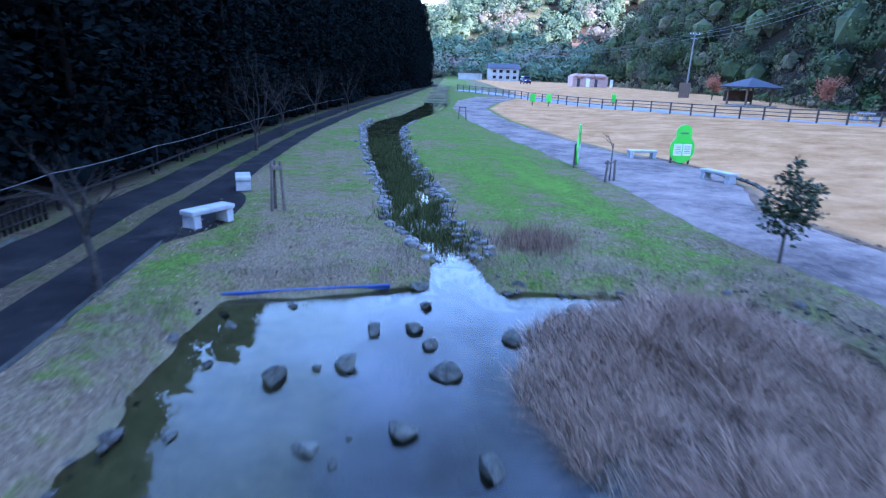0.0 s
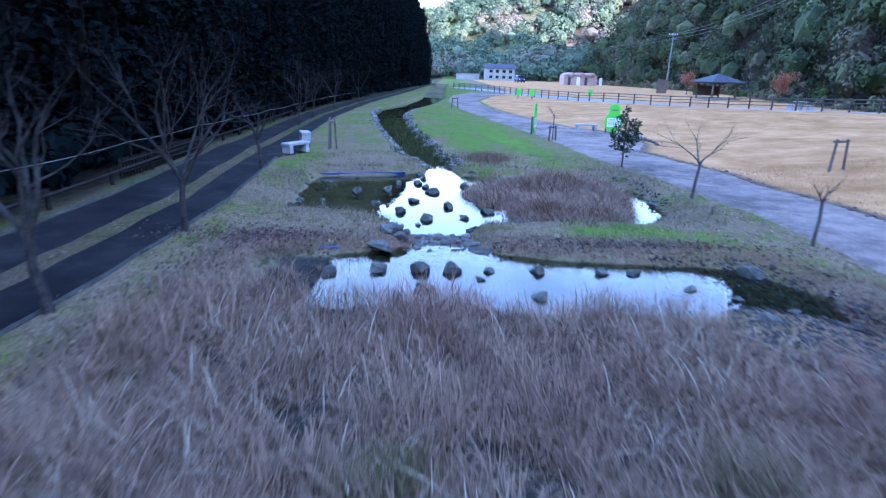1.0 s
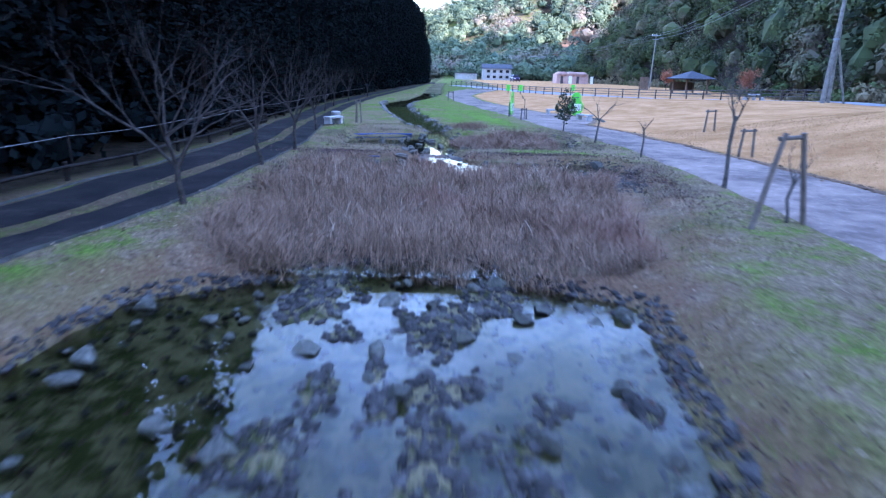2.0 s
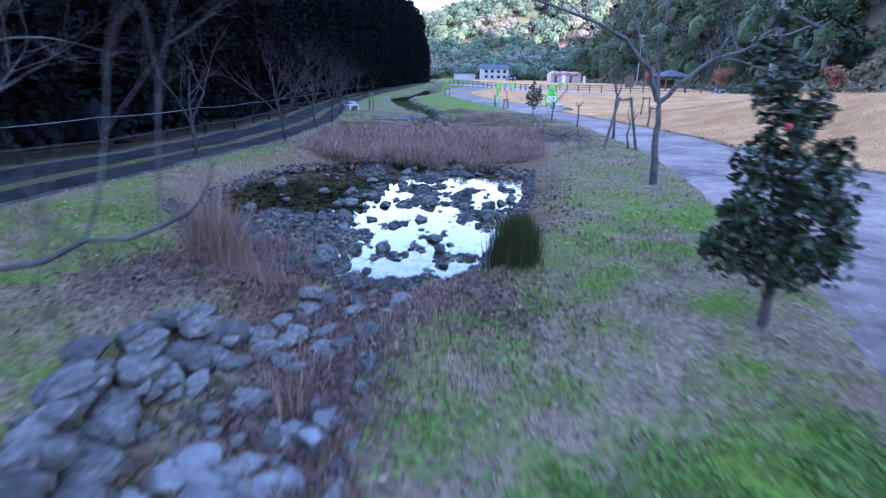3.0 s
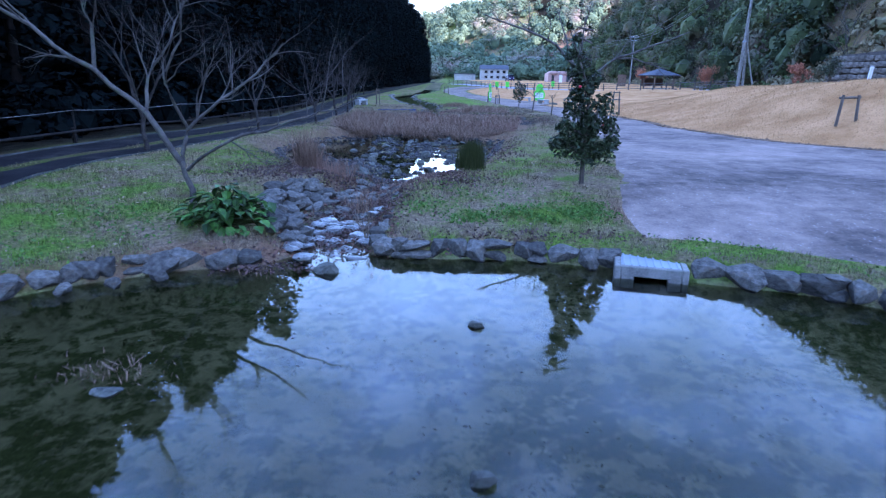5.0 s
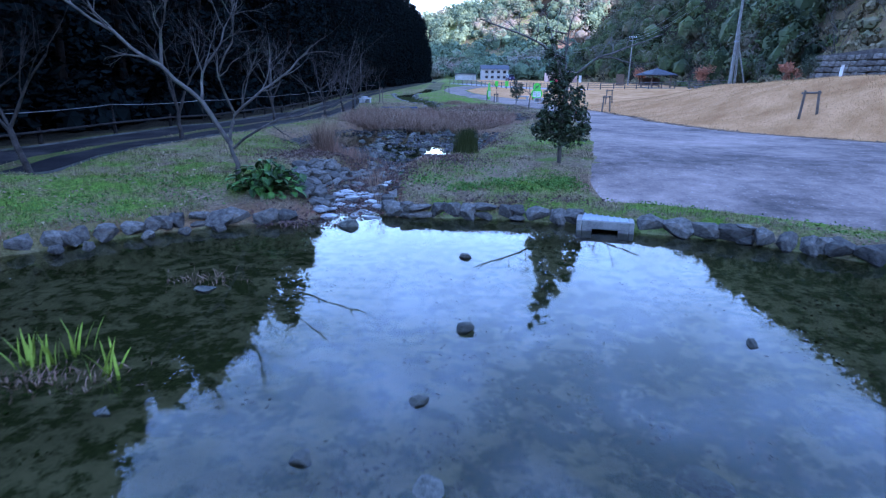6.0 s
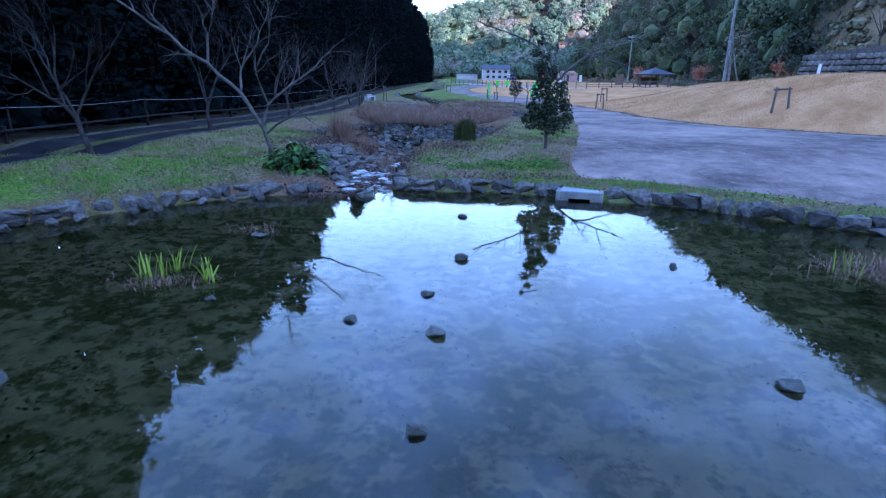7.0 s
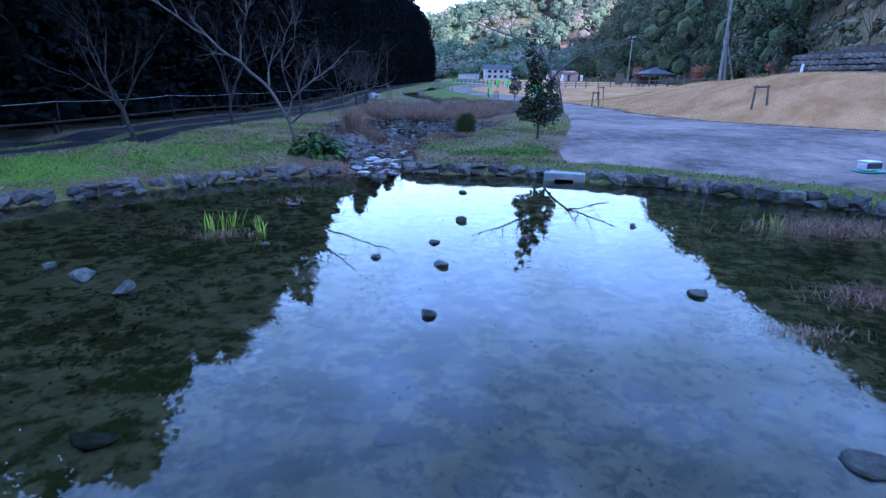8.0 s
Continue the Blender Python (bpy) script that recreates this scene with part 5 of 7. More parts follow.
def build_stonework():
    low = WATER_LOW
    left = thing("stone_edging", Matrix(), "low edging of rough grey stones along the grassy pond bank", "stone edging", kind="structure")
    stone_rows(left, [(-0.8, -22.48, low), (-1.6, -22.66, low), (-2.45, -23.1, low), (-3.12, -23.75, low), (-3.78, -24.32, low), (-4.3, -24.87, low), (-4.78, -25.43, low), (-5.58, -26.75, low)], 4, 0.28, 0.24, 0.03, 0.085, 0.1)
    rng = random.Random(14)
    for k in range(9):
        f = k / 8
        x = -1.9 - 2.8 * f + rng.gauss(0, 0.05)
        y = float(np.interp(x, (-4.7, -3.7, -2.4, -1.6), (-25.5, -24.4, -23.2, -22.75))) - 0.05 + rng.gauss(0, 0.05)
        lay(left, x + 0.14, y - 0.13, low + 0.03, rng.uniform(0.14, 0.24), 0.16, 0.13, rng.uniform(0, 360), rng, 12)
    right = thing("stone_edging", Matrix(), "fitted wall of grey stone blocks below the turf bank", "stone edging", kind="structure")
    stone_rows(right, [(0.42, -21.96, low), (0.75, -22.06, low), (1.5, -22.06, low), (2.1, -22.08, low), (3.05, -22.28, low)], 5, 0.25, 0.26, 0.02, 0.085, 0.25, 1.1)
    stone_rows(right, [(3.98, -22.72, low), (4.55, -22.96, low), (5.07, -23.16, low), (5.93, -23.76, low), (6.66, -24.37, low), (7.5, -24.97, low), (8.95, -26.5, low), (10.4, -29.4, low)], 6, 0.28, 0.27, 0.02, 0.085, 0.15, 1.1)
    stone_rows(right, [(0.42, -21.9, low + 0.02), (0.5, -21.15, low + 0.07), (0.62, -20.75, low + 0.15), (0.6, -20.2, low + 0.21), (0.52, -19.7, low + 0.21)], 7, 0.24, 0.2, 0.02, 0.08, 0.0)
    chan = thing("stone_channel", Matrix(), "channel of stacked stones and wet slabs between two ponds", "stone channel", kind="structure")
    rng = random.Random(9)
    for k in range(60):
        f = (k % 30) / 29
        y = -19.35 - f * 2.5 + rng.gauss(0, 0.05)
        c = float(along(y, [(a, b) for a, b, _ in CHANNEL]))
        col = k // 30
        x = c - 0.72 + col * 0.24 + rng.gauss(0, 0.05) - 0.12 * math.sin(f * 3.1)
        s = rng.uniform(0.2, 0.33)
        lay(chan, x, y, max(float(land(x, y)), low) + s * 0.2 + (0.06 if col == 0 else 0), s * 1.25, s, s * rng.uniform(0.55, 0.8), rng.uniform(0, 360), rng, 14)
    for k in range(52):
        y = rng.uniform(-22.2, -20.5)
        x = rng.uniform(-0.62, 0.3) + 0.1 * (y + 21.3)
        s = rng.uniform(0.14, 0.27)
        lay(chan, x, y, max(float(land(x, y)) + 0.02, low - 0.02), s * 1.4, s, s * rng.uniform(0.3, 0.5), rng.uniform(-40, 40), rng, 9, SLABS)
    for k in range(64):
        y = rng.uniform(-20.8, -18.4)
        x = float(along(y, [(a, b) for a, b, _ in CHANNEL])) + rng.uniform(-0.5, 0.6)
        s = rng.uniform(0.1, 0.24)
        lay(chan, x, y, float(land(x, y)) + s * 0.1, s * 1.3, s, s * rng.uniform(0.4, 0.7), rng.uniform(0, 360), rng, 18)
    fall = thing("stone_cascade", Matrix(), "shallow cascade of pale stones between two ponds", "stone cascade", kind="structure")
    for k in range(75):
        x, y = rng.uniform(-0.4, 0.85), rng.uniform(0.3, 1.6)
        s = rng.uniform(0.12, 0.22)
        ob = child(new("stone", WALLSTONES[rng.randrange(10)]), fall)
        ob.matrix_world = pose(x, y, float(land(x, y)) + s * 0.22, rng.uniform(-10, 10), rng.uniform(-10, 10), rng.uniform(0, 360)) @ Matrix.Diagonal((s * 1.25, s, s * 0.5, 1))
    for x, y, s in ((-0.6, 0.4, 0.5), (-0.52, 0.95, 0.34), (-0.45, 1.5, 0.27), (0.95, 0.55, 0.46), (0.85, 1.0, 0.36), (0.8, 1.45, 0.3), (-0.85, 0.15, 0.24), (1.15, 0.3, 0.3)):
        ob = child(new("stone", WALLSTONES[rng.randrange(10)]), fall)
        ob.matrix_world = pose(x, y, float(land(x, y)) + s * 0.15, rng.uniform(-10, 10), rng.uniform(-10, 10), rng.uniform(0, 360)) @ Matrix.Diagonal((s * 1.15, s * 0.75, s * 0.34, 1))


build_pond_rocks()
build_cobbles()
build_stonework()


# ---- pond furniture ----
def build_outlet():
    t = thing("drain_box", pose(3.6, -22.42, WATER_LOW, 0, 0, -14.5), "concrete outlet box with a ribbed steel cover at the pond edge", "drain")
    w, d, h = 0.76, 0.9, 0.15
    bm = box(0.07, d, h + 0.1, (-w / 2 + 0.035, 0, h / 2 - 0.05))
    box(0.07, d, h + 0.1, (w / 2 - 0.035, 0, h / 2 - 0.05), bm=bm)
    box(w - 0.14, 0.07, h + 0.1, (0, d / 2 - 0.035, h / 2 - 0.05), bm=bm)
    box(w - 0.14, 0.06, 0.115, (0, -d / 2 + 0.032, h - 0.06), bm=bm)
    box(0.14, 0.055, h + 0.04, (-w / 2 + 0.14, -d / 2 + 0.034, h / 2 - 0.08), bm=bm)
    box(0.14, 0.055, h + 0.04, (w / 2 - 0.14, -d / 2 + 0.034, h / 2 - 0.08), bm=bm)
    part("rim", bm, M_CONCRETE, t, "mossy weathered concrete rim")
    # plate coloured near-black to stand for the shade within
    part("shade_plate", box(w - 0.15, 0.02, h, (0, -0.1, h / 2 - 0.06)), M_DARK, t, "near-black plate for the shade inside the box")
    part("cover", box(w - 0.14, d - 0.13, 0.02, (0, 0.0, h - 0.02), bevel=0.004), M_STEEL, t, "pale blue-grey steel cover")
    for k in range(8):
        part("rib", box(0.026, d - 0.15, 0.01, (-0.28 + k * 0.08, 0, h - 0.006), bevel=0.005), M_STEEL, t)


def build_pond_plants():
    rng = np.random.default_rng(51)
    for sx, sy, n in ((-1.61, -26.77, 10), (-1.37, -26.63, 9), (-1.47, -26.81, 7), (-0.96, -26.91, 9), (5.56, -26.4, 10)):
        x, y = sx + rng.normal(0, 0.05, n), sy + rng.normal(0, 0.05, n)
        t = thing("iris_clump", pose(sx, sy, WATER_LOW - 0.03), "fresh green iris leaves rising from the pond", "plant", "iris clumps in the pond")
        for px_, py_ in zip(x - sx, y - sy):
            one = [np.array([float(c)]) for c in (px_, py_, 0.0)]
            v, f = blades(*one, rng.uniform(0.16, 0.33, 1), 0.025, 0.18, rng, 4, 0.12)
            child(new("leaf", mesh_from("leaf", v, f, M_IRIS, False)), t)
    for sx, sy, rx, ry, n, high in ((-1.37, -27.05, 0.45, 0.16, 240, 0.07), (6.2, -26.35, 0.75, 0.32, 1300, 0.17), (5.19, -28.89, 0.5, 0.28, 700, 0.1), (4.12, -29.63, 0.3, 0.14, 320, 0.07), (-1.1, -25.01, 0.35, 0.2, 160, 0.07), (-2.02, -30.74, 0.5, 0.3, 260, 0.08)):
        x, y = sx + rng.normal(0, rx * 0.6, n), sy + rng.normal(0, ry * 0.6, n)
        v, f = blades(x, y, np.full(n, WATER_LOW - 0.01), high * rng.uniform(0.5, 1.5, n), 0.008, 0.9, rng, 2, 0.3)
        tagged(new("dead_plants", mesh_from("dead_plants", v, f, M_REED, False)), "flattened dead brown water plants", "plant", kind="stuff")
    # broad-leaved clump on the bank
    cs = []
    t = thing("leafy_plant", pose(-1.38, -21.85, float(land(-1.38, -21.85))), "lush clump of glossy broad green leaves on the bank", "plant")
    stems = []
    for k in range(230):
        a, r = rng.uniform(0, 2 * np.pi), 0.5 * rng.uniform(0, 1) ** 0.6
        top = Vector((r * math.cos(a) * 1.1, r * math.sin(a) * 0.8, 0.46 - 0.55 * r + rng.uniform(-0.2, 0.08)))
        stems.append([(Vector((top.x * 0.2, top.y * 0.2, 0)), 0.007), (Vector((top.x * 0.6, top.y * 0.6, top.z * 0.8)), 0.006), (top, 0.004)])
        bm = bmesh.new()
        long, wide = rng.uniform(0.1, 0.18), rng.uniform(0.08, 0.125)
        ring = [(0, 0, 0), (0.3, 0.5, 0.03), (0.65, 0.42, 0.0), (1, 0, -0.22), (0.65, -0.42, 0.0), (0.3, -0.5, 0.03)]
        m = Matrix.Translation(top) @ pose(0, 0, 0, 0, rng.uniform(-25, 65), math.degrees(a) + rng.uniform(-60, 60))
        vs = [bm.verts.new(m @ Vector((px_ * long, py_ * wide, pz_ * long))) for px_, py_, pz_ in ring]
        mid = bm.verts.new(m @ Vector((0.5 * long, 0, -0.02)))
        for i in range(6):
            bm.faces.new((vs[i], vs[(i + 1) % 6], mid))
        part("leaf", bm, M_BIGLEAF, t)
    tagged(child(new("stalk_mass", mesh_from("stalk_mass", *tubes(stems, 4), M_SEDGE)), t), kind="stuff")


build_outlet()
build_pond_plants()


# ---- trees ----
def grow(rng, start, way, length, radius, depth, chains, twigs, spread=0.7, up=0.15):
    """One limb that bends as it goes and forks into thinner ones."""
    n = 5 if depth else 4
    p, d, chain = Vector(start), Vector(way).normalized(), []
    for i in range(n + 1):
        f = i / n
        chain.append((p.copy(), radius * (1 - 0.55 * f) if depth else radius * (1 - 0.85 * f)))
        if i == n:
            break
        d = (d + Vector((rng.gauss(0, 0.16), rng.gauss(0, 0.16), rng.gauss(0, 0.1) + up * 0.35))).normalized()
        p = p + d * length / n
    (chains if depth > 1 else twigs).append(chain)
    if depth <= 0:
        return
    for k in range(rng.choice((3, 4, 4, 5)) if depth > 1 else rng.choice((3, 4, 5))):
        i = n if k == 0 else rng.randrange(2, n + 1)
        q, r = chain[i]
        side = Vector((rng.gauss(0, 1), rng.gauss(0, 1), rng.gauss(0, 0.5)))
        side = (side - d * side.dot(d)).normalized()
        turn = rng.uniform(0.5, 1.1) * spread if k else rng.uniform(0.1, 0.4) * spread
        grow(rng, q, d * math.cos(turn) + side * math.sin(turn), length * rng.uniform(0.5, 0.8), r * rng.uniform(0.55, 0.8), depth - 1, chains, twigs, spread, up)


def bare_tree(x, y, high, seed, label, limbs=4, fork=0.28, girth=0.05, spread=0.75, lean=(0, 0), group="bare trees along the track", material=None, depth=3):
    rng = random.Random(seed)
    material = material or M_BARK
    t = thing("bare_tree", pose(x, y, float(land(x, y)) - 0.04), label, "tree", group)
    top = Vector((lean[0] * high * fork, lean[1] * high * fork, high * fork))
    chains, twigs = [[(Vector((0, 0, 0)), girth * 1.35), (Vector((top.x * 0.2, top.y * 0.2, top.z * 0.25)), girth * 1.05), (top * 0.6 + Vector((rng.gauss(0, 0.03), 0, 0)), girth * 0.95), (top, girth * 0.88)]], []
    for k in range(limbs):
        a = 2 * math.pi * (k + rng.uniform(-0.25, 0.25)) / limbs
        w = Vector((math.cos(a) * spread + lean[0], math.sin(a) * spread * 0.8 + lean[1], 1.0))
        grow(rng, top * rng.uniform(0.85, 1.0), w, high * (1 - fork) * rng.uniform(0.42, 0.6), girth * rng.uniform(0.5, 0.75), depth, chains, twigs, 0.75, 0.12)
    child(new("trunk", mesh_from("trunk", *tubes(chains, 6), material)), t)
    tagged(child(new("twig_spray", mesh_from("twig_spray", *tubes(twigs, 3), material)), t), kind="stuff")
    return t


def shaped_tree(x, y, limbs, seed, label, girth, group, extra=3, twig=0.5, depth=2):
    """A bare tree whose main limbs follow given points (offsets from the foot), with smaller branches grown on."""
    rng = random.Random(seed)
    t = thing("bare_tree", pose(x, y, float(land(x, y)) - 0.05), label, "tree", group)
    chains, twigs = [], []
    for r, pts in limbs:
        p = [Vector(q) for q in pts]
        fine = []
        for i in range(len(p) - 1):
            for f in (0, 0.33, 0.66):
                fine.append(p[i].lerp(p[i + 1], f) + Vector((rng.gauss(0, 0.015), rng.gauss(0, 0.02), rng.gauss(0, 0.015))) * (1 if i else 0.4))
        fine.append(p[-1])
        chain = [(q, r * girth * (1 - 0.72 * i / len(fine))) for i, q in enumerate(fine)]
        chains.append(chain)
        if r > 0.95:
            continue
        for k in range(extra):
            i = rng.randrange(len(chain) // 3, len(chain))
            q, rr = chain[i]
            d = (chain[min(i + 1, len(chain) - 1)][0] - chain[i - 1][0]).normalized()
            side = Vector((rng.gauss(0, 0.8), rng.gauss(0, 0.8), rng.gauss(0.4, 0.6)))
            grow(rng, q, d + side.normalized() * 0.9, twig * rng.uniform(0.6, 1.3), rr * 0.6, depth, chains, twigs, 0.7, 0.1)
    child(new("trunk", mesh_from("trunk", *tubes(chains, 7), M_BARK)), t)
    tagged(child(new("twig_spray", mesh_from("twig_spray", *tubes(twigs, 3), M_BARK)), t), kind="stuff")
    return t


def leafy_tree(name, x, y, crown, seed, label, category, material, leaf, count, girth=0.03, flowers=0):
    """An evergreen: trunk, short limbs and leaves crowding round (x, y, z, radius) clumps."""
    rng, pr = np.random.default_rng(seed), random.Random(seed)
    t = thing(name, pose(x, y, float(land(x, y)) - 0.03), label, category)
    high = max(c[2] for c in crown)
    chains = [[(Vector((0, 0, 0)), girth * 1.3), (Vector((0, 0, high * 0.2)), girth), (Vector((crown[0][0] * 0.3, 0, high * 0.6)), girth * 0.7), (Vector(crown[-1][:3]), girth * 0.2)]]
    pts = []
    weight = np.array([c[3] ** 2 for c in crown])
    for (cx, cy, cz, r), w in zip(crown, weight / weight.sum()):
        chains.append([(Vector((0, 0, max(cz - r * 0.9, 0.15))), girth * 0.5), (Vector((cx * 0.6, cy * 0.6, cz - r * 0.2)), girth * 0.35), (Vector((cx, cy, cz + r * 0.4)), girth * 0.12)])
        n = int(count * w)
        d = rng.normal(0, 1, (n, 3))
        d /= np.linalg.norm(d, axis=1)[:, None]
        pts.append(np.array([cx, cy, cz]) + d * (r * rng.uniform(0.25, 1.08, n) ** 0.6)[:, None] * (1 + 0.25 * np.sin(d[:, :1] * 5 + cz * 9)))
    v, f = leaves(np.concatenate(pts), leaf, rng, 0.7)
    child(new("trunk", mesh_from("trunk", *tubes(chains, 6), M_DARKBARK)), t)
    child(new("crown", mesh_from("crown", v, f, material, False)), t)
    for k in range(flowers):
        c = crown[(11, 7, 5)[k % 3]]
        a = pr.uniform(1.2, 2.6)
        at = Matrix.Translation((c[0] + c[3] * math.cos(a), c[1] - c[3] * math.sin(a), c[2] + pr.uniform(-0.1, 0.1))) @ pose(0, 0, 0, 60, 0, pr.uniform(-40, 40))
        bm = bmesh.new()
        bmesh.ops.create_icosphere(bm, subdivisions=2, radius=0.022)
        for v in bm.verts:
            ang = math.atan2(v.co.y, v.co.x)
            v.co = at @ (v.co * (1 + 0.25 * math.cos(6 * ang) * (abs(v.co.z) < 0.02)) * Vector((1, 1, 0.6)).length / 1.5)
        part("flower", bm, M_RED, t, "red camellia flower")
    return t


def build_trees():
    shaped_tree(-1.95, -21.5, [
        (1.0, [(0, 0, 0), (0.0, 0, 0.3), (-0.06, 0.02, 0.62), (-0.08, 0.03, 0.78)]),
        (0.8, [(-0.06, 0.02, 0.62), (-0.45, 0, 1.25), (-0.95, -0.1, 1.75), (-1.5, -0.25, 2.2), (-2.3, -0.3, 2.75), (-3.0, -0.5, 3.2)]),
        (0.5, [(-0.45, 0, 1.25), (-0.5, 0.2, 1.65), (-0.2, 0.3, 2.1), (0.0, 0.5, 2.7)]),
        (0.5, [(-0.95, -0.1, 1.75), (-0.9, -0.1, 2.2), (-0.65, -0.2, 2.8), (-0.5, -0.2, 3.3)]),
        (0.55, [(-0.08, 0.03, 0.75), (0.0, 0.1, 1.05), (0.42, 0.1, 1.4), (0.88, 0.2, 1.75), (1.2, 0.3, 2.1)]),
        (0.42, [(0.0, 0.1, 1.05), (-0.1, -0.2, 1.6), (0.15, -0.3, 2.1), (0.3, -0.3, 2.6)]),
        (0.45, [(-0.03, 0, 0.55), (0.3, -0.1, 0.8), (0.75, -0.15, 1.0), (1.2, -0.2, 1.12), (1.75, -0.2, 1.3), (2.1, -0.2, 1.42)]),
    ], 3, "bare spreading tree with pale grey bark on the pond bank", 0.05, "bare trees on the banks", 8, 0.5)
    shaped_tree(4.75, -13.3, [
        (1.0, [(0, 0, 0), (-0.05, 0, 0.7), (-0.08, 0, 1.4), (-0.1, 0, 1.6)]),
        (0.7, [(-0.1, 0, 1.5), (-0.3, 0, 2.0), (-0.8, -0.1, 2.5), (-1.5, -0.2, 2.8), (-2.6, -0.3, 3.15)]),
        (0.6, [(-0.08, 0, 1.45), (0.3, 0, 1.85), (0.85, 0.1, 2.2), (1.9, 0.2, 2.6), (2.6, 0.2, 2.85)]),
        (0.4, [(0.85, 0.1, 2.2), (1.3, 0.2, 2.2), (2.15, 0.2, 1.95)]),
        (0.5, [(-0.1, 0, 1.6), (-0.1, 0.2, 2.2), (-0.05, 0.2, 2.9), (0.1, 0.3, 3.5)]),
        (0.4, [(-0.3, 0, 2.0), (-0.5, 0.3, 2.7), (-0.7, 0.4, 3.3)]),
    ], 4, "bare spreading tree between turf bank and path", 0.075, "bare trees on the banks", 4, 0.7)
    label = "bare winter tree with forked grey stems beside the farm track"
    for k, (x, y, high, limbs, fork, lean) in enumerate((
            (-5.45, -21.2, 3.6, 4, 0.22, (-0.25, 0)), (-5.2, -16.2, 3.6, 4, 0.2, (0, 0)), (-4.45, -10.9, 3.4, 3, 0.22, (-0.1, 0)), (-3.55, -7.1, 3.8, 5, 0.18, (-0.05, 0)),
            (-3.6, -2.8, 3.2, 4, 0.26, (-0.15, 0.1)), (-3.7, 0.6, 3.5, 4, 0.24, (0.05, 0)), (-4.5, 7.1, 2.1, 3, 0.4, (-0.1, 0)), (-7.2, 22, 3.6, 4, 0.2, (0, 0)), (-7.6, 27, 3.2, 4, 0.25, (0.1, 0)), (-7.8, 35, 3.4, 4, 0.25, (0, 0)), (-7.4, 44, 3.4, 4, 0.25, (0, 0)), (-6.9, -24.5, 3.3, 4, 0.2, (0, 0)))):
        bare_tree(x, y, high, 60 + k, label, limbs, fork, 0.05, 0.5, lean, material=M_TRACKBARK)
    bare_tree(6.02, 4.75, 2.2, 80, "slender bare tree with one low side branch beside the path", 3, 0.4, 0.035, 0.7, (0.1, 0), "bare trees along the path", depth=2)
    bare_tree(6.5, -4.3, 3.0, 81, "tall thin bare tree at the path edge", 3, 0.5, 0.04, 0.4, (0, 0), "bare trees along the path", depth=2)
    bare_tree(6.42, 0.85, 1.35, 82, "short pruned sapling at the path edge", 3, 0.6, 0.028, 0.4, (0, 0), "bare trees along the path", depth=1)
    bare_tree(6.05, -7.4, 1.7, 83, "thin bare sapling tied to leaning stakes", 3, 0.4, 0.025, 0.5, (0, 0), "bare trees along the path", depth=1)
    bare_tree(5.15, 18.0, 2.0, 84, "thin straight sapling held by a stake frame", 2, 0.6, 0.02, 0.15, (0, 0), "bare trees along the path", depth=1)
    bare_tree(0.25, -21.43, 0.85, 86, "small pale bare shrub among the channel stones", 7, 0.06, 0.011, 0.35, (0, 0), "small bare shrubs", M_TWIG, 1)
    leafy_tree("camellia_tree", 3.42, -19.6, [(0.05, 0, 0.5, 0.2), (-0.26, 0.05, 0.6, 0.2), (0.28, -0.05, 0.58, 0.19), (-0.42, 0, 0.66, 0.13), (0.44, 0.05, 0.66, 0.13), (0.02, 0.1, 0.82, 0.27), (-0.32, 0, 0.9, 0.15), (0.36, 0, 0.9, 0.15), (0.14, -0.1, 1.08, 0.22), (-0.15, 0.1, 1.2, 0.2), (0.26, 0, 1.3, 0.14), (-0.08, 0, 1.46, 0.19), (0.1, 0, 1.62, 0.12), (-0.22, 0, 1.7, 0.15), (-0.1, 0.05, 1.9, 0.11), (-0.3, 0, 1.98, 0.1), (-0.22, 0, 2.2, 0.08), (-0.36, 0, 2.36, 0.06)], 5, "dark glossy camellia with a few red flowers on the turf bank", "tree", M_CAMELLIA, 0.078, 4300, 0.032, 2)
    leafy_tree("evergreen_sapling", 5.8, 9.5, [(0, 0, 0.75, 0.34), (0.25, 0, 0.95, 0.28), (-0.2, 0.1, 1.0, 0.3), (0.1, -0.1, 1.25, 0.28), (-0.1, 0, 1.5, 0.2), (0.3, 0, 1.3, 0.15), (0, 0, 1.75, 0.1)], 6, "young evergreen tree with a loose crown beside the path", "tree", M_CAMELLIA, 0.1, 1250, 0.025)


build_trees()


# ---- park furniture ----
def stake_frame(x, y, wide, high, turn, label, lean=6.0):
    t = thing("tree_stakes", pose(x, y, float(land(x, y)) - 0.05, 0, 0, turn), label, "tree stakes", "tree stakes")
    s = math.tan(radians(lean)) * high
    for sign in (-1, 1):
        part("stake", rod((sign * (wide / 2 + s), 0, 0), (sign * wide / 2, 0, high), 0.042, 0.036, 8), M_STAKE, t)
    part("crossbar", rod((-wide / 2 - 0.08, 0.03, high - 0.08), (wide / 2 + 0.08, 0.03, high - 0.06), 0.034, 0.032, 8), M_STAKE, t)
    return t


def bench(x, y, long, turn, label, group):
    t = thing("stone_bench", pose(x, y, float(land(x, y)) + 0.02, 0, 0, turn), label, "bench", group)
    part("seat", box(long, 0.36, 0.09, (0, 0, 0.3), bevel=0.015), M_GRANITE, t)
    for sign in (-1, 1):
        bm = box(0.16, 0.32, 0.26, (sign * (long / 2 - 0.12), 0, 0.13), bevel=0.012)
        for v in bm.verts:
            if v.co.z < 0.1:
                v.co.y *= 1.12
        part("leg", bm, M_GRANITE, t)
    return t


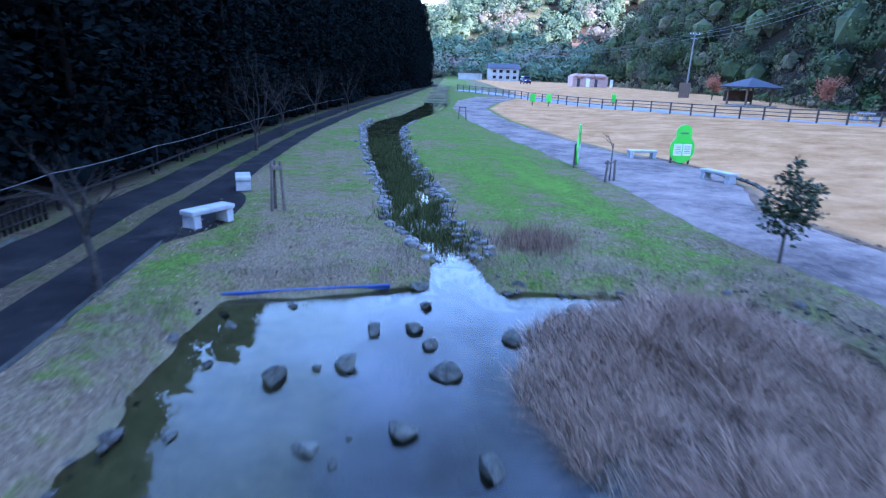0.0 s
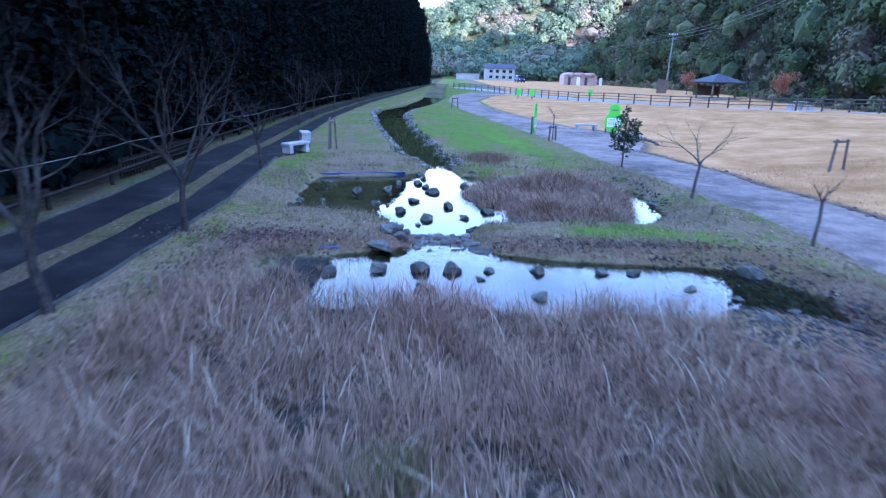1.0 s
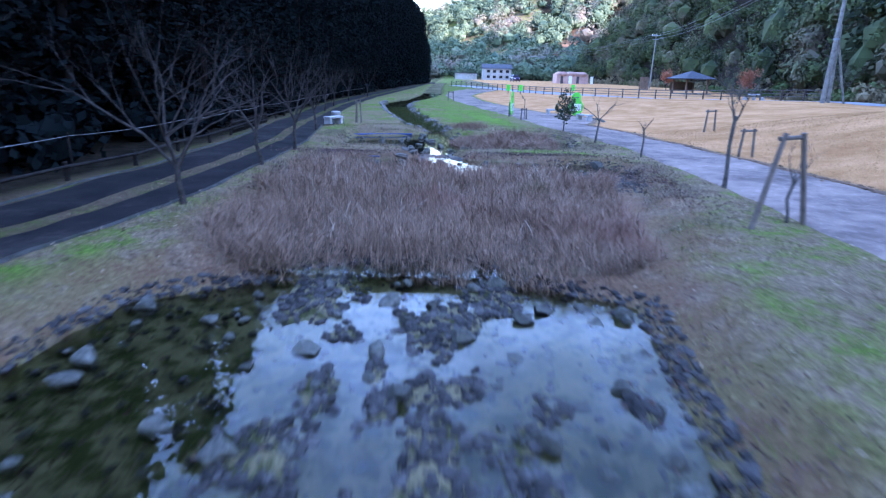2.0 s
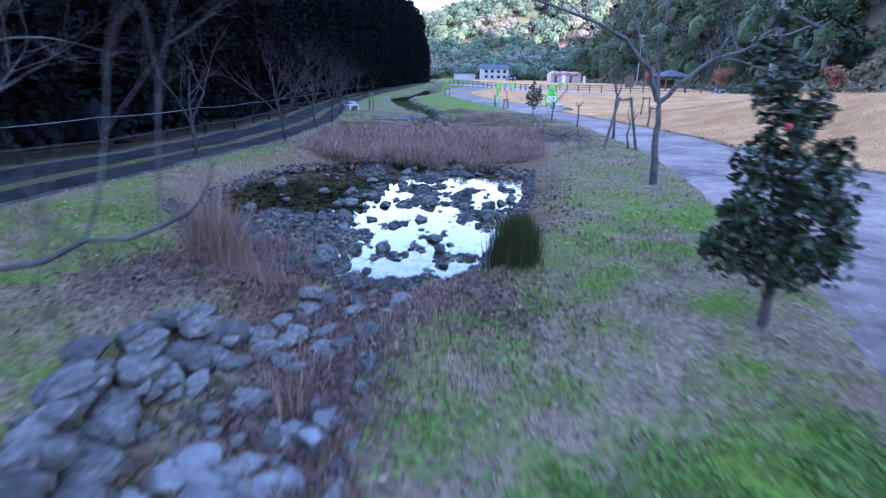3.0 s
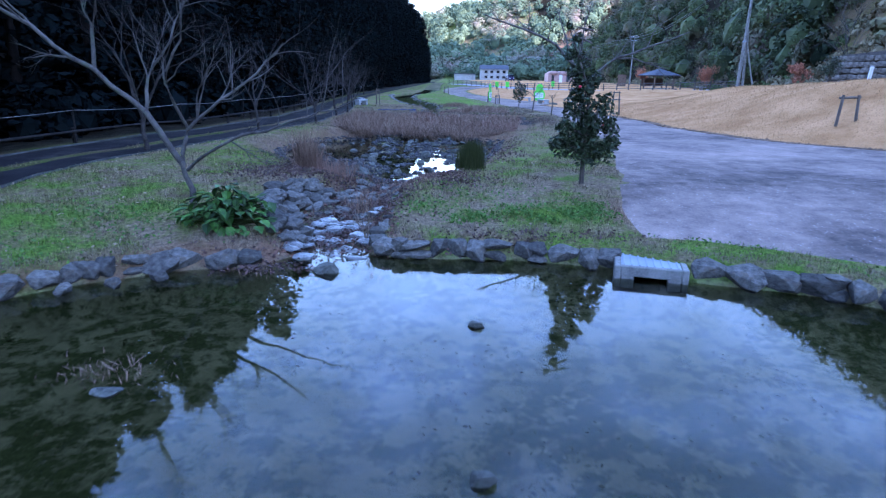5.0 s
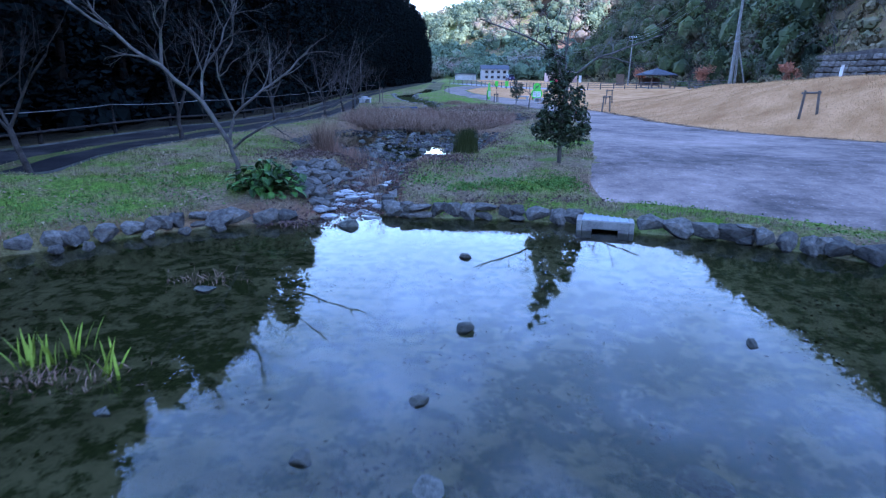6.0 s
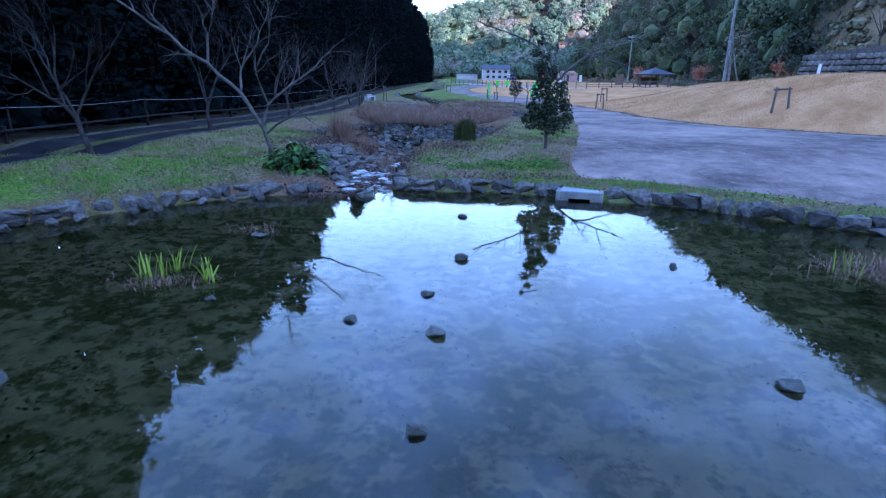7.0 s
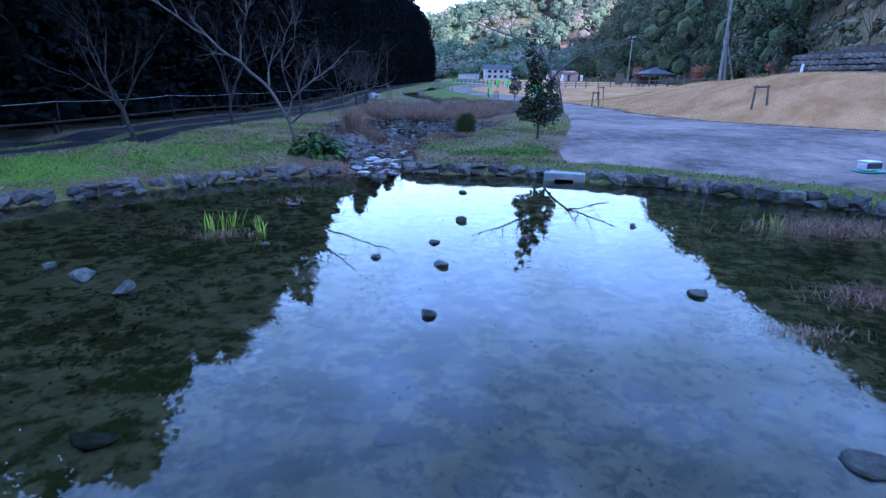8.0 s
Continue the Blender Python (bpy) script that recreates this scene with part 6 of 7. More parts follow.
def sign_board(x, y, turn, label):
    t = thing("park_sign", pose(x, y, float(land(x, y)), 0, 0, turn), label, "sign", "green park signs")
    for sign in (-1, 1):
        part("post", box(0.07, 0.07, 0.85, (sign * 0.36, 0.07, 0.425), bevel=0.008), M_BROWN, t, "dark brown post")
    bm = bmesh.new()
    ring = []
    for k in range(44):
        a = 2 * math.pi * k / 44
        cx, cz = math.sin(a), math.cos(a)
        z = 0.78 + 0.72 * cz
        body = 0.5 * math.sqrt(max(0, 1 - ((z - 0.58) / 0.52) ** 2)) if z < 1.1 else 0
        head = 0.31 * math.sqrt(max(0, 1 - ((z - 1.2) / 0.3) ** 2)) if z > 0.9 else 0
        half = max(body, head, 0.02)
        ring.append((half * (1 if cx >= 0 else -1) * min(1, abs(cx) * 6), z))
    front = [bm.verts.new((px_, -0.025, pz_)) for px_, pz_ in ring]
    f = bm.faces.new(front)
    back = bmesh.ops.extrude_face_region(bm, geom=[f])
    for v in back["geom"]:
        if isinstance(v, bmesh.types.BMVert):
            v.co.y += 0.05
    bmesh.ops.recalc_face_normals(bm, faces=bm.faces[:])
    board = part("board", bm, M_GREEN, t, "bright green shaped board")
    for sx in (-0.19, 0.19):
        panel = part("panel", box(0.33, 0.012, 0.44, (sx, -0.034, 0.56), bevel=0.003), M_WHITE, board, "white information panel")
        for k in range(5):
            part("text_bar", box(0.24, 0.006, 0.022, (sx, -0.043, 0.7 - k * 0.065), bevel=0), M_INK, panel)
    part("title_bar", box(0.34, 0.008, 0.07, (0, -0.031, 1.18), bevel=0), M_INK, board)
    return t


def build_park():
    bench(-4.5, 10.75, 1.0, 62, "pale granite bench on the dark track apron", "granite benches")
    bench(-5.05, 14.3, 0.8, 110, "pale granite bench at the end of the track apron", "granite benches")
    bench(7.9, 23.5, 1.15, 2, "pale granite bench on the path edge", "granite benches")
    bench(8.75, 18.5, 1.2, 115, "pale granite bench beside the curved kerb", "granite benches")
    sign_board(9.0, 22.3, 8, "green shaped information sign on two dark posts")
    sign_board(4.7, 20.7, 72, "green shaped sign on two posts at the path edge")
    for x, y, wide, high, turn in ((5.1, 17.8, 0.32, 0.72, 35), (11.75, 8.6, 0.34, 0.95, 10), (12.35, -12.2, 0.42, 0.85, 0), (5.75, -7.7, 0.35, 1.45, 20), (9.7, 1.3, 0.3, 0.9, 0), (1.0, 40, 0.4, 0.9, 0)):
        stake_frame(x, y, wide, high, turn, "leaning wooden stakes with a crossbar for a young tree", 4 if high < 1.2 else 14)
    t = thing("tree_stakes", pose(-3.6, 12.2, float(land(-3.6, 12.2)) - 0.03), "three tall stakes bound round a planted tree", "tree stakes", "tree stakes")
    for k in range(3):
        a = k * 2.1
        part("stake", rod((0.16 * math.cos(a), 0.16 * math.sin(a), 0), (0.1 * math.cos(a), 0.1 * math.sin(a), 1.1), 0.035, 0.03, 7), M_STAKE, t)
    part("binding", rod((0, 0, 0.92), (0, 0, 1.0), 0.13, 0.13, 10), M_STAKE, t)
    for x, y in ((8.2, 58.0), (9.6, 57.0), (16.6, 60.0)):
        t = thing("marker_sign", pose(x, y, float(land(x, y)), 0, 0, 10), "small green marker board on a short dark post", "sign", "small green markers")
        part("post", box(0.08, 0.08, 0.5, (0, 0.05, 0.25), bevel=0.01), M_BROWN, t)
        part("board", box(0.5, 0.05, 0.75, (0, 0, 0.75), bevel=0.02), M_GREEN, t, "green board")
    # kerbs of the track and of the sign plaza
    ys = steps((-27, 9.4, 0.25))
    for off, w in ((0.03, 0.03), (-2.4, 0.03)):
        e = along(ys, TRACK) + off
        ob = strip("kerb", ys, e - w, e + w, M_KERB, 0.035, "narrow worn concrete kerb of the farm track", "kerb", 5, 0.03)
    ys = steps((-16, 24, 0.25))
    e = along(ys, PATH_R)
    strip("trim", ys, e - 0.05, e + 0.16, M_DIRT, 0.04, "ragged line of bare brown earth between path and meadow", "earth edge", 5, 0.14)
    for k in range(16):
        a = k / 15
        rock(9.35 + 0.4 * math.sin(a * 3), 16.6 + a * 3.4, 0.14, 0.22, 500 + k, "rounded kerb stone at the plaza edge", "kerb stones", 0.7)
    # rope fence at the foot of the wood
    t = thing("rope_fence", Matrix(), "sagging white rope on thin posts along the wood", "fence")
    py = [-30 + k * 5.2 for k in range(16)]
    tops = []
    for y in py:
        x = float(along(y, WOODS)) + 0.55
        z = float(land(x, y))
        part("post", rod((x, y, z - 0.05), (x, y, z + 0.78), 0.022, 0.02, 6), M_RAIL, t)
        tops.append(Vector((x, y, z + 0.72)))
    ropes = []
    for a, b in zip(tops, tops[1:]):
        ropes.append([(a.lerp(b, f / 8) - Vector((0, 0, 0.05 * (1 - (f / 4 - 1) ** 2))), 0.007) for f in range(9)])
    child(new("rope", mesh_from("rope", *tubes(ropes, 5), M_WIRE)), t)
    t = thing("low_rail", Matrix(), "low weathered log rail along the far side of the track", "rail")
    tops = []
    for k in range(24):
        y = -27 + k * 2.4
        x = float(along(y, TRACK)) - 2.75
        z = float(land(x, y))
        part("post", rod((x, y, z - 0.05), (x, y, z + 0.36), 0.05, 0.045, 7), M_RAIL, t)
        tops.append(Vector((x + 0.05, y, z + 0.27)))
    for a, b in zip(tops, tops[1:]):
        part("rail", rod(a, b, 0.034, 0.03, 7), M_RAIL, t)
    t = thing("picket_fence", Matrix(), "low weathered picket fence at the wood edge", "fence")
    for k in range(34):
        y = 5.0 + k * 0.17
        x = float(along(y, WOODS)) + 0.9
        z = float(land(x, y))
        part("picket", box(0.05, 0.03, 0.5, (x, y, z + 0.22), bevel=0), M_RAIL, t)
    for h in (0.12, 0.36):
        part("rail", rod((float(along(5.0, WOODS)) + 0.93, 5.0, 0.25 + h), (float(along(10.6, WOODS)) + 0.93, 10.6, 0.22 + h), 0.02, 0.02, 5), M_RAIL, t)
    # blue liner showing at the pond edge
    for pts, z in (([(-3.05, 7.5), (-1.75, 7.85), (-0.75, 8.1)], 0.05), ([(-2.3, 0.3), (-1.2, 0.3)], 0.12)):
        bm = bmesh.new()
        for (ax, ay), (bx, by) in zip(pts, pts[1:]):
            d = math.hypot(bx - ax, by - ay)
            box(d, 0.03, 0.09, ((ax + bx) / 2, (ay + by) / 2, z), pose(0, 0, 0, 25, 0, math.degrees(math.atan2(by - ay, bx - ax))), 0.008, bm)
        me = bpy.data.meshes.new("pond_liner")
        bm.to_mesh(me)
        bm.free()
        me.materials.append(M_BLUE)
        tagged(new("pond_liner", me), "edge of blue plastic pond liner at the waterline", "liner")


M_BLUE = surface("blue_liner", (0.012, 0.03, 0.11), (0.025, 0.065, 0.22), 4, 0.5, 40, 0.004)
build_park()


def build_meadow_edge():
    """The brown road fence, poles, wires, pavilion and what lies beyond."""
    pts = [Vector((x, y, 0)) for y, x in sorted(FENCE_X) if 28 <= y]
    fence = thing("road_fence", Matrix(), "dark brown steel post-and-rail fence along the road", "fence")
    last = None
    for a, b in zip(pts, pts[1:]):
        n = max(1, round((b - a).length / 1.75))
        for k in range(n):
            p = a.lerp(b, k / n)
            z = float(land(p.x, p.y))
            top = Vector((p.x, p.y, z + 0.85))
            part("post", box(0.1, 0.1, 0.95, (p.x, p.y, z + 0.43), bevel=0.008), M_BROWN, fence)
            if last is not None:
                for h, r in ((0.0, 0.035), (-0.25, 0.028), (-0.5, 0.028)):
                    part("rail", rod(last + Vector((0, 0, h)), top + Vector((0, 0, h)), r, r, 6), M_BROWN, fence)
            last = top

    def pole(x, y, high, lean, label, arms=True):
        t = thing("utility_pole", pose(x, y, float(land(x, y)) - 0.1, 0, lean, 0), label, "pole", "utility poles")
        part("shaft", rod((0, 0, 0), (0, 0, high), 0.17, 0.1, 12), M_CONCRETE, t, "tapered concrete shaft")
        if arms:
            part("crossarm", box(1.7, 0.1, 0.1, (0, 0, high - 0.4)), M_STEEL, t, "galvanised crossarm")
            part("crossarm", box(1.3, 0.1, 0.1, (0, 0, high - 1.1)), M_STEEL, t, "galvanised crossarm")
            for k in (-0.75, -0.3, 0.3, 0.75):
                part("insulator", rod((k, 0, high - 0.35), (k, 0, high - 0.15), 0.05, 0.04, 8), M_WHITE, t)
        return t
    far_h = 11.6 - float(land(41.0, 104.0))
    pole(41.0, 104.0, far_h, 0.8, "slim concrete utility pole at the foot of the hill")
    near = pole(28.4, 28.0, 11.0, 1.0, "tall concrete utility pole with two slanting braces", False)
    part("brace", rod((0.75, 0.5, 0), (0.2, 0.1, 5.6), 0.12, 0.1, 10), M_CONCRETE, near, "steep concrete brace")
    part("brace", rod((1.55, -0.1, 0), (0.18, 0, 4.6), 0.075, 0.065, 10), M_CONCRETE, near, "thin slanting brace")
    part("collar", rod((0, 0, 4.5), (0, 0, 4.62), 0.19, 0.19, 12), M_STEEL, near, "steel band")
    lines = []
    base = Vector((41.1, 104, 11.2))
    for dz, dx in ((0, -0.7), (0, 0.7), (-0.7, 0)):
        a = base + Vector((dx, 0, dz))
        for b in (Vector((27.3 + dx, 28.2, 11.6 + dz)), Vector((30 + dx, 175, 11 + dz))):
            lines.append([(a.lerp(b, f / 10) - Vector((0, 0, 1.1 * (1 - (f / 5 - 1) ** 2))), 0.022) for f in range(11)])
    for dz in (0, -0.7):
        a, b = Vector((27.3, 28.2, 11.4 + dz)), Vector((42, -40, 13 + dz))
        lines.append([(a.lerp(b, f / 10) - Vector((0, 0, 1.1 * (1 - (f / 5 - 1) ** 2))), 0.016) for f in range(11)])
    tagged(new("power_lines", mesh_from("power_lines", *tubes(lines, 4), M_CABLE)), "black overhead wires strung between the poles", "cable")

    px_, py_, wide = 36.6, 73.0, 2.55
    gz = float(land(px_, py_))
    t = thing("pavilion", pose(px_, py_, gz, 0, 0, 12), "open park shelter with a dark hipped slate roof", "pavilion")
    part("floor_slab", box(4.4, 4.4, 0.14, (0, 0, 0.05)), M_CONCRETE, t)
    bm = bmesh.new()
    ring = [bm.verts.new((sx * wide, sy * wide, 3.0 - gz)) for sx, sy in ((-1, -1), (1, -1), (1, 1), (-1, 1))]
    low = [bm.verts.new((v.co.x * 0.97, v.co.y * 0.97, v.co.z - 0.14)) for v in ring]
    tip = bm.verts.new((0, 0, 4.1 - gz))
    for k in range(4):
        bm.faces.new((ring[k], ring[(k + 1) % 4], tip))
        bm.faces.new((low[k], low[(k + 1) % 4], ring[(k + 1) % 4], ring[k]))
    bm.faces.new(low[::-1])
    bmesh.ops.recalc_face_normals(bm, faces=bm.faces[:])
    part("roof", bm, M_SLATE, t, "dark slate hipped roof")
    part("finial", rod((0, 0, 4.02 - gz), (0, 0, 4.3 - gz), 0.12, 0.05, 8), M_SLATE, t)
    for sx in (-1, 1):
        for sy in (-1, 1):
            part("post", box(0.2, 0.2, 2.9 - gz, (sx * 1.7, sy * 1.7, (2.9 - gz) / 2)), M_WOOD, t)
    part("bench_seat", box(3.0, 0.4, 0.08, (0, 1.5, 0.48)), M_WOOD, t)
    part("lattice", box(4.0, 0.06, 1.3, (0, 2.1, 1.1)), M_WOOD, t)

    gz = float(land(34, 147))
    t = thing("toilet_block", pose(33.8, 147, gz, 0, 0, 4), "small pink brick toilet block with three vaulted roofs", "building")
    part("wall", box(8.6, 4.4, 2.5, (0, 0, 1.25), bevel=0.03), M_BRICK, t)
    for k in range(3):
        bm = bmesh.new()
        bmesh.ops.create_cone(bm, cap_ends=True, segments=20, radius1=1.25, radius2=1.25, depth=4.5, matrix=Matrix.Translation((-2.6 + k * 2.6, 0, 2.45)) @ pose(0, 0, 0, 90, 0, 0) @ Matrix.Diagonal((1, 0.5, 1, 1)))
        part("vault", bm, M_BRICK, t, "low vaulted roof", True)
    # panels on the solid wall; the near-black ones paint shade of open doorways
    for k, (x, w, h) in enumerate(((-2.9, 0.7, 1.9), (-0.6, 0.9, 2.0), (1.4, 0.7, 1.9))):
        part("doorway", box(w, 0.2, h, (x, -2.16, h / 2), bevel=0), M_DARK if k != 1 else M_WHITE, t, "near-black panel for the shade in a doorway" if k != 1 else "white door")
    part("sign_panel", box(0.7, 0.3, 1.9, (5.6, -1, 0.95)), M_WHITE, t, "white notice board")
    t = thing("timber_screen", pose(35.3, 90, float(land(35.3, 90))), "brown timber screen at the foot of the hill", "screen")
    for k in range(6):
        part("board", box(0.24, 0.06, 2.2, (-0.7 + k * 0.27, 0, 1.1)), M_WOOD, t)
    part("rail", box(1.7, 0.05, 0.14, (0, 0.06, 1.9)), M_WOOD, t)
    gz = float(land(33, 47))
    t = thing("stone_table", pose(33, 47, gz), "round pale stone table in the meadow", "table")
    part("tabletop", rod((0, 0, 0.62), (0, 0, 0.72), 0.6, 0.6, 18), M_GRANITE, t)
    part("pedestal", rod((0, 0, 0), (0, 0, 0.62), 0.22, 0.18, 12), M_GRANITE, t)
    for k in range(4):
        a = k * 1.57 + 0.4
        s = thing("stone_stool", pose(33 + math.cos(a) * 1.1, 47 + math.sin(a) * 1.1, gz), "short round stone stool beside the table", "stool", "stone stools")
        part("seat", rod((0, 0, 0), (0, 0, 0.42), 0.2, 0.17, 12), M_GRANITE, s)

    gz = float(land(20, 226))
    t = thing("house", pose(20, 226, gz, 0, 0, 3), "white two-storey house with a tiled roof", "house")
    part("wall", box(11, 7, 4.4, (0, 0, 2.2)), M_PLASTER, t)
    bm = bmesh.new()
    v = [bm.verts.new(p) for p in ((-6, -4, 4.3), (6, -4, 4.3), (6, 4, 4.3), (-6, 4, 4.3), (-6, 0, 6.1), (6, 0, 6.1))]
    for q in ((0, 1, 5, 4), (3, 4, 5, 2), (0, 4, 3), (1, 2, 5), (0, 3, 2, 1)):
        bm.faces.new([v[i] for i in q])
    part("roof", bm, M_SLATE, t, "grey tiled roof")
    for x in (-3.6, -1.2, 1.4, 3.9):
        for z in (1.2, 3.3):
            part("window", box(1.2, 0.1, 1.0, (x, -3.53, z), bevel=0), M_GLASS, t, "dark window")
    t = thing("shed", pose(8, 232, float(land(8, 232))), "long low white shed beside the house", "building")
    part("wall", box(9, 5, 2.4, (0, 0, 1.2)), M_PLASTER, t)
    part("roof", box(9.6, 5.6, 0.25, (0, 0, 2.5)), M_SLATE, t)
    t = thing("bridge", pose(52, 268, float(land(52, 268)) + 6), "pale road viaduct across the valley end", "bridge")
    part("deck", box(46, 4, 1.3, (0, 0, 0)), M_CONCRETE, t)
    for k in range(5):
        part("pier", box(1.4, 2, 9, (-18 + k * 9, 0, -5)), M_CONCRETE, t)
    t = thing("van", pose(20.3, 160, float(land(20.3, 160)), 0, 0, 10), "dark purple van parked at the road end", "car")
    bm = box(1.9, 4.4, 1.0, (0, 0, 0.85), bevel=0.15)
    part("body", bm, M_CAR, t)
    part("cabin", box(1.7, 3.1, 0.8, (0, 0.3, 1.6), bevel=0.18), M_CAR, t)
    part("windscreen", box(1.45, 0.08, 0.55, (0, -1.27, 1.62), bevel=0.02), M_GLASS, t)
    for sx in (-1, 1):
        for sy in (-1.4, 1.4):
            part("wheel", rod((sx * 0.82, sy, 0.33), (sx * 0.98, sy, 0.33), 0.33, 0.33, 16), M_DARK, t)
        part("headlight", box(0.35, 0.06, 0.18, (sx * 0.65, -2.2, 0.95), bevel=0.02), M_WHITE, t)
    # stone revetment on the slope above the meadow
    t = thing("retaining_wall", Matrix(), "sloping retaining wall of dark stone blocks", "wall", kind="structure")
    rng = random.Random(12)
    bm = bmesh.new()
    bmesh.ops.create_cube(bm, size=1)
    bmesh.ops.bevel(bm, geom=bm.edges[:], offset=0.12, segments=1, affect="EDGES")
    block = bpy.data.meshes.new("block")
    bm.to_mesh(block)
    bm.free()
    block.materials.append(M_REVET)
    a, b = Vector((25.2, 9.5, 2.45)), Vector((34.5, -13.0, 2.6))
    d = (b - a).normalized()
    turn = math.degrees(math.atan2(d.y, d.x))
    out = Vector((-d.y, d.x, 0))
    bm = bmesh.new()
    rows_ = []
    for p, h in ((a, 1.15), (b, 3.1)):
        rows_.append([bm.verts.new(p + out * o + Vector((0, 0, z))) for o, z in ((0.12, -0.9), (0.1 + h * 0.22, h), (1.6 + h * 0.2, h), (1.6, -0.9))])
    for k in range(4):
        bm.faces.new((rows_[0][k], rows_[0][(k + 1) % 4], rows_[1][(k + 1) % 4], rows_[1][k]))
    for r in rows_:
        bm.faces.new(r)
    bmesh.ops.recalc_face_normals(bm, faces=bm.faces[:])
    part("backing", bm, M_DARKBARK, t, "dark earth between the blocks")
    for row in range(-2, 9):
        at = rng.uniform(-0.3, 0)
        while at < (b - a).length and row * 0.36 + 0.2 < 1.15 + at * 0.078:
            w = rng.uniform(0.3, 0.62)
            p = a + d * (at + w / 2) + Vector((0, 0, 0.2 + row * 0.36)) + out * (0.1 + row * 0.085)
            ob = child(new("block", block), t)
            ob.matrix_world = pose(p.x, p.y, p.z, -14 + rng.uniform(-9, 9), rng.uniform(-9, 9), turn + rng.uniform(-9, 9)) @ Matrix.Diagonal((w * 0.97, 0.4, rng.uniform(0.29, 0.37), 1))
            at += w
    t = thing("marker_post", pose(17.7, -5.0, float(land(17.7, -5.0)), 0, 5, 0), "white marker post on the meadow crest", "post")
    part("shaft", box(0.1, 0.1, 0.62, (0, 0, 0.3), bevel=0.01), M_WHITE, t)
    part("cap", box(0.13, 0.13, 0.05, (0, 0, 0.63), bevel=0.01), M_CONCRETE, t)
    t = thing("cooler_bag", pose(9.19, -22.73, float(land(9.19, -22.73)) + 0.05, 0, 0, 15), "small white cooler bag on a teal cloth", "bag")
    part("body", box(0.3, 0.24, 0.16, (0, 0, 0.1), bevel=0.03), M_WHITE, t)
    part("lid", box(0.31, 0.25, 0.03, (0, 0, 0.19), bevel=0.012), M_WHITE, t, "white lid")
    part("strap", box(0.34, 0.03, 0.1, (0, -0.125, 0.12), bevel=0.01), M_DARK, t, "dark strap")
    part("cloth", box(0.55, 0.34, 0.012, (0.08, 0, 0.006), bevel=0.003), M_TEAL, t, "teal ground cloth")


build_meadow_edge()


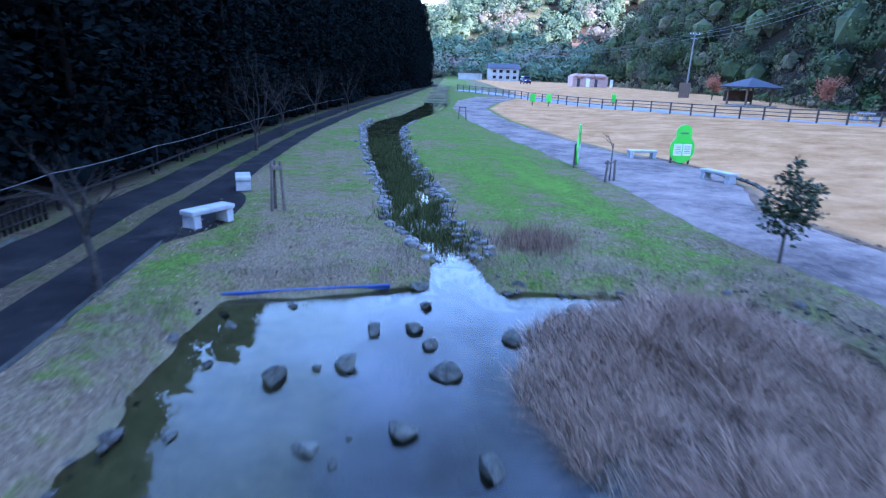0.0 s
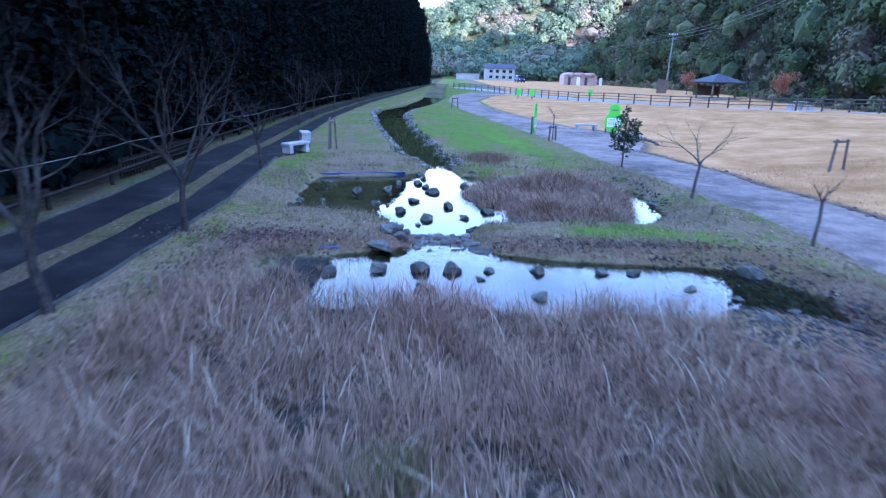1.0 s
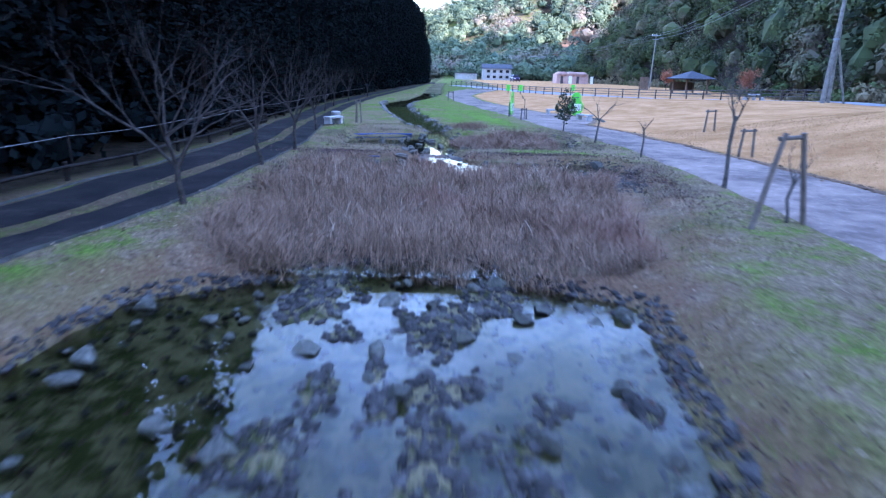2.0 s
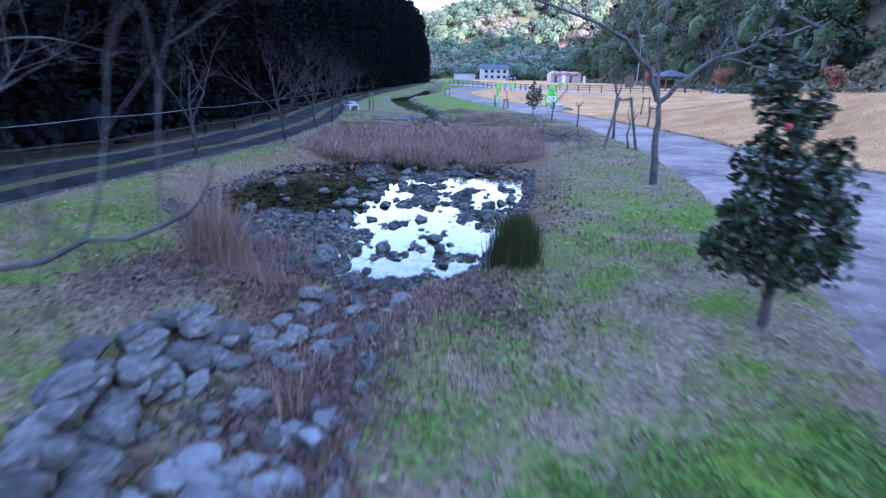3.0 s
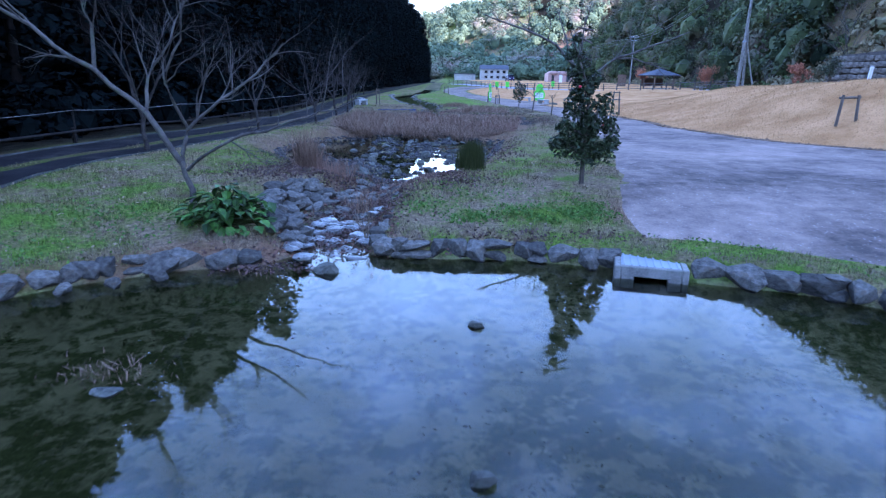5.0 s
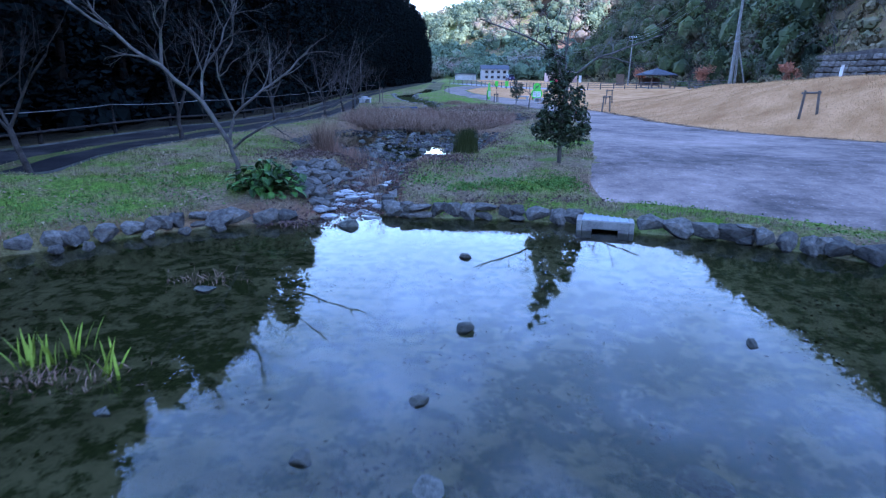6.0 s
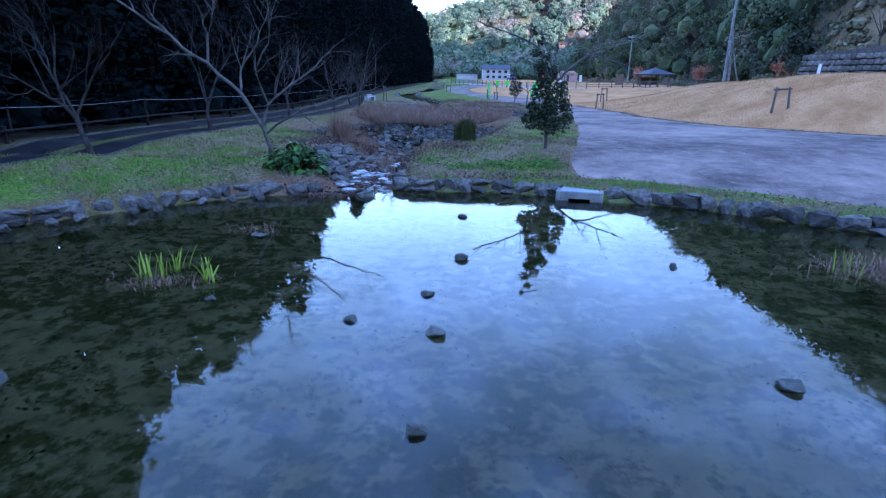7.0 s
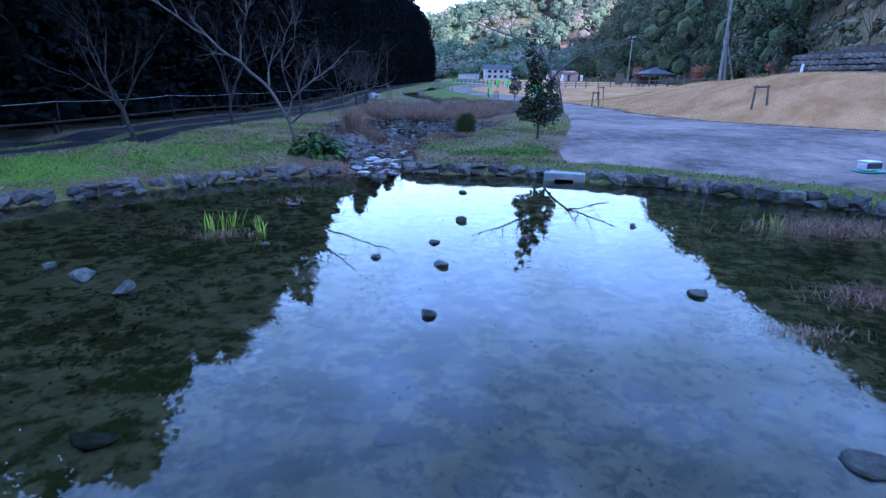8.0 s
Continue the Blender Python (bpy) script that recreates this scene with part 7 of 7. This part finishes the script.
def build_hill_foot():
    """Shrubs and autumn trees at the foot of the slope."""
    rng = random.Random(14)
    spots = [(41.8, 66, 1.6, M_RUSSET, "russet autumn tree below the wood"), (37.8, 86, 1.5, M_RUSSET, "dull red autumn tree below the wood"), (33.5, 27, 1.1, M_RUSSET, "russet shrub beside the utility pole"), (19.6, 0.5, 0.62, M_CAMELLIA, "round clipped evergreen shrub on the meadow crest")]
    for k, (x, y, r, material, label) in enumerate(spots):
        crown = [(rng.uniform(-0.5, 0.5) * r, rng.uniform(-0.4, 0.4) * r, r * 1.3 + rng.uniform(-0.4, 0.7) * r, r * rng.uniform(0.35, 0.6)) for _ in range(9)]
        leafy_tree("shrub" if r < 1 else "autumn_tree", x, y, crown, 90 + k, label, "shrub" if r < 1 else "tree", material, 0.07 * (3 if r > 1 else 1), 1700, 0.06)
    n = np.random.default_rng(15)
    ys = n.uniform(-40, 170, 5000)
    xs = along(ys, HILL) + n.uniform(-2.5, 4.5, 5000)
    v, f = blades(xs, ys, land(xs, ys) - 0.05, n.uniform(0.2, 0.8, len(xs)), 0.05, 0.6, n, 2, 0.3)
    tagged(new("hill_scrub", mesh_from("hill_scrub", v, f, M_SCRUB, False)), "dry grass at the foot of the wooded hill", "scrub", kind="stuff")
    bushes = []
    for k in range(640):
        y = n.uniform(-30, 175) if k < 420 else n.uniform(-30, 30)
        x = float(along(y, HILL)) + (n.uniform(-1.2, 5.5) if k < 420 else n.uniform(2, 15))
        r = n.uniform(0.4, 1.15)
        bushes.append((x, y, float(land(x, y)) + r * 0.45, r, r * n.uniform(0.7, 1.2)))
    v, f = lumpy_crowns(bushes, n, 6, 14, 0.34)
    tagged(new("hill_bushes", mesh_from("hill_bushes", v, f, M_SCRUB, False)), "olive and brown bushes on the lower slope", "scrub", kind="stuff")
    first = None
    for k in range(22):
        y = -8 + k * 7.5 + rng.uniform(-2.5, 2.5)
        x = float(along(y, HILL)) + rng.uniform(0.3, 4.5)
        at = pose(x, y, float(land(x, y)) - 0.05, 0, 0, rng.uniform(0, 360))
        if first is None or k == 1:
            source = bare_tree(x, y, 5.2, 95 + k, "bare grey winter tree on the lower slope", 5, 0.16, 0.07, 0.55, (0, 0), "bare trees on the slope")
            first = first or source
        else:
            copy_thing(source if k % 2 else first, at @ Matrix.Scale(rng.uniform(0.7, 1.2), 4))


M_SCRUB = leafy("hill_scrub", (0.05, 0.046, 0.026), (0.23, 0.185, 0.11), 0.9, (0.055, 0.085, 0.03), 0.5, 0.1, 0.35, 0.6, 0.15)
build_hill_foot()


def build_clods():
    """Crumbs of earth and small stones strewn along the meadow's foot."""
    rng = np.random.default_rng(41)
    y = rng.uniform(-22, 14, 1500)
    x = along(y, PATH_R) + rng.normal(0.05, 0.14, 1500)
    cobbles("earth_clods", x, y, land(x, y) + 0.03, 0.02 + 0.1 * rng.uniform(0, 1, 1500) ** 4, M_DIRT, "crumbs of earth and stones along the meadow edge", 6)


build_clods()


def build_litter():
    """Fallen leaves and pale flecks lying on the turf and in the channel."""
    rng = np.random.default_rng(71)

    def turf_only(x, y):
        d = np.minimum.reduce([inside_distance(x, y, p) for p in (POND_ONE, POND_TWO, POND_MID, POND_LOW)])
        return (d > 0.05) & (x < along(y, PATH_L)) & (x > along(y, TRACK))
    x, y = scatter(rng, 11000, -6, 8, -27, 13, turf_only)
    v, f = leaves(np.stack([x, y, land(x, y) + 0.025], -1), 0.05, rng, 0.25)
    tagged(new("leaf_litter", mesh_from("leaf_litter", v, f, M_LITTER, False)), "scattered fallen brown leaves on the turf", "leaf litter", kind="stuff")
    x, y = scatter(rng, 5000, -2.6, 2.6, -22.4, -18.0, lambda a, b: (np.abs(inside_distance(a, b, POND_MID) - 0.35) < 0.45) | (np.abs(band_distance(a, b, CHANNEL)) < 0.3))
    v, f = leaves(np.stack([x, y, land(x, y) + 0.02], -1), 0.07, rng, 0.3)
    tagged(new("leaf_litter", mesh_from("leaf_litter", v, f, M_RUST, False)), "drift of russet dead leaves round the stony pond", "leaf litter", kind="stuff")


M_LITTER = leafy("fallen_leaf", (0.06, 0.035, 0.02), (0.32, 0.24, 0.15), 0.8)
M_RUST = leafy("rust_leaf", (0.05, 0.02, 0.014), (0.17, 0.08, 0.05), 0.8)
build_litter()
